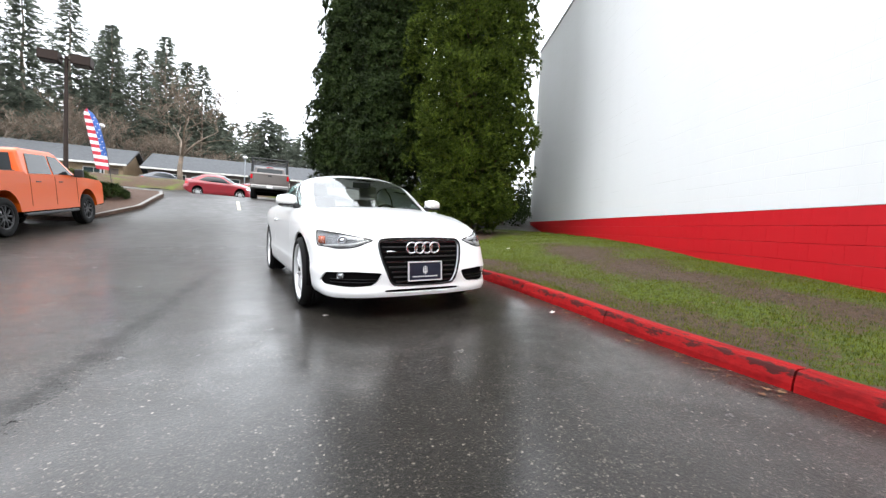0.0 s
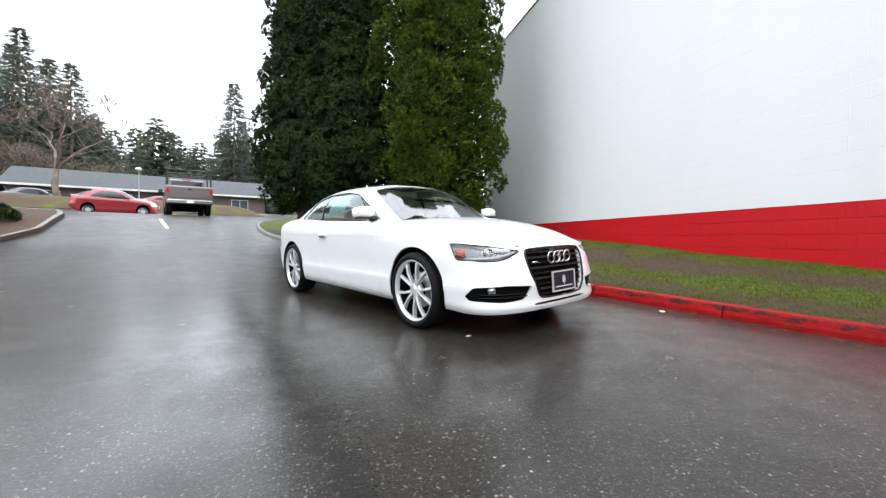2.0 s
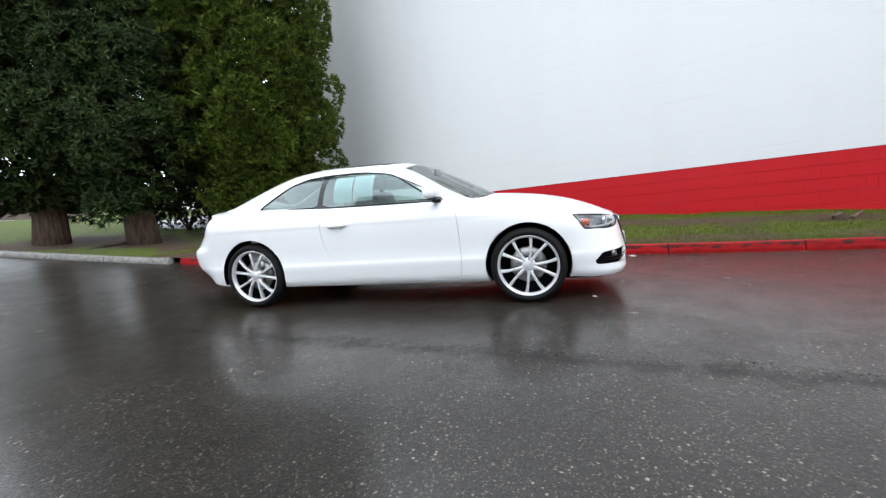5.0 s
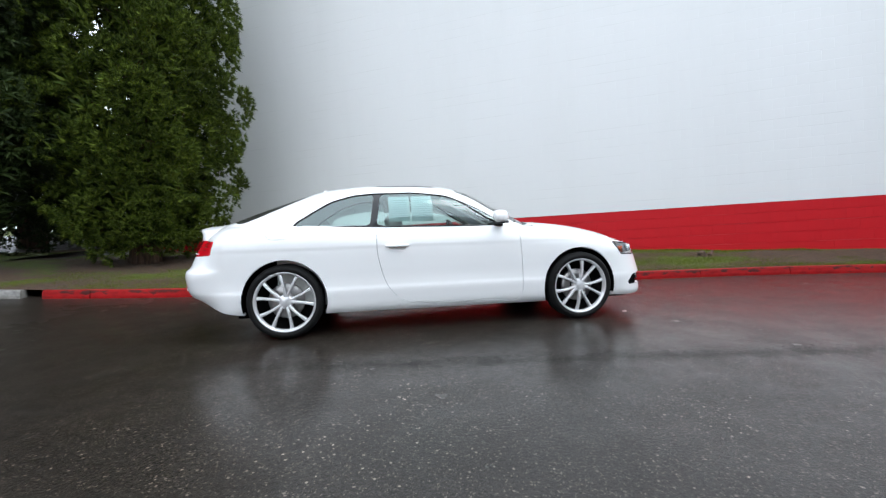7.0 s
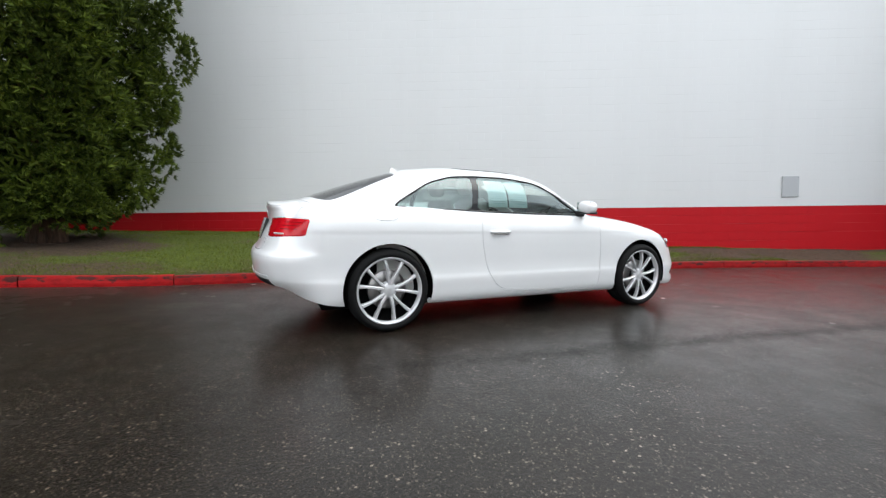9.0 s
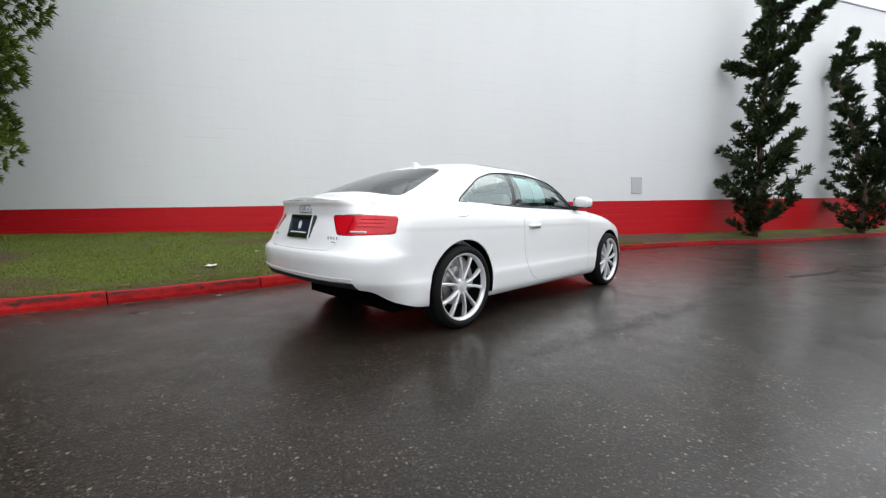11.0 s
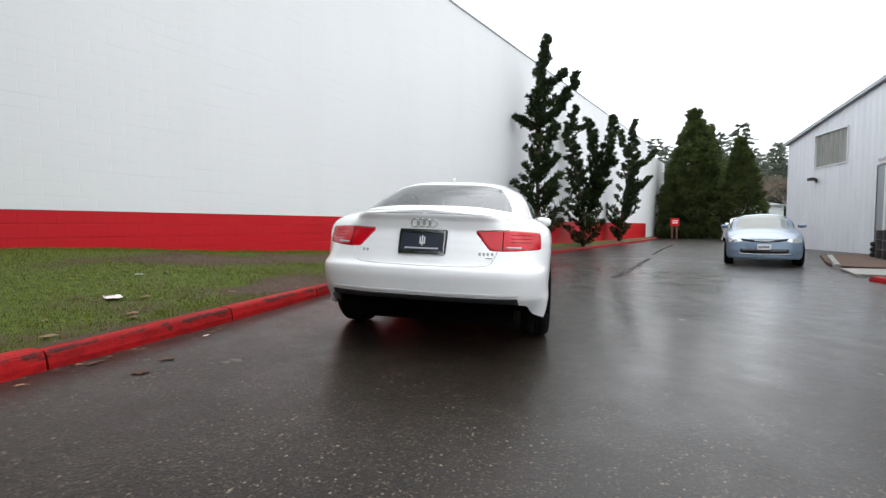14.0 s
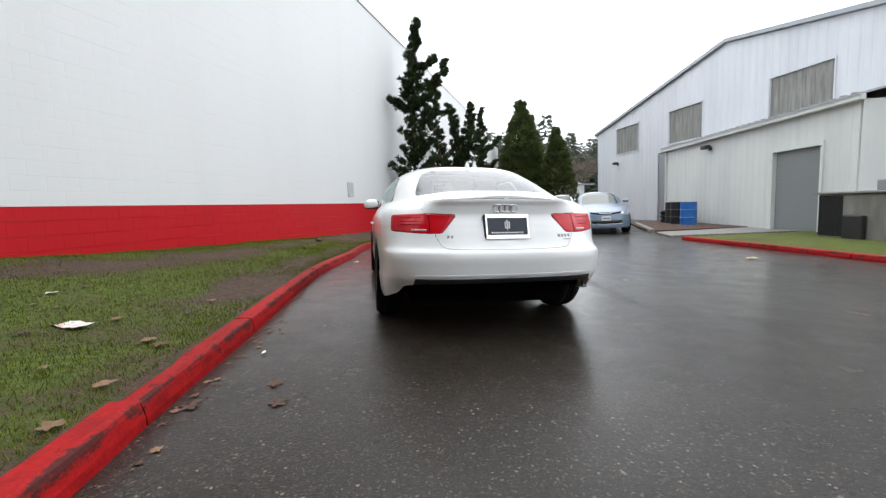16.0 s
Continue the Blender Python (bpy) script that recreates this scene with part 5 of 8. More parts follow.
bm = bmesh.new()
box(bm, -0.6, 0.6, 0.75, 1.2, 0.4, 0.55, 0.05, 3)
box(bm, -0.62, 0.62, -0.06, 0.08, 0, 0.5, 0.055, 3, m=pose(0, 1.15, 0.5, -25))
cpart("rear_seat", bm, GREY_LEATHER, label="pale grey rear bench")
bm = bmesh.new()
box(bm, -0.11, 0.11, -0.015, 0.015, -0.035, 0.035, 0.012, 3, m=pose(0, -0.42, 1.235))
tube(bm, [(0, -0.42, 1.24), (0, -0.44, 1.27)], 0.012, 8)
cpart("inner_mirror", bm, MATT_BLACK)
# two sale sheets inside the passenger's window
for y0, y1 in ((0.25, 0.445), (0.035, 0.235)):
    bm = bmesh.new()
    g = [[on_cabin(y, z, -0.010) for y in np.linspace(y0, y1, 5)] for z in np.linspace(1.0, 1.245, 6)]
    vs = [[bm.verts.new((-p.x, p.y, p.z)) for p in r] for r in g]
    for i in range(5):
        for j in range(4):
            bm.faces.new((vs[i][j], vs[i][j + 1], vs[i + 1][j + 1], vs[i + 1][j]))
    page = cpart("sale_sheet", bm, CYAN_PAPER, label="pale cyan printed sheet inside the glass")
    bm = bmesh.new()
    for k in range(9):
        z = 1.035 + k * 0.021
        q = [(on_cabin(y, z + dz, -0.0075)) for dz in (-0.003, 0.003) for y in (y0 + 0.02, y1 - 0.02 - 0.04 * (k % 3 == 0))]
        v = [bm.verts.new((-p.x, p.y, p.z)) for p in q]
        bm.faces.new((v[0], v[1], v[3], v[2]))
    cpart("print", bm, PAPER_GREY, page, smooth=False)

# ---- trees ----
rng = np.random.default_rng(7)


def tuft(count, length, width, spread, seed, far=False):
    """A tuft of bent leaf blades that fan out from a point round +z: (count * 4, 3) vertices, quads."""
    r = np.random.default_rng(seed)
    th = np.arccos(1 - r.random(count) * (1 - math.cos(spread)))
    ph = r.random(count) * math.tau
    d = np.stack([np.sin(th) * np.cos(ph), np.sin(th) * np.sin(ph), np.cos(th)], 1)
    side = np.cross(d, r.normal(size=(count, 3)))
    side /= np.linalg.norm(side, axis=1)[:, None]
    up = np.cross(side, d)
    L = length * (0.6 + 0.6 * r.random(count))[:, None]
    W = width * (0.7 + 0.6 * r.random(count))[:, None]
    base = d * L * 0.1
    mid = d * L * 0.6
    tip = d * L + up * L * 0.15
    if far:
        return np.stack([base + side * W, tip, base - side * W], 1).reshape(-1, 3), np.arange(count * 3).reshape(-1, 3)
    v = np.stack([base, mid + side * W, tip, mid - side * W], 1).reshape(-1, 3)
    f = np.arange(count * 4).reshape(-1, 4)
    return v, f


def turned(dirs, spin):
    """Rotation matrices that take +z to each direction."""
    z = dirs / np.linalg.norm(dirs, axis=1)[:, None]
    a = np.where(np.abs(z[:, 2:3]) < 0.95, np.array([[0, 0, 1.0]]), np.array([[1.0, 0, 0]]))
    x = np.cross(a, z)
    x /= np.linalg.norm(x, axis=1)[:, None]
    y = np.cross(z, x)
    c, s = np.cos(spin)[:, None], np.sin(spin)[:, None]
    return np.stack([c * x + s * y, -s * x + c * y, z], 2)


def sprays(tuft_vf, pos, dirs, size):
    """Copies of a tuft at the given places, as vertex and face arrays."""
    v, f = tuft_vf
    R = turned(dirs, rng.random(len(pos)) * math.tau)
    P = np.einsum("nij,kj->nki", R, v) * size[:, None, None] + pos[:, None, :]
    F = f[None] + (np.arange(len(pos)) * len(v))[:, None, None]
    return P.reshape(-1, 3), F.reshape(-1, f.shape[1])


def scatter(name, tuft_vf, pos, dirs, size, mat):
    return arrays(name, *sprays(tuft_vf, pos, dirs, size), mat)


def lobed_crown(profile, lobes, per_lobe, lobe_r, leaf, mat, inner, name="crown", lift=0.25, reach=1.0, fill=0.58):
    """A crown of billowing lobes round a stem; profile: radius by height."""
    h0, h1 = profile[0]
    rad = curve(profile[1], profile[2])
    pos, dirs = [], []
    weights = []
    hs = np.sort(h0 + (h1 - h0) * rng.random(lobes))
    for i, h in enumerate(hs):
        a = i * 2.39996 + rng.normal() * 0.2
        R = float(rad(h))
        lr = lobe_r * (0.7 + 0.6 * rng.random()) * (0.55 + 0.45 * min(R / 1.5, 1))
        rr = max(R - lr * 0.8, 0.05) * (0.80 + 0.34 * rng.random())
        c = np.array([rr * math.cos(a), rr * math.sin(a), h])
        n = int(per_lobe * (lr / lobe_r) ** 2) + 3
        d = rng.normal(size=(n, 3))
        d /= np.linalg.norm(d, axis=1)[:, None]
        out = np.array([math.cos(a), math.sin(a), 0.35])
        d = np.where((d @ out)[:, None] < -0.25, -d, d)
        pos.append(c + d * lr * np.array([1, 1, 0.85]) * (0.75 + 0.3 * rng.random((n, 1))))
        dirs.append(d + out * 0.5 + np.array([0, 0, lift]))
    k = inner
    hh = h0 + (h1 - h0) * rng.random(k)
    aa = rng.random(k) * math.tau
    ri = rad(hh) * fill * np.sqrt(rng.random(k))
    core_pos = np.stack([ri * np.cos(aa), ri * np.sin(aa), hh], 1)
    core_dirs = np.stack([np.cos(aa), np.sin(aa), 0.3 + 0 * aa], 1)
    pos, dirs = np.concatenate(pos), np.concatenate(dirs)
    outer, core = sprays(leaf, pos, dirs, 0.75 + 0.6 * rng.random(len(pos))), sprays(CORE, core_pos, core_dirs, reach * (0.7 + 0.6 * rng.random(k)))
    return arrays(name, np.concatenate([outer[0], core[0]]), np.concatenate([outer[1], core[1] + len(outer[0])]), mat)


CORE = tuft(12, 0.24, 0.030, 1.3, 2, True)


def trunk_mesh(height, r, limbs, mat, name="trunk", lean=0.0, spread=1.4, start=0.18, apart=False):
    bm = bmesh.new()
    n = 14
    pts = [(lean * (i / n) ** 1.5 * height + 0.05 * math.sin(i * 1.3), 0.05 * math.cos(i * 1.7), height * i / n - 0.25 * (i == 0)) for i in range(n + 1)]
    tube(bm, pts, [r * (1.25 if i == 0 else 1.0) * (1 - 0.93 * i / n) + 0.01 for i in range(n + 1)], 10)
    limb_meshes = []
    for k in range(limbs):
        if apart:
            bm_limb = bmesh.new()
        h = height * (start + (0.95 - start) * (k / limbs))
        a = k * 2.4
        L = spread * (1 - 0.65 * k / limbs)
        q = [(L * t * math.cos(a), L * t * math.sin(a), h + L * (0.45 * t * t + 0.08 * t)) for t in np.linspace(0, 1, 5)]
        tube(bm_limb if apart else bm, q, [r * 0.26 * (1 - 0.85 * t) * (1 - 0.6 * k / limbs) + 0.006 for t in np.linspace(0, 1, 5)], 6)
        if apart:
            limb_meshes.append(mesh_of("limb", bm_limb, mat, True))
    me = mesh_of(name, bm, mat, True)
    return (me, limb_meshes) if apart else me


def tree(name, trunk, crown, at, spin, label, category="tree", group="", scale=1.0, wide=1.0):
    t = new(name)
    t.matrix_world = pose(*at, 0, 0, spin) @ Matrix.Diagonal((scale * wide, scale * wide, scale, 1))
    trunk, limbs = trunk if isinstance(trunk, tuple) else (trunk, [])
    for k, me in [("trunk", trunk), ("crown", crown)] + [("limb", x) for x in limbs]:
        o = new(k, me)
        o.parent = t
    return tagged(t, label, category, group)


SPRAY = tuft(19, 0.115, 0.0125, 1.05, 3, True)
SPRAY_WIDE = tuft(15, 0.15, 0.0155, 1.05, 4, True)
prof_b = ((0.40, 14.0), [0.35, 1.1, 2.4, 4.0, 6.5, 9.5, 12.5, 14.1], [0.9, 1.5, 1.95, 2.0, 1.9, 1.65, 0.9, 0.2])
crown_b = lobed_crown(prof_b, 210, 96, 0.56, SPRAY, CYPRESS, 7500, fill=0.74)
trunk_b = trunk_mesh(13.5, 0.25, 46, BARK, spread=1.05, start=0.10, apart=True)
prof_a = ((0.75, 16.5), [0.7, 1.8, 3.2, 5.0, 8.0, 12.0, 15.0, 16.6], [1.15, 1.5, 1.55, 1.4, 1.2, 1.0, 0.6, 0.15])
crown_a = lobed_crown(prof_a, 215, 56, 0.52, SPRAY_WIDE, CYPRESS_DARK, 6500, fill=0.78)
trunk_a = trunk_mesh(16.0, 0.30, 44, BARK, spread=0.9, start=0.12, apart=True)
tree("cypress", trunk_b, crown_b, (5.0, 5.45, verge_z(5.0, 5.45) - 0.03), 40, "bushy bright green cypress beside the white wall", "tree", "conifers behind the coupe")
tree("cypress", trunk_a, crown_a, (2.6, 9.6, lawn_z(2.6, 9.6) - 0.03), 10, "dark green cypress with a bare lower trunk", "tree", "conifers behind the coupe", 1.0, 0.98)
tree("cypress", trunk_a, crown_a, (3.25, 7.75, verge_z(3.25, 7.75) - 0.03), 190, "dark green cypress with low bare branches", "tree", "conifers behind the coupe", 0.97)
tree("cypress", trunk_a, crown_a, (7.3, 9.3, lawn_z(7.3, 9.3) - 0.03), 300, "dark cypress in the shade behind the bright one", "tree", "conifers behind the coupe", 0.86)

# twisted junipers trained against the wall
JTUFT = tuft(10, 0.15, 0.0125, 0.65, 5)


def juniper(at, limbs, seed, label):
    """A ragged juniper: each limb is a line of knots (sideways, height, half width of its foliage)."""
    r = np.random.default_rng(seed)
    bm = bmesh.new()
    pos, dirs = [], []
    for j, knots in enumerate(limbs):
        ku, kz, kw = (np.array(k) for k in zip(*knots))
        run = np.concatenate([[0], np.cumsum(np.hypot(np.diff(ku), np.diff(kz)))])
        n = max(5, int(run[-1] / 0.4))
        d = np.linspace(0, run[-1], n + 1)
        sway = r.random(2) * 6
        pts = np.stack([-np.interp(d, run, ku) + 0.05 * np.sin(d * 2.1 + sway[0]), 0.10 * np.sin(d * 1.3 + sway[1]) * (1 if j else d / run[-1]), np.interp(d, run, kz)], 1)
        thick = 0.10 if j == 0 else 0.05
        tube(bm, [tuple(p) for p in pts], [thick * (1 - 0.85 * i / n) for i in range(n + 1)], 7)
        along = (pts[-1] - pts[0]) / np.linalg.norm(pts[-1] - pts[0])
        arms = int(run[-1] * 13) + 6
        for k in range(arms):
            e = run[-1] * min(max((k + r.random()) / arms, 0.0), 0.995)
            base = np.array([np.interp(e, d, pts[:, c]) for c in range(3)])
            w = float(np.interp(e, run, kw))
            a = r.random() * math.tau
            L = (0.98 - 0.05 * base[2]) * w * (0.45 + 0.7 * r.random() ** 0.8)
            out = np.array([math.cos(a), math.sin(a) * 0.8, 0.0]) + along * 0.35 + np.array([0, 0, 0.15])
            q = [base + out * L * f + np.array([0, 0, 0.3 * L * f * f]) for f in (0, 0.5, 1.0)]
            tube(bm, [tuple(p) for p in q], [0.018, 0.012, 0.005], 5)
            m = int(9 + 34 * L)
            f = 0.12 + 0.9 * r.random(m) ** 0.75
            c = base + out * (L * f)[:, None] + np.array([0, 0, 1.0]) * (0.3 * L * f * f)[:, None]
            v = r.normal(size=(m, 3))
            v /= np.linalg.norm(v, axis=1)[:, None]
            pos.append(c + v * np.array([1, 1, 0.45]) * 0.11 * (1.2 - 0.6 * f)[:, None] * min(1.0, 0.4 + w))
            dirs.append(v * 0.7 + out + np.array([0, 0, 0.5]))
        m = int(run[-1] * 16)
        e = r.random(m) * run[-1]
        pos.append(np.stack([np.interp(e, d, pts[:, c]) for c in range(3)], 1) + r.normal(size=(m, 3)) * 0.07)
        dirs.append(along + r.normal(size=(m, 3)) * 0.6)
    pos, dirs = np.concatenate(pos), np.concatenate(dirs)
    # nothing grows into the wall or below the turf
    pos[:, 2] = np.maximum(pos[:, 2], 0.06)
    room = np.array([wall_x(at[1] + float(y), 0.12) - at[0] for y in pos[:, 1]])
    pos[:, 0] = np.minimum(pos[:, 0], room)
    cr = scatter("crown", JTUFT, pos, dirs, 0.85 + 0.7 * r.random(len(pos)), JUNIPER)
    return tree("juniper", mesh_of("trunk", bm, BARK, True), cr, at, 0, label, "tree", "junipers along the wall")


def by_wall(y, off):
    x = wall_x(y, off)
    return (x, y, verge_z(x, y) - 0.05)


juniper(by_wall(-12.0, 0.85), [
    [(0.1, 0.0, 0.95), (0.12, 0.5, 1.1), (0.12, 1.5, 1.05), (0.15, 3.0, 0.92), (0.22, 4.2, 0.82), (0.2, 5.4, 0.7), (0.3, 6.4, 0.5), (0.35, 7.3, 0.38), (0.42, 8.35, 0.08)],
    [(0.3, 4.9, 0.35), (0.95, 5.6, 0.36), (1.3, 6.1, 0.26), (1.6, 6.8, 0.09)],
    [(0.1, 4.8, 0.35), (-0.35, 5.0, 0.3), (-0.7, 5.3, 0.1)],
    [(0.3, 6.4, 0.2), (0.75, 6.6, 0.22), (1.1, 7.0, 0.1)]], 11, "tall ragged juniper with one side leader against the white wall")
juniper(by_wall(-16.6, 1.0), [
    [(0.1, 0.0, 0.75), (0.1, 0.6, 1.0), (0.05, 1.6, 0.95), (-0.05, 2.6, 0.8), (-0.3, 3.7, 0.5), (-0.65, 5.2, 0.36), (-0.6, 6.0, 0.28), (-0.38, 6.9, 0.08)],
    [(0.3, 1.8, 0.6), (0.6, 3.0, 0.6), (0.75, 4.0, 0.5), (0.5, 5.0, 0.38), (0.22, 6.3, 0.1)],
    [(0.5, 2.4, 0.5), (1.05, 3.5, 0.55), (1.15, 4.6, 0.38), (1.3, 5.6, 0.26), (1.4, 6.4, 0.08)],
    [(0.3, 5.9, 0.12), (-0.2, 5.8, 0.16), (-0.35, 5.9, 0.1)]], 12, "three-topped ragged juniper at the foot of the wall")
juniper(by_wall(-23.4, 0.75), [
    [(0.0, 0.0, 0.55), (0.1, 0.5, 0.9), (0.25, 1.6, 1.0), (0.35, 2.8, 0.85), (0.6, 4.0, 0.62), (0.75, 5.6, 0.5), (0.8, 6.5, 0.36), (1.0, 7.7, 0.08)],
    [(0.6, 5.3, 0.3), (0.3, 6.0, 0.3), (0.1, 7.0, 0.08)],
    [(0.7, 4.4, 0.3), (1.5, 4.95, 0.28), (2.2, 5.7, 0.06)],
    [(0.6, 2.9, 0.35), (1.3, 3.4, 0.28), (1.9, 4.1, 0.06)]], 13, "ragged juniper with swept side shoots by the wall")

# clipped cone trees past the end of the drive
CONE = tuft(13, 0.26, 0.024, 0.9, 9, True)
prof_c = ((0.05, 9.4), [0, 1.0, 3.5, 6.5, 8.5, 9.5], [1.5, 1.72, 1.42, 0.86, 0.36, 0.06])
crown_c = lobed_crown(prof_c, 210, 22, 0.42, CONE, HEDGE, 450, lift=1.0)
trunk_c = trunk_mesh(9.0, 0.2, 10, BARK, spread=0.8)
for x, y, s, k, w in ((-16.2, -38.2, 1.26, 0, 1.4), (-18.6, -34.8, 0.90, 70, 1.3), (-19.4, -43.5, 1.22, 200, 1.2), (-14.35, -37.6, 0.66, 130, 1.35)):
    tree("arborvitae", trunk_c, crown_c, (x, y, ground_z(x, y)), k, "dense cone-shaped arborvitae, brownish green", "tree", "cone trees past the drive", s, w)


# firs and bare trees in the distance
def fir_crown(height, r, tiers, seed, leaf=None, arms=1.0):
    """Whorls of drooping branches, each a flat spray that thins towards its tip."""
    q = np.random.default_rng(seed)
    pos, dirs, size = [], [], []
    for i in range(tiers):
        t = i / tiers
        h = height * (0.14 + 0.86 * t)
        R = r * (1 - t) ** 0.85 * (0.6 + 0.6 * q.random()) + 0.15
        turn = q.random() * math.tau
        n = max(4, int(arms * (6 + 5 * (1 - t))))
        for k in range(n):
            a = turn + k * math.tau / n + q.normal() * 0.25
            L = R * (0.7 + 0.45 * q.random())
            for u in (0.15, 0.42, 0.7, 0.95):
                pos.append((L * u * math.cos(a), L * u * math.sin(a), h - 0.22 * L * u * u + q.normal() * 0.06))
                dirs.append((math.cos(a), math.sin(a), 0.05 - 0.45 * u + 0.15 * q.normal()))
                size.append((1.15 - 0.5 * u) * (0.75 + 0.5 * q.random()) * (0.6 + 0.4 * (1 - t)))
    return scatter("crown", leaf or tuft(15, 0.95, 0.062, 0.6, seed, True), np.array(pos), np.array(dirs), np.array(size), MISTED_FIR)


# trunks take the pale twig colour too, in place of mist
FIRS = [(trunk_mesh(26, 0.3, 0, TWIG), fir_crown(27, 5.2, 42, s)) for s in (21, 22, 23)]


def bare_tree(seed, height, deep=6):
    q = random.Random(seed)
    bm = bmesh.new()

    def grow(p, d, L, r, depth):
        n = 3 if depth < 4 else 2
        pts, rad = [p], [r]
        for i in range(n):
            d = (d + Vector((q.gauss(0, 0.12), q.gauss(0, 0.12), 0.05))).normalized()
            p = p + d * L / n
            pts.append(p)
            rad.append(r * (1 - 0.35 * (i + 1) / n))
        tube(bm, pts, rad, 5 if depth < 3 else 3, False)
        if depth < deep:
            for _ in range(3 if depth < 4 else 2):
                a = Vector((q.gauss(0, 1), q.gauss(0, 1), q.gauss(0.35, 0.5))).normalized()
                grow(pts[-1 - (q.random() < 0.3)], (d * 0.75 + a * 0.75).normalized(), L * q.uniform(0.62, 0.8), max(rad[-1] * 0.66, 0.019), depth + 1)

    grow(Vector((0, 0, -0.3)), Vector((0, 0, 1)), height * 0.27, height * 0.017, 0)
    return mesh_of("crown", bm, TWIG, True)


BARE = [bare_tree(s, 12) for s in (1, 2)]


def plant(kind, mesh, at, spin, s, label, group):
    t = new(kind)
    t.matrix_world = pose(*at, 0, 0, spin) @ Matrix.Diagonal((1.35 * s, 1.35 * s, s, 1))
    o = new("crown", mesh)
    o.parent = t
    return tagged(t, label, "tree", group)


plant("bare_tree", bare_tree(4, 13, 7), (-5.2, 41, ground_z(-5, 41)), 0, 1.0, "bare brown deciduous tree on the far verge", "bare trees across the street")
for i, (x, y, s) in enumerate(((-17, 60, 1.2), (-24, 63, 1.1), (-31, 60, 1.3), (-9, 66, 1.1), (-37, 58, 1.1), (-13, 70, 1.25), (-3, 68, 0.9), (-27, 70, 1.3), (4, 72, 0.9), (-42, 66, 1.2), (-20, 66, 1.3), (-5.5, 62, 1.05), (9, 76, 1.0), (14, 74, 0.9), (-34, 72, 1.3), (-16, 72, 1.3), (19, 78, 0.9), (-22, 57, 1.1), (-13, 58, 1.15), (-28, 56, 1.2), (-9.5, 60, 1.0))):
    plant("bare_tree", BARE[i % 2], (x, y, ground_z(x, y)), i * 77, s, "leafless brown tree at the edge of the woods", "bare trees across the street")
for i, (x, y, s) in enumerate(((-17.8, 80, 1.03), (-14.5, 84, 0.98), (-10.5, 79, 1.02), (-7.8, 84, 0.95), (-5.2, 80, 0.90), (-22.5, 78, 1.12), (-26.5, 74, 1.1), (-20, 87, 1.08), (-31, 72, 1.15), (-36, 76, 1.2), (-42, 70, 1.2), (-12.2, 89, 1.05), (-48, 70, 1.25), (17.4, 80, 1.0), (22, 92, 0.85), (25.5, 79, 1.0), (30, 82, 1.05), (35, 80, 1.0))):
    k = FIRS[i % 3]
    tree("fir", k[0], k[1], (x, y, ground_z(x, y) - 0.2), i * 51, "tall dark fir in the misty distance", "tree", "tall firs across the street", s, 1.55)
# low far woods on both sides, too many to count
def woods(name, spots, label):
    vs, fs, off = [], [], 0
    for i, (x, y, s) in enumerate(spots):
        v, f = WOOD[i % len(WOOD)]
        a = rng.random() * 6.28
        R = np.array([[math.cos(a), -math.sin(a), 0], [math.sin(a), math.cos(a), 0], [0, 0, 1]])
        vs.append(v @ R.T * (s * np.array([1.7, 1.7, 1.0])) + np.array([x, y, ground_z(x, y)]))
        fs.append(f + off)
        off += len(v)
    return tagged(new(name, arrays(name, np.concatenate(vs), np.concatenate(fs), MISTED_FIR)), label, "woods", kind="stuff")


WOOD = []
for seed in (31, 32, 33):
    cme = fir_crown(27, 6.5, 22, seed, tuft(5, 1.9, 0.25, 0.7, seed, True), 0.65)
    v = np.zeros(len(cme.vertices) * 3, np.float32)
    cme.vertices.foreach_get("co", v)
    f = np.zeros(len(cme.loops), np.int32)
    cme.loops.foreach_get("vertex_index", f)
    WOOD.append((v.reshape(-1, 3), f.reshape(-1, 3)))
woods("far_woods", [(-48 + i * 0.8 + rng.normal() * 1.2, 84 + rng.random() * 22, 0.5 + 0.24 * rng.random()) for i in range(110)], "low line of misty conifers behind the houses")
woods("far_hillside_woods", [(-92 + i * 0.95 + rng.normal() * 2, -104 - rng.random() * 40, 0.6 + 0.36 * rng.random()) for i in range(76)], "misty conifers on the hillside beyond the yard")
for i, (x, y, s) in enumerate(((-30, -75, 1.2), (-36, -80, 1.3), (-42, -78, 1.2), (-26, -84, 1.3), (-48, -82, 1.3), (-33, -88, 1.4), (-39, -90, 1.4), (-45, -92, 1.45), (-52, -90, 1.4))):
    plant("bare_tree", BARE[i % 2], (x, y, -0.3), i * 47, s, "leafless brown tree beyond the yard", "bare trees beyond the yard")

# ---- other vehicles ----
ORANGE = material("orange_truck_paint", (0.68, 0.10, 0.004), 0.4, Coat_Weight=0.4)
TAUPE = material("grey_brown_truck_paint", (0.15, 0.13, 0.12), 0.4, 0.2, Coat_Weight=0.6)
RED_PAINT = material("red_car_paint", (0.24, 0.008, 0.016), 0.3, Coat_Weight=0.8)
BLUE_SILVER = material("pale_blue_metallic_paint", (0.13, 0.185, 0.255), 0.35, 0.25, Coat_Weight=0.5)
SLATE = material("dark_slate_car_paint", (0.05, 0.055, 0.07), 0.3, Coat_Weight=0.8)
TRUCK_GLASS = material("dark_vehicle_glass", (0.02, 0.024, 0.026), 0.05)
PALE_GLASS = material("sky_lit_vehicle_glass", (0.04, 0.06, 0.06), 0.05)
BLACK_RIM = material("black_rim", (0.012, 0.012, 0.013), 0.45, 0.0)


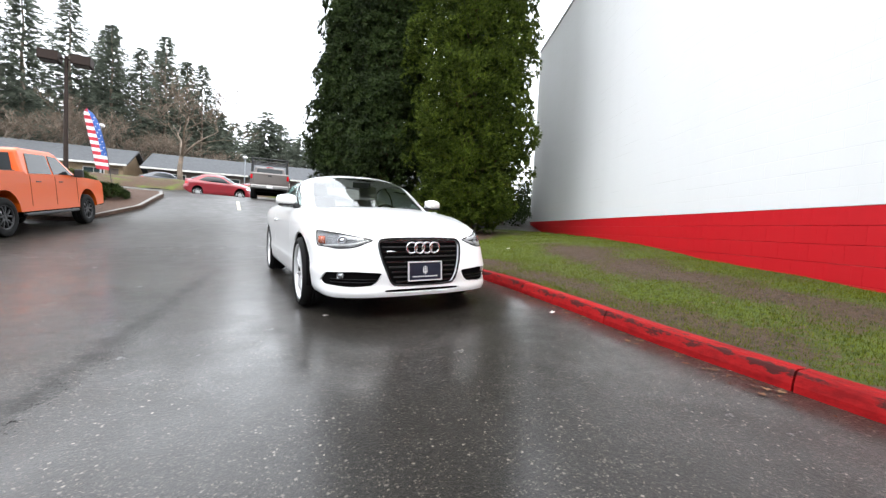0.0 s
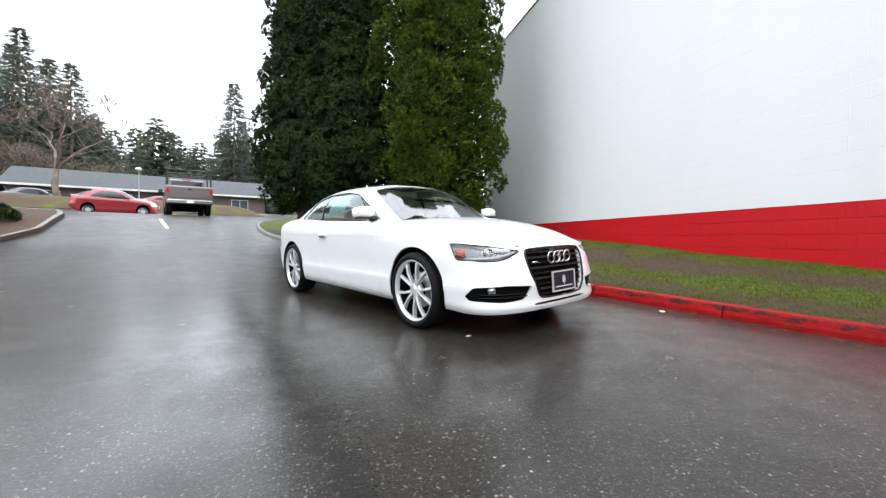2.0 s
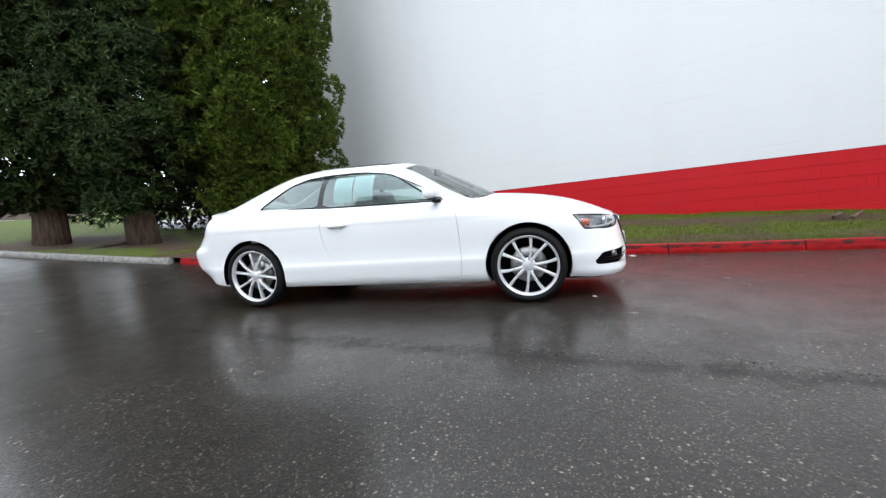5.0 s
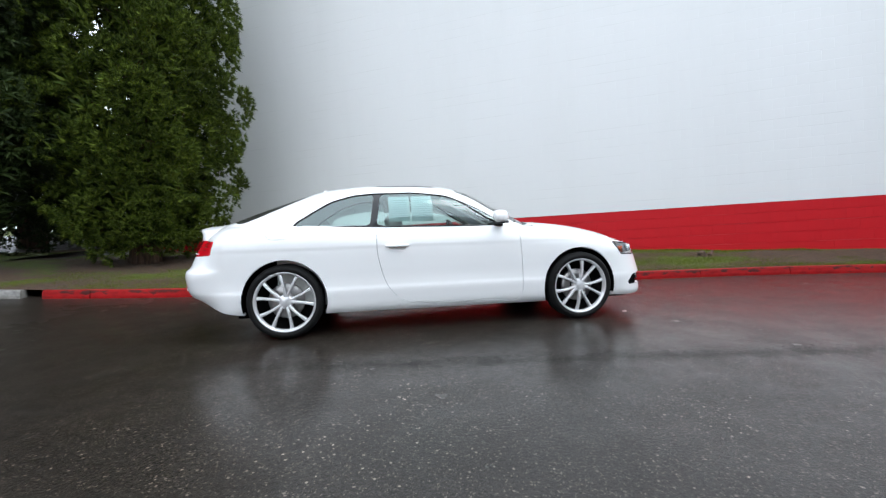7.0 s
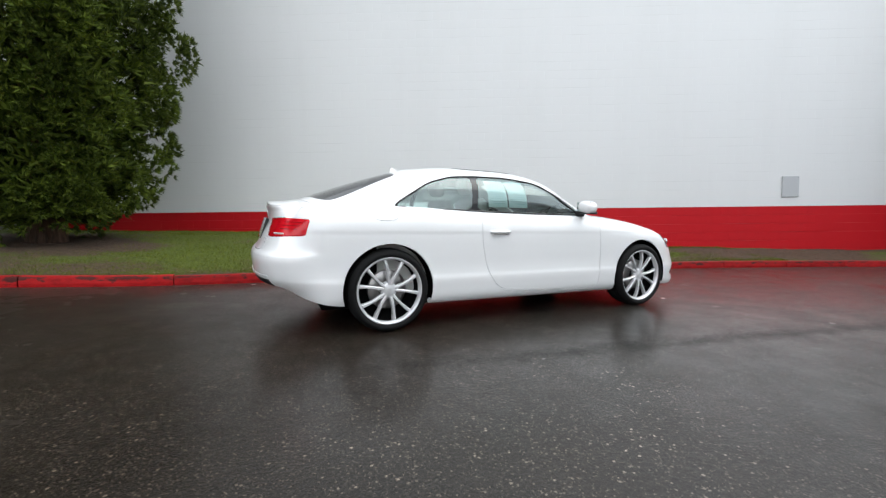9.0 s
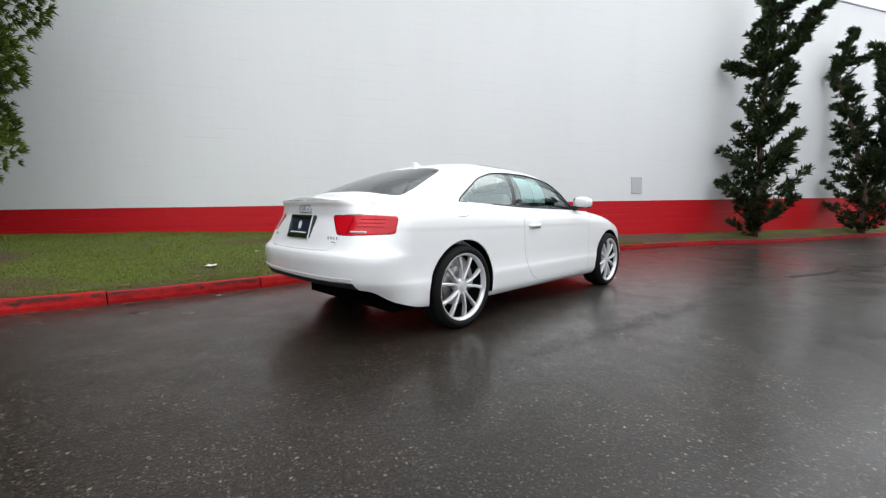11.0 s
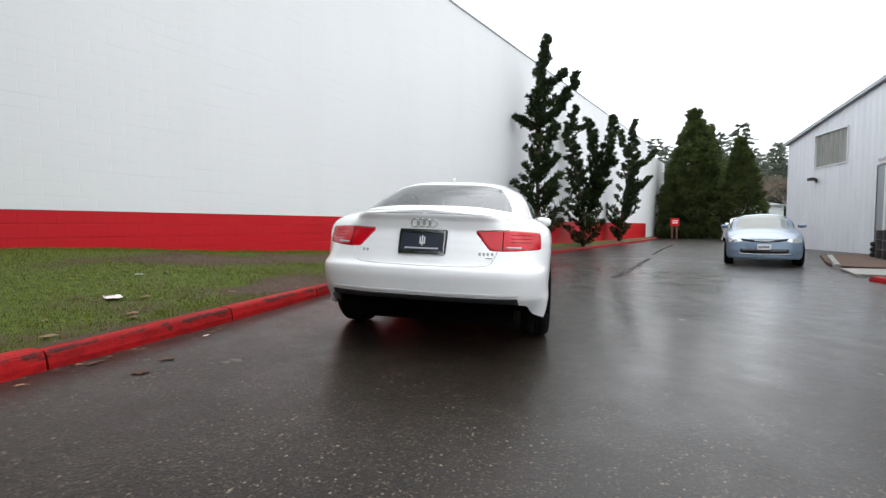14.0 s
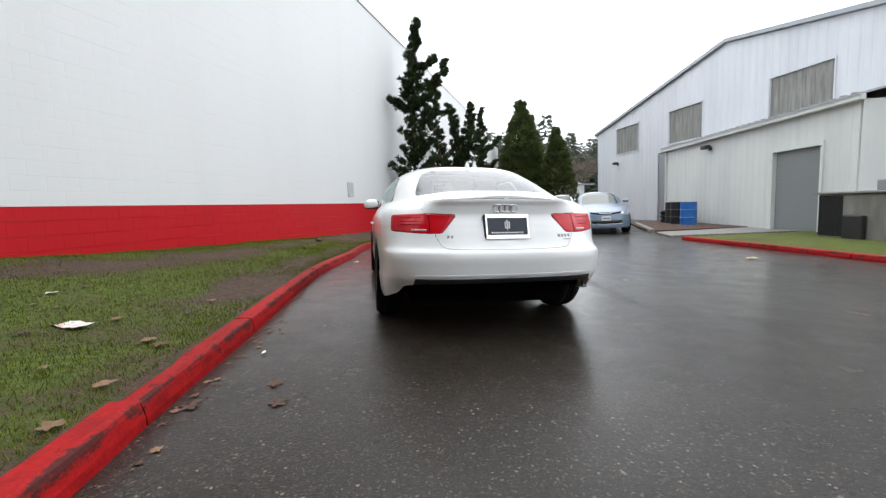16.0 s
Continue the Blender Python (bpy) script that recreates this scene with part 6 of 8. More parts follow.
def side_prism(bm, outline, x0, x1, bev=0.04, taper=None):
    """A side outline of (y, z) points made solid from x0 to x1; taper(z) narrows it."""
    n = len(outline)
    L = [bm.verts.new((x0 * (taper(z) if taper else 1), y, z)) for y, z in outline]
    R = [bm.verts.new((x1 * (taper(z) if taper else 1), y, z)) for y, z in outline]
    bm.faces.new(L)
    bm.faces.new(R[::-1])
    for i in range(n):
        bm.faces.new((L[i], R[i], R[(i + 1) % n], L[(i + 1) % n]))
    bmesh.ops.recalc_face_normals(bm, faces=bm.faces[:])
    if bev:
        es = [e for e in bm.edges if e.calc_face_angle(0) > 0.5]
        bmesh.ops.bevel(bm, geom=es, offset=bev, segments=2, affect="EDGES", profile=0.6, clamp_overlap=True)


def arc(cy, cz, r, n=9):
    return [(cy + r * math.cos(math.pi - math.pi * i / (n - 1)), cz + r * math.sin(math.pi * i / (n - 1))) for i in range(n)]


def flat(bm, pts, out):
    """A thin pane through the given corner points, pushed out a little."""
    v = [bm.verts.new(Vector(p) + Vector(out)) for p in pts]
    w = [bm.verts.new(Vector(p) - Vector(out)) for p in pts]
    bm.faces.new(v)
    bm.faces.new(w[::-1])
    for i in range(len(v)):
        bm.faces.new((v[i], w[i], w[(i + 1) % len(v)], v[(i + 1) % len(v)]))
    bmesh.ops.recalc_face_normals(bm, faces=bm.faces[:])


def pickup_truck(m, paint, label, wheel, rack=False, bed_cover=False):
    """A crew-cab pickup: nose to -y, on the ground at z 0."""
    t = empty("pickup_truck", m, label, "truck")
    W, wf, wr, zw, ra = 1.0, -1.74, 1.8, 0.42, 0.5
    low = [(-2.66, 0.55), (-2.7, 0.8), (-2.68, 1.12), (-2.55, 1.23), (-1.55, 1.31), (-1.3, 1.33), (1.0, 1.34), (1.02, 1.4), (2.86, 1.42), (2.9, 1.36), (2.88, 0.62)]
    low += [(wr + ra, 0.52)] + arc(wr, zw + 0.08, ra)[::-1] + [(wr - ra, 0.5), (wf + ra, 0.5)] + arc(wf, zw + 0.08, ra)[::-1] + [(wf - ra, 0.52)]
    bm = bmesh.new()
    side_prism(bm, low, -W, W, 0.035)
    body = part("body", bm, paint, t, smooth=False)
    tap = lambda z: 1.0 if z < 1.35 else 1.0 - 0.17 * (z - 1.32) / 0.6
    bm = bmesh.new()
    side_prism(bm, [(-1.32, 1.3), (-0.62, 1.86), (-0.45, 1.92), (0.75, 1.94), (0.92, 1.88), (1.0, 1.3)], -0.96, 0.96, 0.05, tap)
    part("cab", bm, paint, t, smooth=False)
    x_at = lambda z: 0.96 * tap(z) + 0.006
    for s in (1, -1):
        for pts in ([(-1.08, 1.36), (-0.58, 1.78), (-0.22, 1.81), (-0.2, 1.36)], [(-0.12, 1.36), (-0.14, 1.81), (0.66, 1.82), (0.8, 1.36)]):
            bm = bmesh.new()
            flat(bm, [(s * x_at(z), y, z) for y, z in pts], (s * 0.006, 0, 0.002))
            part("side_window", bm, TRUCK_GLASS, t, "dark side glass")
        bm = bmesh.new()
        box(bm, s * 1.0 - 0.01, s * 1.0 + 0.02, -0.5, -0.3, 1.16, 1.19, 0.006)
        part("door_handle", bm, MATT_BLACK, t)
        bm = bmesh.new()
        box(bm, s * 1.0 - 0.01, s * 1.0 + 0.02, 0.45, 0.65, 1.16, 1.19, 0.006)
        part("door_handle", bm, MATT_BLACK, t)
        bm = bmesh.new()
        box(bm, s * 1.14 - 0.1, s * 1.14 + 0.1, -1.12, -1.0, 1.3, 1.52, 0.03, 2)
        box(bm, s * 1.02 - 0.06, s * 1.02 + 0.06, -1.08, -1.03, 1.32, 1.36)
        part("wing_mirror", bm, MATT_BLACK, t)
        for y0 in (-1.2, -0.16, 0.86):
            bm = bmesh.new()
            box(bm, s * 1.001 - 0.002, s * 1.001 + 0.002, y0, y0 + 0.012, 0.62, 1.3)
            part("door_gap", bm, DARK, t)
        bm = bmesh.new()
        box(bm, s * 0.99 - 0.05, s * 0.99 + 0.03, wf + 0.6, wr - 0.6, 0.4, 0.47, 0.02)
        part("side_step", bm, MATT_BLACK, t)
        bm = bmesh.new()
        box(bm, s * 0.84 - 0.14, s * 0.84 + 0.14, -2.72, -2.62, 0.98, 1.14, 0.03, 2)
        part("headlight", bm, LAMP_SILVER, t)
        bm = bmesh.new()
        box(bm, s * 0.93 - 0.06, s * 0.93 + 0.06, 2.84, 2.905, 1.05, 1.3, 0.02, 2)
        part("tail_light", bm, RED_LAMP, t, "red tail lamp")
    for y0, y1, z0, z1 in ((-2.8, -2.64, 0.5, 0.78), (2.86, 3.05, 0.52, 0.74)):
        bm = bmesh.new()
        box(bm, -0.97, 0.97, y0, y1, z0, z1, 0.05, 2)
        part("bumper", bm, STEEL if rack else MATT_BLACK, t, "steel bumper" if rack else "black bumper")
    bm = bmesh.new()
    box(bm, -0.66, 0.66, -2.725, -2.67, 0.82, 1.14, 0.02, 2)
    part("grille", bm, MATT_BLACK, t)
    bm = bmesh.new()
    flat(bm, [(-0.78, -1.18, 1.42), (0.78, -1.18, 1.42), (0.7, -0.68, 1.83), (-0.7, -0.68, 1.83)], (0, -0.006, 0.008))
    part("windscreen", bm, PALE_GLASS, t)
    bm = bmesh.new()
    flat(bm, [(-0.74, 0.985, 1.42), (0.74, 0.985, 1.42), (0.68, 0.93, 1.82), (-0.68, 0.93, 1.82)], (0, 0.012, 0.0))
    part("rear_window", bm, TRUCK_GLASS, t)
    bm = bmesh.new()
    box(bm, -0.86, 0.86, 1.12, 2.8, 1.36, 1.425)
    part("bed_floor", bm, MATT_BLACK, t)
    bm = bmesh.new()
    box(bm, -0.84, 0.84, 2.865, 2.912, 0.82, 1.36, 0.015, 2)
    gate = part("tailgate", bm, paint, t)
    bm = bmesh.new()
    box(bm, -0.1, 0.1, 2.91, 2.922, 1.22, 1.3, 0.01)
    part("gate_handle", bm, MATT_BLACK, gate)
    bm = bmesh.new()
    box(bm, -0.16, 0.16, 3.05, 3.06, 0.56, 0.7)
    part("licence_plate", bm, WHITE_PLASTIC, t)
    bm = bmesh.new()
    box(bm, -0.2, 0.2, 0.9, 1.0, 1.9, 1.93)
    part("brake_lamp", bm, RED_LAMP, t)
    bm = bmesh.new()
    box(bm, -0.7, 0.7, -2.6, 2.7, 0.36, 0.55)
    tube(bm, [(-0.85, wf, zw), (0.85, wf, zw)], 0.07, 10)
    tube(bm, [(-0.85, wr, zw), (0.85, wr, zw)], 0.09, 10)
    tube(bm, [(0, 2.9, 0.48), (0, 3.18, 0.48)], 0.04, 8)
    part("chassis", bm, DARK, t)
    for s in (1, -1):
        for y in (wf, wr):
            put_wheel(wheel, t, s * 0.85, y, zw, s)
    if rack:
        r = new("ladder_rack")
        r.parent = t
        bm = bmesh.new()
        for s in (1, -1):
            for y in (1.15, 2.7):
                tube(bm, [(s * 0.94, y, 1.4), (s * 0.90, y, 2.18)], 0.04, 8)
            tube(bm, [(s * 0.90, -0.6, 2.2), (s * 0.90, 2.8, 2.2)], 0.04, 8)
        for y in (-0.5, 0.3, 1.15, 2.7):
            tube(bm, [(-0.98, y, 2.2), (0.98, y, 2.2)], 0.036, 8)
        ob = part("rack_tubes", bm, MATT_BLACK, r, "black tubular ladder rack")
    return t


TRUCK_WHEEL = make_wheel(0.42, 0.26, 0.28, 10, BLACK_RIM, paired=True, spoke_w=(0.035, 0.03))


def stand(x, y, heading, dz=0.0):
    """A pose on the ground with the nose towards heading (degrees from +y, clockwise), tilted with the slope."""
    h = radians(heading)
    f, r = Vector((math.sin(h), math.cos(h), 0)), Vector((math.cos(h), -math.sin(h), 0))
    z = lambda p: ground_z(p.x, p.y)
    c = Vector((x, y, 0))
    fz = (z(c + f * 1.7) - z(c - f * 1.7)) / 3.4
    rz = (z(c + r * 0.8) - z(c - r * 0.8)) / 1.6
    Y = -(f + Vector((0, 0, fz))).normalized()
    X = -(r + Vector((0, 0, rz))).normalized()
    Z = X.cross(Y).normalized()
    X = Y.cross(Z)
    m = Matrix((X, Y, Z)).transposed().to_4x4()
    mid = (z(c + f * 1.7) + z(c - f * 1.7)) / 2
    return Matrix.Translation((x, y, mid + dz)) @ m


pickup_truck(stand(-6.45, 9.35, 10.8) @ Matrix.Diagonal((1.0, 1.0, 1.06, 1)), ORANGE, "bright orange crew-cab pickup with black wheels on the wet lot", TRUCK_WHEEL)
pickup_truck(stand(0.95, 22.4, 5), TAUPE, "grey-brown pickup with a black ladder rack at the lot's exit", TRUCK_WHEEL, rack=True)


# a saloon on the coupe's own lines, taller and longer
def saloon(m, paint, label, sy=1.03, sz=1.08, name="saloon_car"):
    t = empty(name, m, label, "car")
    S = Matrix.Diagonal((1.0, sy, sz, 1))

    def sp(nm, bm, mat, parent=None, lab="", smooth=True):
        bmesh.ops.transform(bm, matrix=S, verts=bm.verts[:])
        return part(nm, bm, mat, parent or t, lab, smooth)

    hard(sp("body", shell([BODY_FAR["shell"], BODY_FAR["flap"], BODY_FAR["lip"], BODY_FAR["intake"], BODY_FAR["grille"], BODY_FAR["boot"], BODY_FAR["skirt"], TOP_FAR["rest"], TOP_FAR["deck"]], mirror=True), paint))
    hard(sp("hood", shell([TOP_FAR["hood"]], gap=0.003, flange=0.02, mirror=True), paint))
    sp("roof", shell([CABIN_FAR["roof"], CABIN_FAR["sun"]], mirror=True), paint)
    sp("windscreen", shell([CABIN_FAR["screen"]], mirror=True), PALE_GLASS)
    sp("rear_window", shell([CABIN_FAR["back"]], mirror=True), TRUCK_GLASS)
    for s in (1, -1):
        hard(sp("door", shell([BODY_FAR["door"]], side=s, gap=0.003, flange=0.02), paint))
        sp("side_window", shell([CABIN_FAR["glass"], CABIN_FAR["quarter"], CABIN_FAR["pillar"], CABIN_FAR["trim"]], side=s), TRUCK_GLASS)
        sp("headlight", shell([BODY_FAR["headlight"]], side=s), LAMP_SILVER)
        sp("tail_light", shell([BODY_FAR["tail_light"]], side=s), RED_LAMP)
        bm = bmesh.new()
        box(bm, s * 0.93 - 0.1, s * 0.93 + 0.1, -0.66, -0.52, 0.97, 1.07, 0.04, 3)
        sp("wing_mirror", bm, paint)
        for y in (-1.3755, 1.3755):
            put_wheel(WHEEL, t, s * 0.79, y * sy, 0.327, s)
            bm = bmesh.new()
            rows = []
            for i in range(17):
                a = math.pi * (i / 16) * 1.16 - 0.08 * math.pi
                rows.append([bm.verts.new((s * 0.885, y + 0.372 * math.cos(a), 0.335 + 0.372 * math.sin(a))), bm.verts.new((s * 0.6, y + 0.372 * math.cos(a), 0.335 + 0.372 * math.sin(a)))])
            for a, b in zip(rows, rows[1:]):
                bm.faces.new((a[0], a[1], b[1], b[0]))
            bm.faces.new([r[1] for r in rows])
            sp("wheel_well", bm, DARK)
    bm = bmesh.new()
    strip_along(bm, [on_nose(x, 0.635 - 0.03 * (abs(x) / 0.45) ** 2 * -1, 0.003) for x in np.linspace(-0.5, 0.5, 15)], 0.065, depth=0.008)
    g = sp("grille", bm, GLOSS_BLACK)
    bm = bmesh.new()
    strip_along(bm, [on_nose(x, 0.645 + 0.02 * (abs(x) / 0.3) ** 2, 0.012) for x in np.linspace(-0.22, 0.22, 11)], 0.016, depth=0.008)
    sp("wing_badge", bm, CHROME, g)
    bm = bmesh.new()
    strip_along(bm, [on_nose(x, 0.385, 0.003) for x in np.linspace(-0.52, 0.52, 15)], 0.12, depth=0.006)
    it = sp("air_intake", bm, GLOSS_BLACK)
    bm = bmesh.new()
    strip_along(bm, [on_nose(x, 0.315 + 0.015 * (abs(x) / 0.6) ** 2, 0.008) for x in np.linspace(-0.62, 0.62, 15)], 0.014, depth=0.008)
    sp("trim_strip", bm, CHROME, it)
    bm = bmesh.new()
    box(bm, -0.15, 0.15, -2.31, -2.27, 0.43, 0.56, 0.005)
    sp("licence_plate", bm, WHITE_PLASTIC, lab="pale plate with unreadable writing", smooth=False)
    bm = bmesh.new()
    for i in range(6):
        box(bm, -0.11 + i * 0.038, -0.085 + i * 0.038, -2.314, -2.308, 0.475, 0.52)
    sp("plate_print", bm, SLATE, smooth=False)
    bm = bmesh.new()
    box(bm, -0.6, 0.6, -2.0, 1.9, 0.2, 0.28)
    box(bm, -0.8, 0.8, -0.95, 0.95, 0.2, 0.28)
    sp("underbody", bm, DARK, smooth=False)
    return t


blue = saloon(stand(-8.0, -9.75, 24), BLUE_SILVER, "pale metallic blue saloon car parked facing the drive")
red_suv = saloon(stand(-1.8, 30.2, 93), RED_PAINT, "red estate car out on the street", 1.0, 1.2, "estate_car")
saloon(stand(-6.5, 43.5, 75), SLATE, "dark slate estate car parked by the houses", 1.0, 1.25, "estate_car")
saloon(stand(2.2, 40.5, 80), RED_PAINT, "red saloon car parked by the houses", 1.0, 1.0)
saloon(stand(-14.0, 21.0, 75), RED_PAINT, "red saloon car on the street behind the planter", 1.0, 1.1)
saloon(stand(-15.5, -27.5, 14), WHITE_PAINT, "white car parked at the end of the drive", 0.95, 1.25, "estate_car")

# ---- the metal shed across the drive ----
METAL_WALL = material("pale_blue_ribbed_metal", (0.52, 0.56, 0.62), 0.45, 0.0)
n = noise_of(METAL_WALL, 1.2, 5, stretch=(1, 1, 0.2))
join(METAL_WALL, ramp(METAL_WALL, n, "Fac", [(0.3, (0.56, 0.58, 0.61)), (0.7, (0.64, 0.66, 0.69))]), "Color", bsdf(METAL_WALL), "Base Color")
ANNEX_WALL = material("pale_grey_ribbed_metal", (0.58, 0.62, 0.62), 0.45)
n = noise_of(ANNEX_WALL, 1.2, 5, stretch=(1, 1, 0.2))
join(ANNEX_WALL, ramp(ANNEX_WALL, n, "Fac", [(0.3, (0.60, 0.62, 0.60)), (0.7, (0.70, 0.72, 0.69))]), "Color", bsdf(ANNEX_WALL), "Base Color")
TRIM_GREY = material("grey_trim_metal", (0.30, 0.32, 0.34), 0.4, 0.3)
PANEL = material("weathered_translucent_panel", (0.20, 0.20, 0.18), 0.4)
n = noise_of(PANEL, 2.2, 5, stretch=(1, 6, 0.5))
join(PANEL, ramp(PANEL, n, "Fac", [(0.3, (0.12, 0.12, 0.11)), (0.7, (0.28, 0.28, 0.25))]), "Color", bsdf(PANEL), "Base Color")
DOOR_GREY = material("grey_roller_door", (0.22, 0.235, 0.235), 0.45)
ROOF_GREY = material("grey_metal_roof", (0.45, 0.46, 0.47), 0.4, 0.2)


def frame_at(az, off):
    a = radians(az)
    return Matrix.Translation(Vector((math.cos(a), -math.sin(a), 0)) * off) @ Matrix.Rotation(-a, 4, "Z")


def ribbed(bm, s0, s1, z0, top, depth=0.013, pitch=0.3, holes=()):
    """A ribbed sheet wall in the plane x = 0, from s0 to s1, with a top edge top(s); holes are (s0, s1, z0, z1)."""
    ss = set(np.round(np.arange(s0, s1, pitch / 6), 4)) | {s1}
    for h in holes:
        ss |= {h[0], h[1]}
    ss = sorted(ss)
    for a, b in zip(ss, ss[1:]):
        if b - a < 1e-4:
            continue
        def xo(s):
            p = (s / pitch) % 1
            return depth if 0.33 < p < 0.67 else 0.0
        xa, xb = xo(a), xo(b)
        mid = (a + b) / 2
        spans = [(z0, None)]
        for h in holes:
            if h[0] - 1e-4 <= a and b <= h[1] + 1e-4:
                spans = [(z0, h[2]), (h[3], None)]
        for lo, hi in spans:
            za, zb = (top(a), top(b)) if hi is None else (hi, hi)
            if za - lo < 0.01 and zb - lo < 0.01:
                continue
            v = [bm.verts.new(p) for p in ((xa, a, lo), (xb, b, lo), (xb, b, zb), (xa, a, za))]
            bm.faces.new(v)


shed = new("metal_shed")
shed.matrix_world = frame_at(1, -13.4)
tagged(shed, "large pale blue ribbed metal shed with a gable", "building", kind="structure")
gable = lambda s: 4.98 + (s + 19.3) * (6.95 - 4.98) / (-9.77 + 19.3) if s < -9.77 else 6.95 - (s + 9.77) * (6.95 - 5.99) / (-4.6 + 9.77)
PANES = [(-17.28, -15.3, 3.55, 4.97), (-12.98, -10.95, 3.5, 5.0), (-7.9, -5.8, 3.2, 5.0)]
bm = bmesh.new()
ribbed(bm, -19.3, 6.0, -0.4, gable, holes=PANES + [(-13.75, -13.1, -0.4, 3.15)])
part("front_wall", bm, METAL_WALL, shed)
bm = bmesh.new()
for s, t in ((-19.3, -18.9),):
    box(bm, -16, 0.03, -19.32, -19.28, -0.4, 4.98)
part("end_wall", bm, METAL_WALL, shed)
bm = bmesh.new()
for (sa, sb) in ((-19.5, -9.77), (-9.77, 6.0)):
    v = [bm.verts.new(p) for p in ((0.16, sa, gable(sa) + 0.02), (0.16, sb, gable(sb) + 0.02), (-18, sb, gable(sb) + 0.02), (-18, sa, gable(sa) + 0.02))]
    w = [bm.verts.new(p.co + Vector((0, 0, 0.14))) for p in v]
    bm.faces.new(w)
    bm.faces.new(v[::-1])
    for i in range(4):
        bm.faces.new((v[i], v[(i + 1) % 4], w[(i + 1) % 4], w[i]))
part("roof", bm, TRIM_GREY, shed, "grey metal roof edge")
for s0, s1, z0, z1 in PANES:
    w = new("window")
    w.parent = shed
    k = 7
    for i in range(k):
        bm = bmesh.new()
        a, b = s0 + (s1 - s0) * i / k, s0 + (s1 - s0) * (i + 1) / k
        v = [bm.verts.new(p) for p in ((-0.04, a + 0.004, z0), (-0.015, (a + b) / 2, z0), (-0.04, b - 0.004, z0), (-0.04, b - 0.004, z1), (-0.015, (a + b) / 2, z1), (-0.04, a + 0.004, z1))]
        bm.faces.new((v[0], v[1], v[4], v[5]))
        bm.faces.new((v[1], v[2], v[3], v[4]))
        part("pane", bm, PANEL, w, "grimy translucent panel" if i == 0 else "")
    bm = bmesh.new()
    for y0, y1, za, zb in ((s0 - 0.04, s1 + 0.04, z1, z1 + 0.05), (s0 - 0.04, s0, z0, z1), (s1, s1 + 0.04, z0, z1), (s0 - 0.04, s1 + 0.04, z0 - 0.05, z0)):
        box(bm, -0.06, 0.045, y0, y1, za, zb)
    part("window_frame", bm, METAL_WALL, w)
bm = bmesh.new()
box(bm, -0.06, -0.02, -13.72, -13.12, -0.4, 3.12)
part("door", bm, TRIM_GREY, shed, "narrow grey side door")


def wall_lamp(parent, s, z, wide=0.28):
    o = new("wall_lamp")
    o.matrix_world = parent.matrix_world @ Matrix.Translation((0.02, s, z))
    bm = bmesh.new()
    box(bm, 0.0, 0.09, -0.05, 0.05, -0.05, 0.1, 0.01)
    tube(bm, [(0.05, 0, 0.05), (0.22, 0, 0.06)], 0.02, 8)
    part("bracket", bm, MATT_BLACK, o)
    bm = bmesh.new()
    box(bm, 0.12, 0.32, -wide / 2, wide / 2, 0.0, 0.14, 0.03, 2)
    part("lamp_head", bm, MATT_BLACK, o)
    return tagged(o, "dark floodlight on the metal wall", "lamp", "floodlights on the shed")


wall_lamp(shed, -17.1, 2.95)
annex = new("annex")
annex.matrix_world = frame_at(14, -9.7)
tagged(annex, "low pale grey metal annex with a roller door", "building", kind="structure")
bm = bmesh.new()
ribbed(bm, -14.95, -5.4, -0.45, lambda s: 3.08, holes=[(-8.15, -6.45, -0.45, 2.17)])
part("front_wall", bm, ANNEX_WALL, annex)
bm = bmesh.new()
box(bm, -8, 0.0, -5.43, -5.38, -0.45, 3.08)
box(bm, -4, 0.0, -14.98, -14.93, -0.45, 3.08)
part("end_wall", bm, ANNEX_WALL, annex)
bm = bmesh.new()
v = [bm.verts.new(p) for p in ((0.22, -15.1, 3.2), (0.22, -5.25, 3.2), (-6, -5.25, 4.6), (-6, -15.1, 4.6))]
w = [bm.verts.new(p.co + Vector((0, 0, -0.05))) for p in v]
bm.faces.new(v)
bm.faces.new(w[::-1])
for i in range(4):
    bm.faces.new((v[i], w[i], w[(i + 1) % 4], v[(i + 1) % 4]))
part("roof", bm, ROOF_GREY, annex, "low-pitched metal roof")
bm = bmesh.new()
box(bm, 0.05, 0.2, -15.1, -5.25, 3.04, 3.18, 0.02)
part("gutter", bm, ANNEX_WALL, annex)
for i in range(33):
    bm = bmesh.new()
    box(bm, 0.1, 0.24, -15.05 + i * 0.3, -14.97 + i * 0.3, 3.2, 3.235)
    part("roof_rib", bm, TRIM_GREY, annex)
door = new("roller_door")
door.parent = annex
bm = bmesh.new()
box(bm, -0.12, -0.08, -8.15, -6.45, -0.45, 2.17)
part("backing", bm, DOOR_GREY, door)
for i in range(26):
    bm = bmesh.new()
    box(bm, -0.085, -0.068, -8.14, -6.46, -0.42 + i * 0.1, -0.322 + i * 0.1, 0.002)
    part("slat", bm, DOOR_GREY, door)
bm = bmesh.new()
box(bm, -0.1, 0.05, -8.27, -8.15, -0.45, 2.28)
box(bm, -0.1, 0.05, -6.45, -6.37, -0.45, 2.28)
box(bm, -0.1, 0.05, -8.15, -6.45, 2.17, 2.28)
part("door_frame", bm, ANNEX_WALL, door)
wall_lamp(annex, -11.4, 2.72, 0.36)
bm = bmesh.new()
tube(bm, [(0.08, -14.85, 3.05), (0.08, -14.85, -0.3)], 0.045, 8)
part("downpipe", bm, ANNEX_WALL, annex)


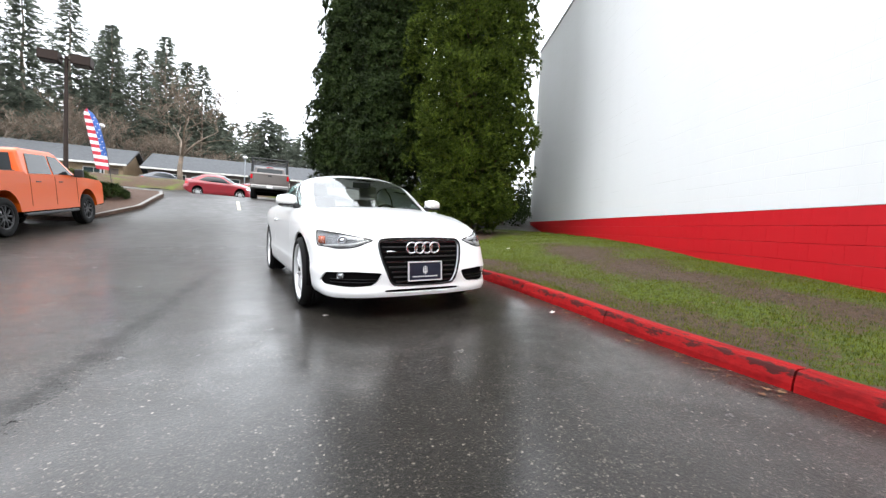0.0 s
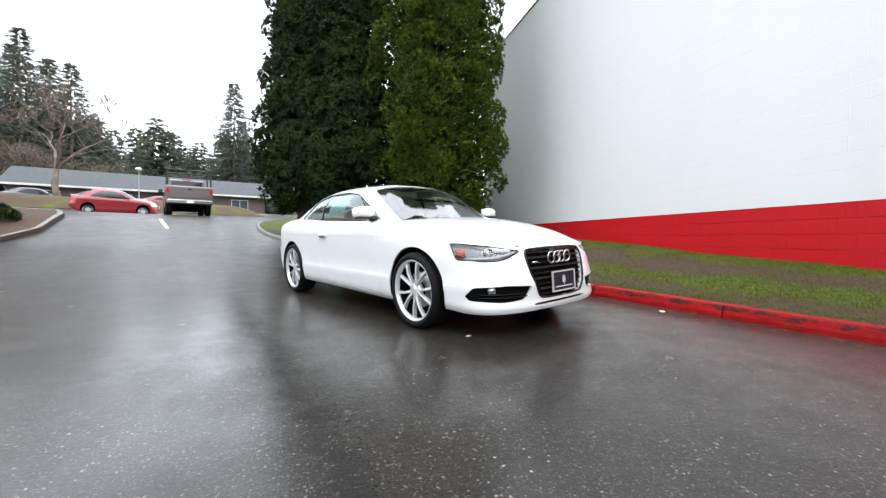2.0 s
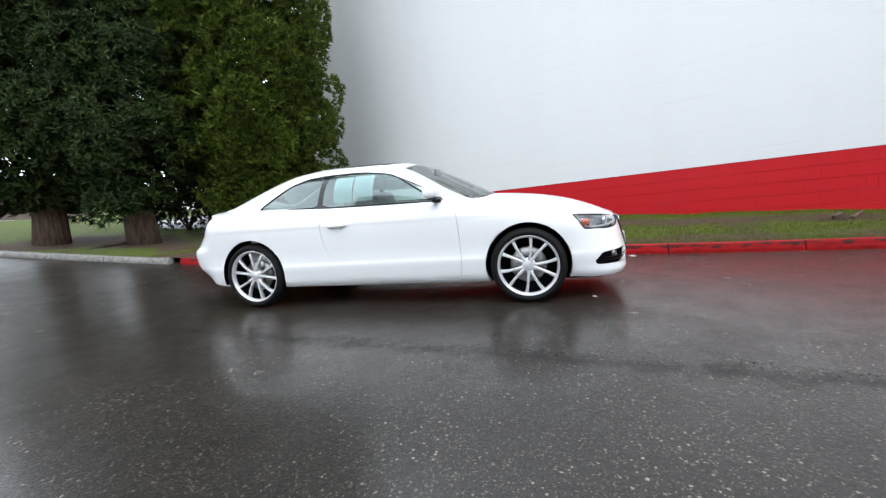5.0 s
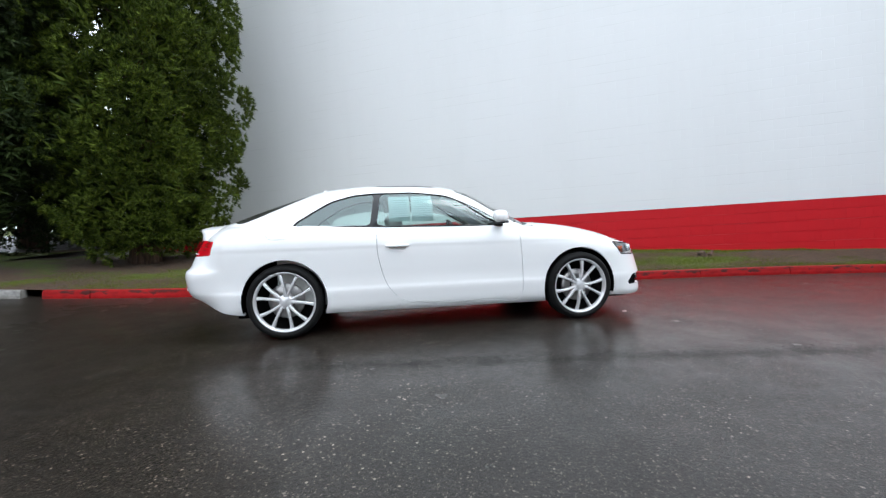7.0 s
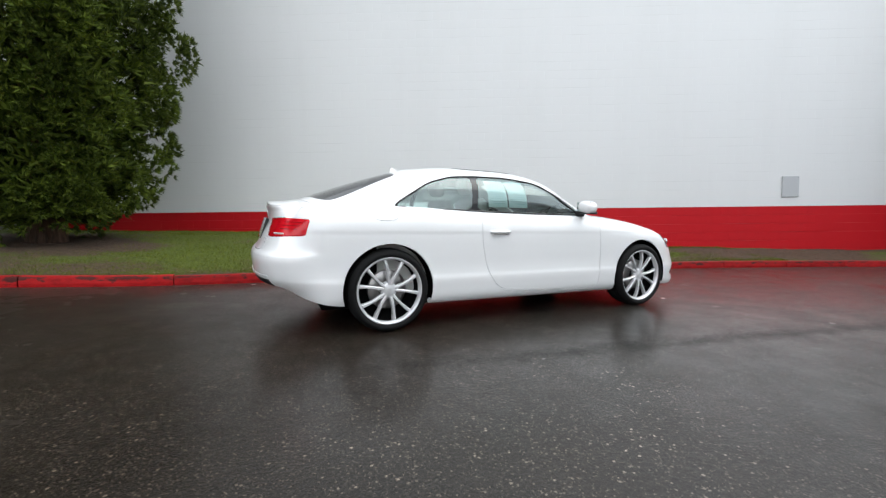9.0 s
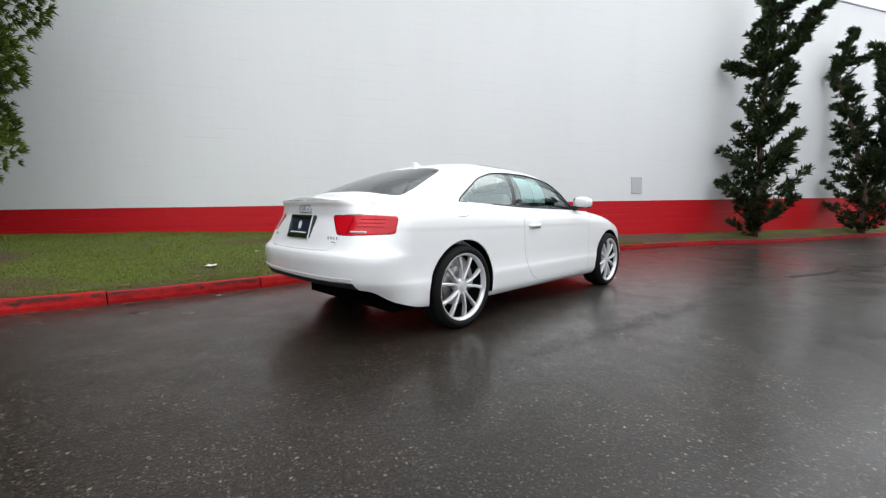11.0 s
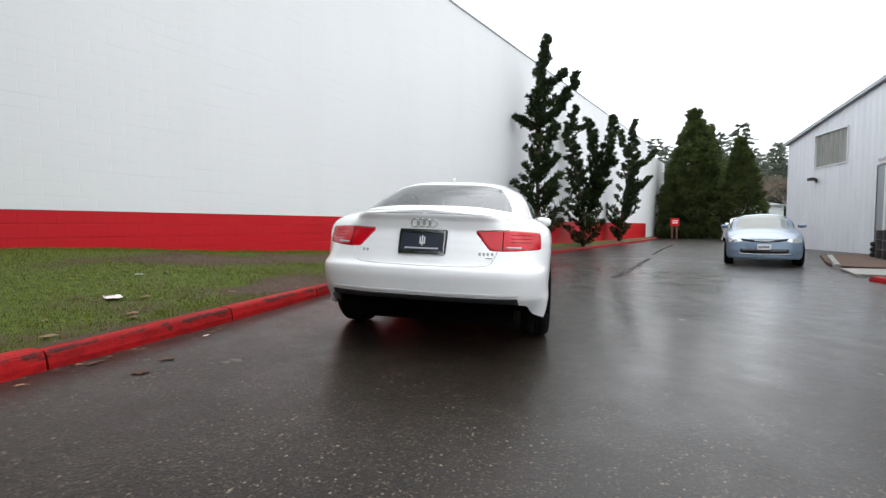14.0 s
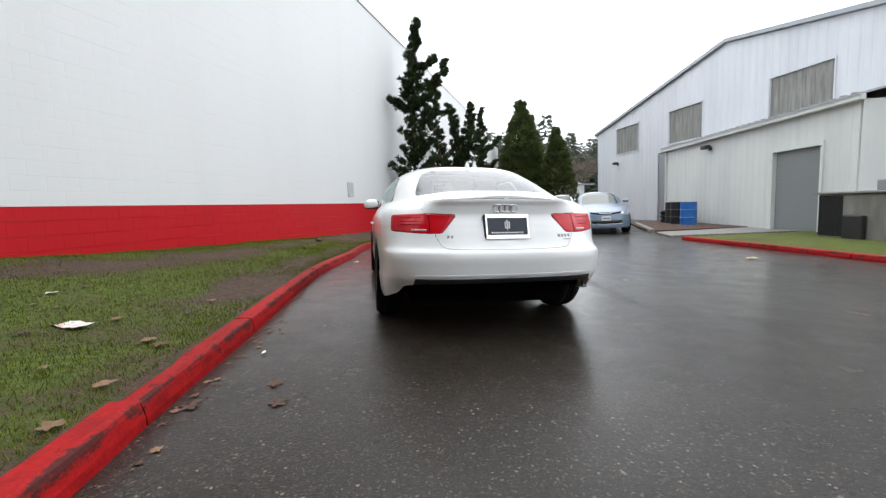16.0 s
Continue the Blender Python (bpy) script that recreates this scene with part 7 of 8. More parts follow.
def drum(x, y, mat, label, h=0.88):
    o = empty("drum", pose(x, y, ground_z(x, y) + 0.07), label, "barrel", "drums beside the annex")
    bm = bmesh.new()
    prof = [(0.0, 0.0), (0.28, 0.0), (0.29, 0.015), (0.283, 0.03)]
    for k in (0.33, 0.66):
        prof += [(0.283, h * k - 0.03), (0.298, h * k), (0.283, h * k + 0.03)]
    prof += [(0.283, h - 0.03), (0.29, h - 0.015), (0.288, h), (0.27, h), (0.265, h - 0.02), (0, h - 0.02)]
    lathe(bm, prof, 32)
    bmesh.ops.rotate(bm, verts=bm.verts[:], matrix=Matrix.Rotation(-math.pi / 2, 3, "Y"))
    part("shell", bm, mat, o, smooth=False)
    bm = bmesh.new()
    cyl(bm, 0.03, 0.03, 0.03, pose(0.14, 0.05, h), 12)
    part("bung", bm, MATT_BLACK, o)
    return o


drum(-11.15, -8.65, material("blue_drum_plastic", (0.02, 0.13, 0.42), 0.35), "blue plastic drum standing on bark soil")
drum(-11.3, -9.35, material("black_drum_plastic", (0.015, 0.015, 0.017), 0.4), "black plastic drum beside the blue one")
drum(-11.55, -9.95, MATT_BLACK, "second black drum against the annex")
bm = bmesh.new()
for i in range(3):
    ring(bm, 0.24, 0.085, pose(-11.9, -10.6, ground_z(-11.9, -10.6) + 0.16 + i * 0.17), 28, 10)
tyres = part("tyre_pile", bm, RUBBER, smooth=True)
tagged(tyres, "pile of three old black tyres by the annex", "tyre")
# planted beds in front of the annex, kerbed
def bed(name, ring_pts, z_add, mat, label, kerb_mat, kerb_name):
    bm = bmesh.new()
    c = np.mean(ring_pts, 0)
    v = [bm.verts.new((x, y, ground_z(x, y) + z_add)) for x, y in ring_pts]
    k = bm.verts.new((c[0], c[1], ground_z(*c) + z_add + 0.03))
    for i in range(len(v)):
        bm.faces.new((v[i], v[(i + 1) % len(v)], k))
    low = [bm.verts.new(p.co - Vector((0, 0, 0.14))) for p in v]
    for i in range(len(v)):
        j = (i + 1) % len(v)
        bm.faces.new((v[i], low[i], low[j], v[j]))
    bmesh.ops.recalc_face_normals(bm, faces=bm.faces[:])
    ob = tagged(part(name, bm, mat, kind="structure"), label, "ground")
    ob.data.attributes.new("bare_soil", "FLOAT", "POINT").data.foreach_set("value", [0.1] * len(ob.data.vertices))


bed("planting_bed", [(-8.55, -7.3), (-8.9, -7.0), (-9.6, -6.9), (-11.7, -6.6), (-12.9, -11.6), (-12.0, -12.6), (-11.0, -12.0), (-9.0, -8.4)], 0.08, SOIL, "bed of brown bark soil by the annex", GREY_KERB, "")
bed("door_apron", [(-7.7, -5.4), (-11.2, -4.6), (-11.8, -6.5), (-8.3, -6.8)], 0.06, GREY_KERB, "pale wet concrete apron in front of the roller door", None, "")
bed("far_lawn", [(-7.55, -4.75), (-11.0, -4.2), (-12.0, 6.0), (-7.2, 6.0), (-7.05, 0.0)], 0.075, GRASS, "thin strip of lawn behind the red kerb", None, "")
kerb_line("kerb_yard", lambda t: (float(np.interp(t, [0, 4.7, 12], [-7.42, -7.02, -6.8])), -4.65 + t), [0, 1.4, 2.8, 4.2, 5.6, 7.0, 8.4], lambda t: RED_KERB, -1, "red painted kerb across the drive", 0.1)
kerb_line("kerb_bed", lambda t: (-8.4 - 0.46 * t + 0.0 * t, -7.2 - 0.8 * t), [0, 1.3, 2.6, 3.9, 5.2], lambda t: GREY_KERB, -1, "grey concrete kerb round the bark bed", 0.12)
# air-conditioning cabinet
ac = empty("air_conditioner", pose(-10.22, -2.25, ground_z(-10.22, -2.25) + 0.06, 0, 0, -14), "grey metal air-conditioning cabinet beside the roller door", "air conditioner")
bm = bmesh.new()
box(bm, -0.6, 0.55, -0.75, 3.2, 0.0, 1.02, 0.02)
CASING = material("weathered_grey_casing", (0.24, 0.235, 0.215), 0.5, 0.3)
n = noise_of(CASING, 3.0, 5, stretch=(1, 1, 0.3))
join(CASING, ramp(CASING, n, "Fac", [(0.3, (0.17, 0.165, 0.15)), (0.7, (0.31, 0.30, 0.28))]), "Color", bsdf(CASING), "Base Color")
part("casing", bm, CASING, ac)
for i in range(14):
    bm = bmesh.new()
    box(bm, 0.55, 0.575, -0.7 + i * 0.045, -0.675 + i * 0.045, 0.05, 0.98)
    part("fin", bm, MATT_BLACK, ac)
bm = bmesh.new()
box(bm, 0.55, 0.66, 0.02, 0.5, 0.0, 0.55, 0.03, 2)
part("bin", bm, MATT_BLACK, ac)
bm = bmesh.new()
box(bm, -0.7, 0.62, -0.8, 3.3, 1.02, 1.07, 0.01)
part("lid", bm, CASING, ac)
mail = empty("utility_box", ac.matrix_world @ Matrix.Translation((0.2, 0.55, 1.07)), "small grey metal box on the cabinet", "box")
bm = bmesh.new()
box(bm, -0.12, 0.12, -0.15, 0.15, 0, 0.24, 0.03, 2)
part("case", bm, TRIM_GREY, mail)
# sign post past the drive
BROWN_POST = material("brown_post", (0.12, 0.05, 0.03), 0.7)
sg = empty("sign_post", pose(-12.4, -31.2, ground_z(-12.4, -31.2)), "small red sign on two brown posts past the drive", "sign")
for x in (-0.17, 0.17):
    bm = bmesh.new()
    box(bm, x - 0.05, x + 0.05, -0.05, 0.05, -0.1, 1.55, 0.01)
    part("post", bm, BROWN_POST, sg)
bm = bmesh.new()
box(bm, -0.33, 0.33, 0.05, 0.08, 1.15, 1.75, 0.01)
part("board", bm, RED_WALL, sg)
bm = bmesh.new()
for i in range(2):
    box(bm, -0.2, 0.2, 0.08, 0.085, 1.35 + i * 0.16, 1.43 + i * 0.16)
part("print", bm, WHITE_PLASTIC, sg)
# meter plate on the long wall
vt = empty("wall_plate", WALL_POSE @ Matrix.Translation((0, 0, 0)), "pale grey metal cover plate fixed to the white wall", "cover plate")
s_v = WALL_D.dot(Vector((1.385, -9.04, 0)))
bm = bmesh.new()
box(bm, -0.03, 0.002, s_v - 0.19, s_v + 0.19, 1.41, 1.89, 0.008, 2)
part("cover", bm, material("pale_grey_metal", (0.50, 0.51, 0.52), 0.55), vt)
bm = bmesh.new()
for k in range(4):
    cyl(bm, 0.008, 0.008, 0.006, pose(-0.031, s_v + (-0.16, 0.16)[k % 2], (1.45, 1.85)[k // 2], 0, 90), 8)
part("screws", bm, TRIM_GREY, vt)

# low shed far beyond the yard
hs = empty("far_shed", pose(-22, -52, -0.2, 0, 0, -20), "low white metal shed far beyond the yard", "building")
bm = bmesh.new()
side_prism(bm, [(-7, 0), (-7, 3.2), (0, 5.0), (7, 3.2), (7, 0)], -8, 8, 0)
bmesh.ops.rotate(bm, verts=bm.verts[:], matrix=Matrix.Rotation(math.pi / 2, 3, "Z"))
part("wall", bm, ANNEX_WALL, hs)
bm = bmesh.new()
box(bm, -8.2, 8.2, 6.9, 8.2, 3.1, 3.25)
part("eave", bm, TRIM_GREY, hs)

# ---- across the street: long low houses, a verge, lamp and banner ----
SHINGLE = material("grey_shingle", (0.07, 0.07, 0.075), 0.8)
n = noise_of(SHINGLE, 3, 5, stretch=(1, 1, 6))
join(SHINGLE, ramp(SHINGLE, n, "Fac", [(0.3, (0.05, 0.053, 0.058)), (0.7, (0.09, 0.094, 0.10))]), "Color", bsdf(SHINGLE), "Base Color")
TAN_SIDING = material("tan_timber_siding", (0.42, 0.28, 0.15), 0.7)
n = noise_of(TAN_SIDING, 4, 4, stretch=(6, 6, 0.5))
join(TAN_SIDING, ramp(TAN_SIDING, n, "Fac", [(0.3, (0.24, 0.16, 0.09)), (0.7, (0.38, 0.28, 0.17))]), "Color", bsdf(TAN_SIDING), "Base Color")
BRICK_SIDING = material("red_brown_siding", (0.13, 0.10, 0.085), 0.8)
CREAM = material("cream_trim", (0.62, 0.60, 0.55), 0.6)


def long_house(x, y, length, heading, label, wall_mat, gable_mat):
    """A low house with a shallow gabled roof: its long face looks to -y."""
    g = ground_z(x, y) + 0.1
    h = empty("long_house", pose(x, y, g, 0, 0, heading), label, "house", "long houses across the street")
    bm = bmesh.new()
    box(bm, -length / 2, length / 2, 0, 8, -0.6, 2.5)
    part("wall", bm, wall_mat, h)
    bm = bmesh.new()
    L = length / 2 + 0.5
    prof = [(-0.9, 2.35), (4, 4.4), (8.9, 2.35), (8.9, 2.5), (4, 4.6), (-0.9, 2.5)]
    side_prism(bm, prof, -L, L, 0)
    part("roof", bm, SHINGLE, h, "grey shingle roof")
    for s in (1, -1):
        bm = bmesh.new()
        v = [bm.verts.new(p) for p in ((s * (length / 2 + 0.02), 0, 2.4), (s * (length / 2 + 0.02), 8, 2.4), (s * (length / 2 + 0.02), 4, 4.38))]
        w = [bm.verts.new(p.co + Vector((-s * 0.1, 0, 0))) for p in v]
        bm.faces.new(v)
        bm.faces.new(w[::-1])
        part("gable", bm, gable_mat, h)
    bm = bmesh.new()
    box(bm, -L, L, -0.95, -0.88, 2.33, 2.52)
    part("fascia", bm, CREAM, h)
    k = int(length // 4.5)
    for i in range(k):
        cx = -length / 2 + (i + 0.5) * length / k
        win = new("window")
        win.parent = h
        bm = bmesh.new()
        box(bm, cx - 0.9, cx + 0.9, -0.05, 0.02, 0.85, 2.05)
        part("frame", bm, CREAM, win)
        for s in (-1, 1):
            bm = bmesh.new()
            box(bm, cx + s * 0.43 - 0.4, cx + s * 0.43 + 0.4, -0.07, -0.04, 0.93, 1.97)
            part("pane", bm, PALE_GLASS, win)
        bm = bmesh.new()
        box(bm, cx + 1.25, cx + 2.1, -0.05, 0.02, -0.1, 2.05)
        part("door", bm, BRICK_SIDING, h)
    return h


long_house(-21, 50.5, 20, -4, "long low house with a grey roof and tan gable", TAN_SIDING, TAN_SIDING)
long_house(2, 49, 22, -6, "long low house under a grey shingle roof", BRICK_SIDING, TAN_SIDING)
long_house(23.5, 42, 17, -14, "low house with white-framed windows and a brown wall", BRICK_SIDING, TAN_SIDING)
# grassy bank between lot and street
bank_v, bank_f = [], []
bx = np.linspace(-26, 8.2, 60)
for j, t in enumerate(np.linspace(0, 1, 12)):
    for x in bx:
        y = 32.6 + t * 6.0 - 0.04 * (x + 3) * (x > -3)
        end = min(1, (8.2 - x) / 2.0, (x + 26) / 1.0)
        bank_v.append((x, y, ground_z(x, y) + 0.02 + max(end, 0) ** 0.5 * (0.62 * math.sin(math.pi * min(t * 1.1, 1)) ** 0.8 + 0.12 * noise.noise((x * 0.9, y * 0.9, 2)))))
for j in range(11):
    for i in range(59):
        a = j * 60 + i
        bank_f.append((a, a + 1, a + 61, a + 60))
bank_mesh = arrays("grass_bank", np.array(bank_v), np.array(bank_f), GRASS, True)
bank_mesh.attributes.new("bare_soil", "FLOAT", "POINT").data.foreach_set("value", [0.36] * len(bank_v))
tagged(new("grass_bank", bank_mesh), "low rough grassy bank across the street", "grass", kind="structure")
# painted bay line
bm = bmesh.new()
v = [bm.verts.new((x, y, ground_z(x, y) + 0.006)) for x, y in ((-1.05, 13.2), (-0.93, 13.2), (-0.93, 15.2), (-1.05, 15.2))]
bm.faces.new(v)
tagged(part("bay_line", bm, material("yellow_road_paint", (0.55, 0.5, 0.33), 0.5), kind="structure"), "short faded yellow painted line", "marking")
# planter by the orange truck
def planter_path(t):
    return (float(np.interp(t, [0, 3, 5, 6, 7.5], [-5.6, -4.2, -3.75, -3.9, -5.4])), float(np.interp(t, [0, 3, 5, 6, 7.5], [11.4, 13.2, 15.2, 16.3, 17.2])))


kerb_line("kerb_planter", planter_path, [0, 1.25, 2.5, 3.75, 5, 6.2, 7.5], lambda t: GREY_KERB, -1, "grey concrete kerb round a planter", 0.14)
pts = [planter_path(t) for t in np.linspace(0, 7.5, 16)] + [(-9, 17.5), (-9, 12.5)]
bed("planter_soil", pts, 0.12, SOIL, "planter of brown bark soil", None, "")
kerb_line("kerb_island", lambda t: (-5.2 - 1.4 * t, 4.55 + 0.55 * t), [0, 0.8, 1.6, 2.4], lambda t: RED_KERB if t < 1 else GREY_KERB, -1, "short worn red and grey kerb end", 0.13)
BUSH = tuft(18, 0.12, 0.013, 1.2, 31, True)


def bush(x, y, z, r, h, mat, label):
    prof = ((0.05, h), [0, h * 0.4, h * 0.8, h + 0.05], [r * 0.8, r, r * 0.7, 0.1])
    cr = lobed_crown(prof, 34, 26, r * 0.38, BUSH, mat, 150, reach=0.35 * r)
    bm = bmesh.new()
    for k in range(7):
        a = k * 0.9
        tube(bm, [(0, 0, -0.1), (0.3 * r * math.cos(a), 0.3 * r * math.sin(a), h * 0.45), (0.7 * r * math.cos(a), 0.7 * r * math.sin(a), h * 0.8)], [0.03, 0.02, 0.008], 6)
    o = new("bush")
    o.matrix_world = pose(x, y, z)
    new("crown", cr).parent = o
    part("stems", bm, BARK, o)
    return tagged(o, label, "bush")


bush(-5.3, 14.0, ground_z(-5.3, 14) + 0.12, 0.52, 0.45, CYPRESS_DARK, "low dark green shrub in the planter")
bush(-6.6, 15.6, ground_z(-6.6, 15.6) + 0.12, 0.5, 0.55, HEDGE, "rounded dark shrub in the planter")
bush(-7.3, 14.2, ground_z(-7.3, 14.2) + 0.12, 0.35, 0.32, HEDGE, "small brownish shrub in the planter")
bush(8.7, 8.6, lawn_z(8.7, 8.6), 1.1, 1.35, CYPRESS_DARK, "dark hedge shrub at the end of the white wall")
bush(9.7, 9.8, lawn_z(9.7, 9.8), 1.3, 1.75, CYPRESS_DARK, "dark leafy shrub behind the wall's end")
bush(11.8, 10.6, lawn_z(11.8, 10.6), 1.2, 1.6, CYPRESS_DARK, "leafy green shrub past the wall's end")
bush(6.2, 9.4, lawn_z(6.2, 9.4), 1.2, 1.3, CYPRESS_DARK, "dark hedge shrub under the cypress")
# feather banner
fl = empty("feather_banner", pose(-6.1, 17.4, ground_z(-6.1, 17.4) + 0.1, 0, -7, 0) @ Matrix.Scale(0.74, 4), "tall feather banner with stars and red and white stripes", "banner")
bm = bmesh.new()
tube(bm, [(0.32, 0, 0), (0.30, 0, 2.0), (0.16, 0, 3.6), (-0.1, 0, 4.35), (-0.3, 0, 4.45)], [0.02, 0.016, 0.012, 0.009, 0.006], 8)
part("pole", bm, MATT_BLACK, fl)
edge_x = curve([1.0, 2.0, 3.6, 4.2, 4.45], [0.30, 0.28, 0.13, -0.08, -0.3])
left_x = curve([1.0, 2.0, 3.4, 4.1, 4.45], [-0.32, -0.36, -0.48, -0.52, -0.34])
FLAG = [material("banner_red", (0.5, 0.03, 0.05), 0.7), material("banner_white", (0.75, 0.75, 0.76), 0.7), material("banner_blue", (0.05, 0.13, 0.42), 0.7)]
for i in range(17):
    z0, z1 = 1.0 + i * 0.203, 1.0 + (i + 1) * 0.203
    bm = bmesh.new()
    rows = []
    for z in np.linspace(z0, z1, 4):
        l, r = float(left_x(z)), float(edge_x(z))
        rows.append([bm.verts.new((l + (r - l) * u, 0.05 * math.sin(u * 5 + z * 2), z + 0.10 * (0.5 - u))) for u in np.linspace(0, 1, 8)])
    for a, b in zip(rows, rows[1:]):
        for j in range(7):
            bm.faces.new((a[j], a[j + 1], b[j + 1], b[j])).material_index = 1 if j >= 4 and i > 3 else 0
    part("stripe", bm, [FLAG[i % 2], FLAG[2]], fl)
for i in range(14):
    z = 1.9 + i * 0.17
    r = float(edge_x(z)) - 0.08 - 0.12 * (i % 2)
    bm = bmesh.new()
    star = [(0.045 * (1 if k % 2 else 0.45) * math.cos(k * math.pi / 5), 0.045 * (1 if k % 2 else 0.45) * math.sin(k * math.pi / 5)) for k in range(10)]
    prism(bm, star, 0.01, pose(r, -0.06, z, 90))
    part("star", bm, FLAG[1], fl)
# twin floodlight mast
lm = empty("floodlight_mast", pose(-9.1, 24.0, ground_z(-9.1, 24)), "dark brown mast with two box floodlights", "street lamp")
BROWN_METAL = material("dark_brown_metal", (0.03, 0.02, 0.016), 0.7, Specular_IOR_Level=0.2)
bm = bmesh.new()
tube(bm, [(0, 0, -0.2), (0, 0, 6.9)], [0.12, 0.08], 12)
part("pole", bm, BROWN_METAL, lm)
bm = bmesh.new()
tube(bm, [(-0.7, 0, 6.75), (0.7, 0, 6.75)], 0.05, 8)
part("arm", bm, BROWN_METAL, lm)
for s in (-1, 1):
    bm = bmesh.new()
    box(bm, s * 0.66 - 0.42, s * 0.66 + 0.42, -0.4, 0.4, 6.5, 7.0, 0.03)
    hd = part("lamp_head", bm, BROWN_METAL, lm)
    bm = bmesh.new()
    box(bm, s * 0.66 - 0.34, s * 0.66 + 0.34, -0.32, 0.32, 6.485, 6.498)
    part("lens", bm, TRUCK_GLASS, hd)
for x, y, h in ((-10.5, 38, 4.6), (0.5, 46, 4.4)):
    o = empty("street_lamp", pose(x, y, ground_z(x, y)), "slim street lamp with a white head", "street lamp", "street lamps")
    bm = bmesh.new()
    tube(bm, [(0, 0, -0.2), (0, 0, h)], [0.07, 0.05], 8)
    part("pole", bm, TRIM_GREY, o)
    bm = bmesh.new()
    bmesh.ops.create_uvsphere(bm, u_segments=12, v_segments=8, radius=0.28, matrix=pose(0, 0, h) @ Matrix.Diagonal((1, 1, 0.6, 1)))
    part("lamp_head", bm, WHITE_PLASTIC, o, smooth=True)

# ---- worn seams, litter, leaves, grass ----
def seam(name, path, width, count, label, size=(0.006, 0.022)):
    """A worn seam: many small broken lumps of asphalt strewn along plan points."""
    q = random.Random(len(name))
    bm = bmesh.new()
    px, py = [p[0] for p in path], [p[1] for p in path]
    d = np.concatenate([[0], np.cumsum(np.hypot(np.diff(px), np.diff(py)))])
    for i in range(count):
        t = q.uniform(0, d[-1])
        x = float(np.interp(t, d, px)) + q.gauss(0, width) + 0.06 * noise.noise((t * 2, 0, 3))
        y = float(np.interp(t, d, py)) + q.gauss(0, 0.03)
        r = q.uniform(*size)
        k = 6
        c = bm.verts.new((x, y, ground_z(x, y) + r * 0.12 + 0.002))
        e = []
        for j in range(k):
            a = j * math.tau / k + q.uniform(-0.3, 0.3)
            u, v = x + r * q.uniform(0.6, 1.2) * math.cos(a), y + 1.8 * r * q.uniform(0.6, 1.2) * math.sin(a)
            e.append(bm.verts.new((u, v, ground_z(u, v) + 0.001)))
        for j in range(k):
            bm.faces.new((c, e[j], e[(j + 1) % k]))
    return tagged(part(name, bm, TAR, kind="stuff"), label, "asphalt crack")


seam("crack_near", [(-1.62, 1.7), (-1.72, 0.9), (-1.85, -0.2), (-1.98, -1.1), (-2.1, -2.0), (-2.25, -2.9), (-2.4, -3.6)], 0.035, 420, "ragged dark seam of broken asphalt", (0.002, 0.006))
seam("crack_far", [(-2.5, -3.9), (-3.3, -6.0), (-4.3, -8.7), (-4.9, -10.3)], 0.04, 1200, "dark tarred crack along the drive")
seam("crack_end", [(-5.6, -12.4), (-7.4, -17.2), (-9.4, -22.0)], 0.04, 1500, "dark tarred crack towards the end of the drive")


def leaf_shape(r, seed):
    """A five-lobed leaf with a stalk."""
    q = random.Random(seed)
    pts = []
    for k in range(20):
        a = k * math.tau / 20
        rr = r * (0.58 + 0.42 * abs(math.cos(2.5 * a)) ** 1.3) * q.uniform(0.8, 1.12) * (1.25 if k == 0 else 0.85 if 7 < k < 13 else 1.0)
        pts.append((rr * math.cos(a), rr * math.sin(a)))
    return pts


def leaves(name, spots, label):
    """Fallen leaves, curled, lying where spots gives (x, y, z, size)."""
    bm = bmesh.new()
    for i, (x, y, z, r) in enumerate(spots):
        a = i * 2.1
        c = bm.verts.new((x, y, z + 0.008))
        ring_ = []
        for k, (u, v) in enumerate(leaf_shape(r, i)):
            ca, sa = math.cos(a), math.sin(a)
            ring_.append(bm.verts.new((x + u * ca - v * sa, y + u * sa + v * ca, z + 0.004 + 0.13 * r * abs(math.sin(k * 0.63 + i)))))
        for k in range(20):
            bm.faces.new((c, ring_[k], ring_[(k + 1) % 20]))
    return tagged(part(name, bm, DEAD_LEAF, kind="stuff"), label, "leaves")


q = random.Random(5)
spots = []
for i in range(300):
    y = q.uniform(-7, 5) if i % 3 else q.uniform(-4.5, -1.8)
    x = float(kerb_x(y)) - abs(q.gauss(0, 0.10)) - 0.02
    spots.append((x, y, ground_z(x, y), 0.007 + 0.02 * q.random() ** 2))
for x, y in ((1.45, 2.86), (1.39, 3.11), (1.77, 3.07), (0.62, -1.0), (-3.4, 2.2)):
    spots.append((x, y, ground_z(x, y), 0.05))
leaves("kerb_leaves", spots, "wet brown leaves lying along the kerb")
spots = []
for i in range(260):
    y = q.uniform(-9, 5)
    x = float(kerb_x(y)) + 0.25 + q.random() ** 1.2 * (wall_x(y) - float(kerb_x(y)) - 0.4)
    spots.append((x, y, verge_z(x, y) + 0.01, 0.012 + 0.03 * q.random() ** 2))
for x, y in ((3.4, 0.94), (2.97, 2.24), (2.68, 1.87), (2.25, 2.37), (2.15, 2.46), (2.12, 3.05), (2.06, 3.44), (2.29, 1.69)):
    spots.append((x, y, verge_z(x, y) + 0.014, 0.05))
leaves("verge_leaves", spots, "scattered brown leaves on the verge")


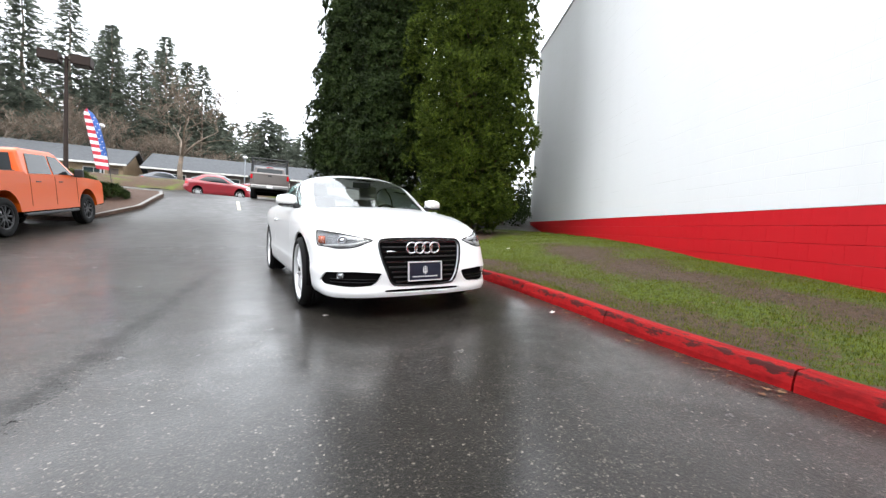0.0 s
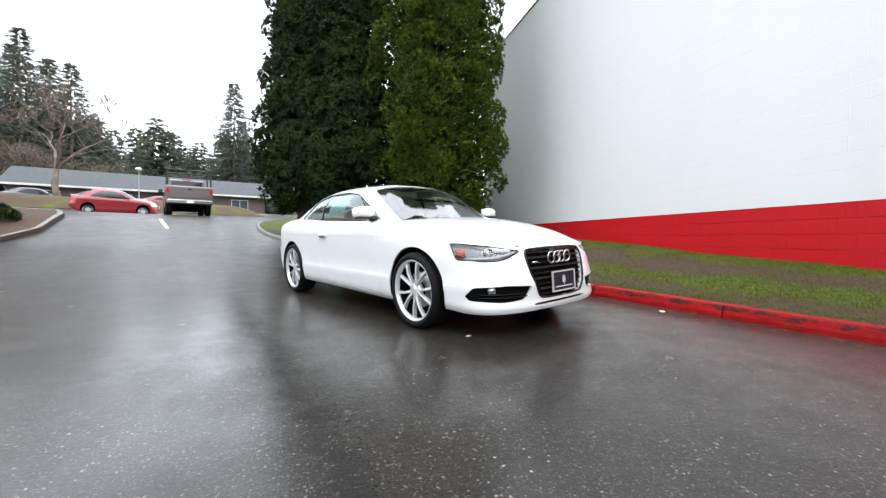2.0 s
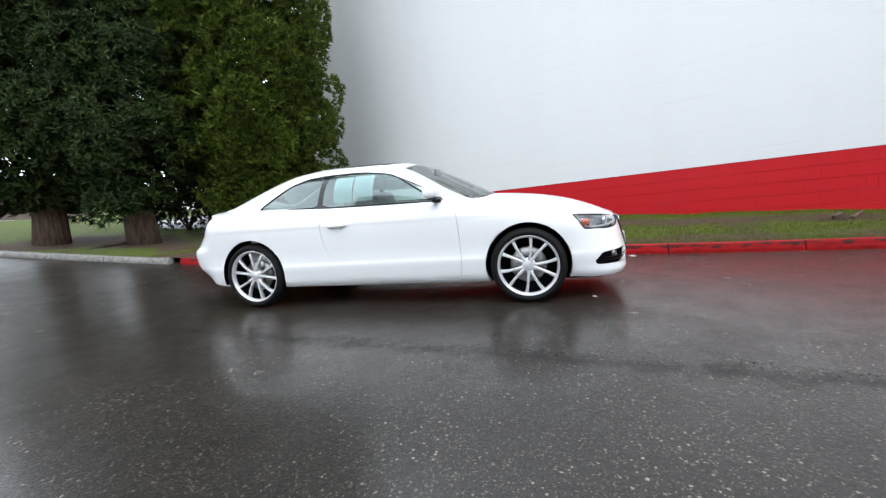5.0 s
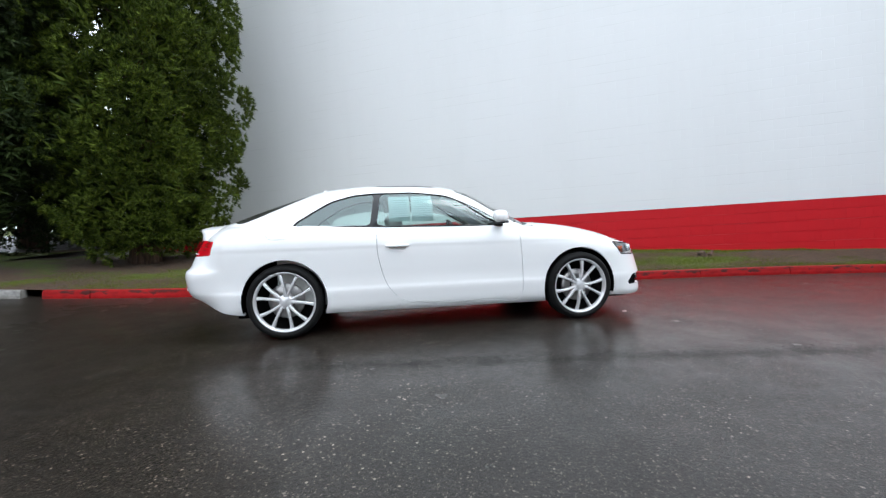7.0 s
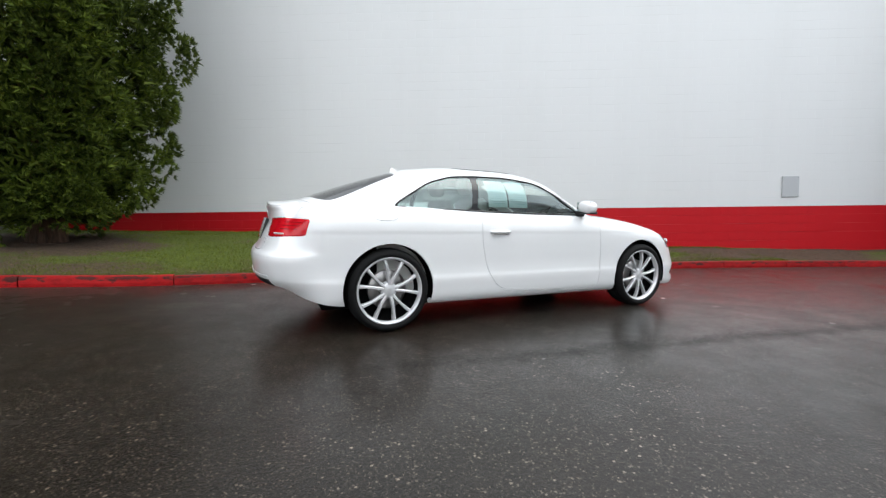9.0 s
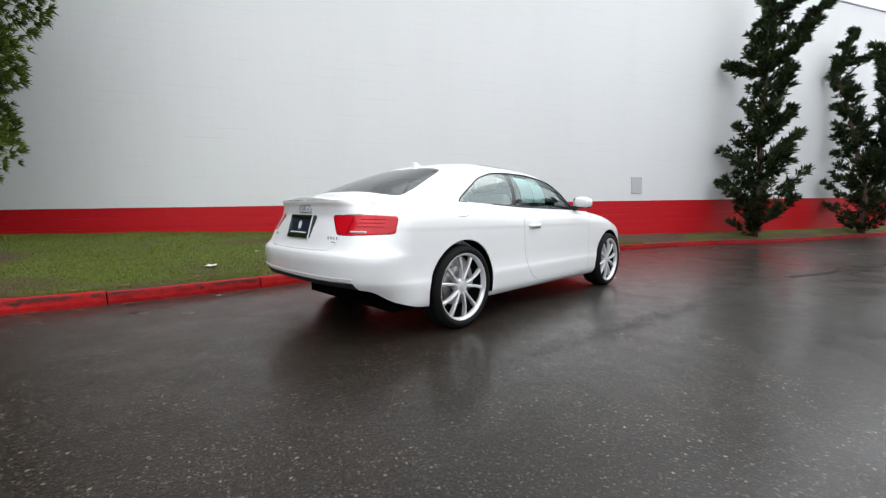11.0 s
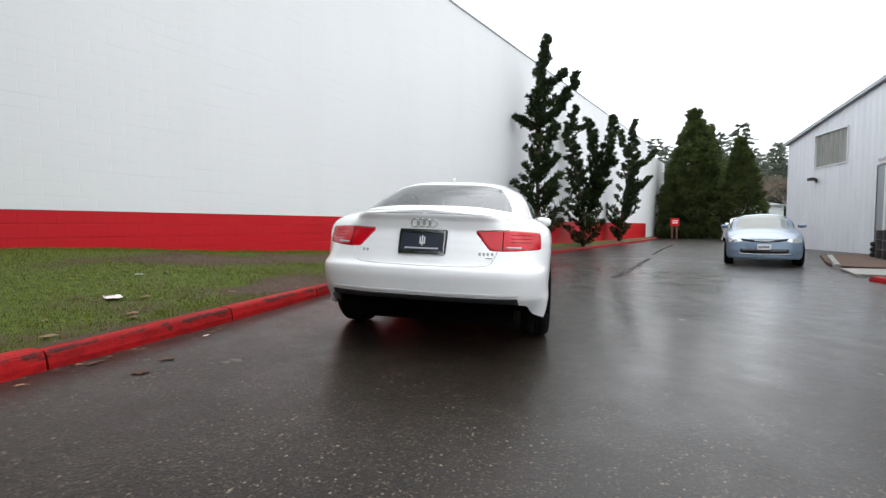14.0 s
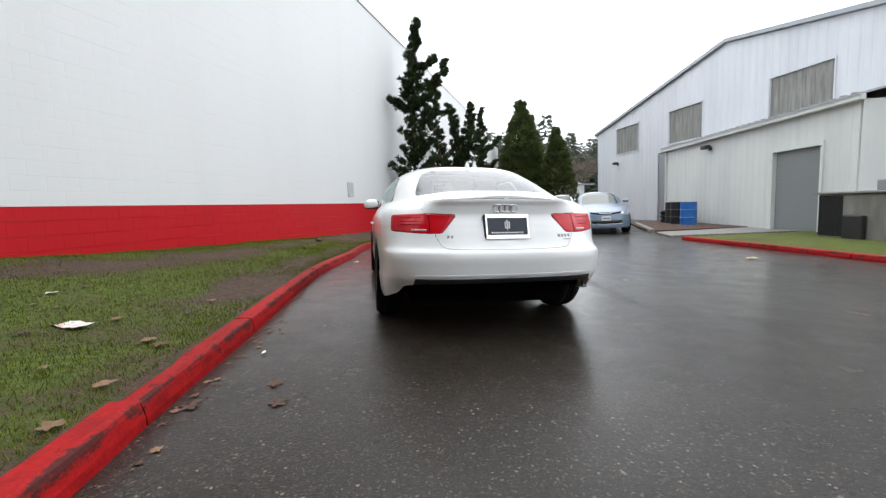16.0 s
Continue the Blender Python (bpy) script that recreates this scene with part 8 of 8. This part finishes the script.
def scrap(name, x, y, z, w, h, mat, label, spin=0.0):
    bm = bmesh.new()
    n = 5
    g = [[bm.verts.new((w * (i / n - 0.5), h * (j / n - 0.5), 0.012 + 0.25 * w * abs(noise.noise((i * 0.7 + x, j * 0.7 + y, 4))))) for i in range(n + 1)] for j in range(n + 1)]
    for j in range(n):
        for i in range(n):
            bm.faces.new((g[j][i], g[j][i + 1], g[j + 1][i + 1], g[j + 1][i]))
    ob = part(name, bm, mat)
    ob.matrix_world = pose(x, y, z, 0, 0, spin)
    return tagged(ob, label, "litter")


PAPER = material("wet_paper", (0.72, 0.69, 0.66), 0.6)
nn = noise_of(PAPER, 18, 3)
join(PAPER, ramp(PAPER, nn, "Fac", [(0.45, (0.74, 0.71, 0.68)), (0.7, (0.62, 0.32, 0.25))]), "Color", bsdf(PAPER), "Base Color")
scrap("paper_cup", 2.85, 2.04, verge_z(2.85, 2.04), 0.12, 0.26, PAPER, "crushed white and red paper cup on the grass", 60)
scrap("paper_scrap", -0.785, -1.92, ground_z(-0.785, -1.92), 0.05, 0.03, PAPER, "tiny white scrap on wet asphalt", 15)
scrap("paper_scrap", 1.15, -2.6, ground_z(1.15, -2.6), 0.09, 0.04, PAPER, "small white scrap by the kerb", 30)
scrap("paper_scrap", 1.62, 2.35, ground_z(1.62, 2.35), 0.05, 0.02, PAPER, "torn white scrap at the foot of the kerb", 80)
scrap("paper_scrap", -5.8, -1.1, ground_z(-5.8, -1.1), 0.22, 0.07, material("yellow_wet_paper", (0.6, 0.5, 0.2), 0.6), "yellowish scrap lying on the wet drive", 10)
scrap("paper_scrap", 3.5, 1.2, verge_z(3.5, 1.2), 0.08, 0.04, PAPER, "small pale scrap on the grass", 20)
bm = bmesh.new()
tube(bm, [(2.1, -5.35, verge_z(2.1, -5.35) - 0.04), (2.08, -5.3, verge_z(2.1, -5.35) + 0.07)], [0.09, 0.06], 9)
tube(bm, [(2.05, -5.45, verge_z(2.05, -5.45)), (2.2, -5.65, verge_z(2.2, -5.65) + 0.05)], [0.04, 0.02], 7)
tagged(part("stump", bm, BARK), "small rotten stump in the verge", "stump")
# grass blades
def turf(name, count, spot, label, height=0.02):
    r = np.random.default_rng(17)
    vs = np.zeros((count, 3, 3))
    k = 0
    while k < count:
        x, y, z, ok = spot(r)
        if not ok:
            continue
        a = r.random() * math.tau
        h = height * (0.5 + r.random())
        w = 0.0032
        ca, sa = math.cos(a), math.sin(a)
        lean = r.normal(size=2) * h * 0.5
        vs[k] = [(x - w * ca, y - w * sa, z - 0.01), (x + w * ca, y + w * sa, z - 0.01), (x + lean[0], y + lean[1], z + h)]
        k += 1
    me = arrays(name, vs.reshape(-1, 3), np.arange(count * 3).reshape(-1, 3), BLADE)
    return tagged(new(name, me), label, "grass", kind="stuff")


def verge_spot(r):
    y = -7.5 + 13.5 * r.random()
    xk = float(kerb_x(y)) + 0.16
    t = r.random() ** 1.5
    x = xk + (wall_x(y) - xk - 0.05) * t
    ok = bare_soil(x, y) + 0.5 * r.random() < 0.55
    return x, y, verge_z(x, y), ok


turf("verge_grass", 105000, verge_spot, "short wet grass blades on the verge")
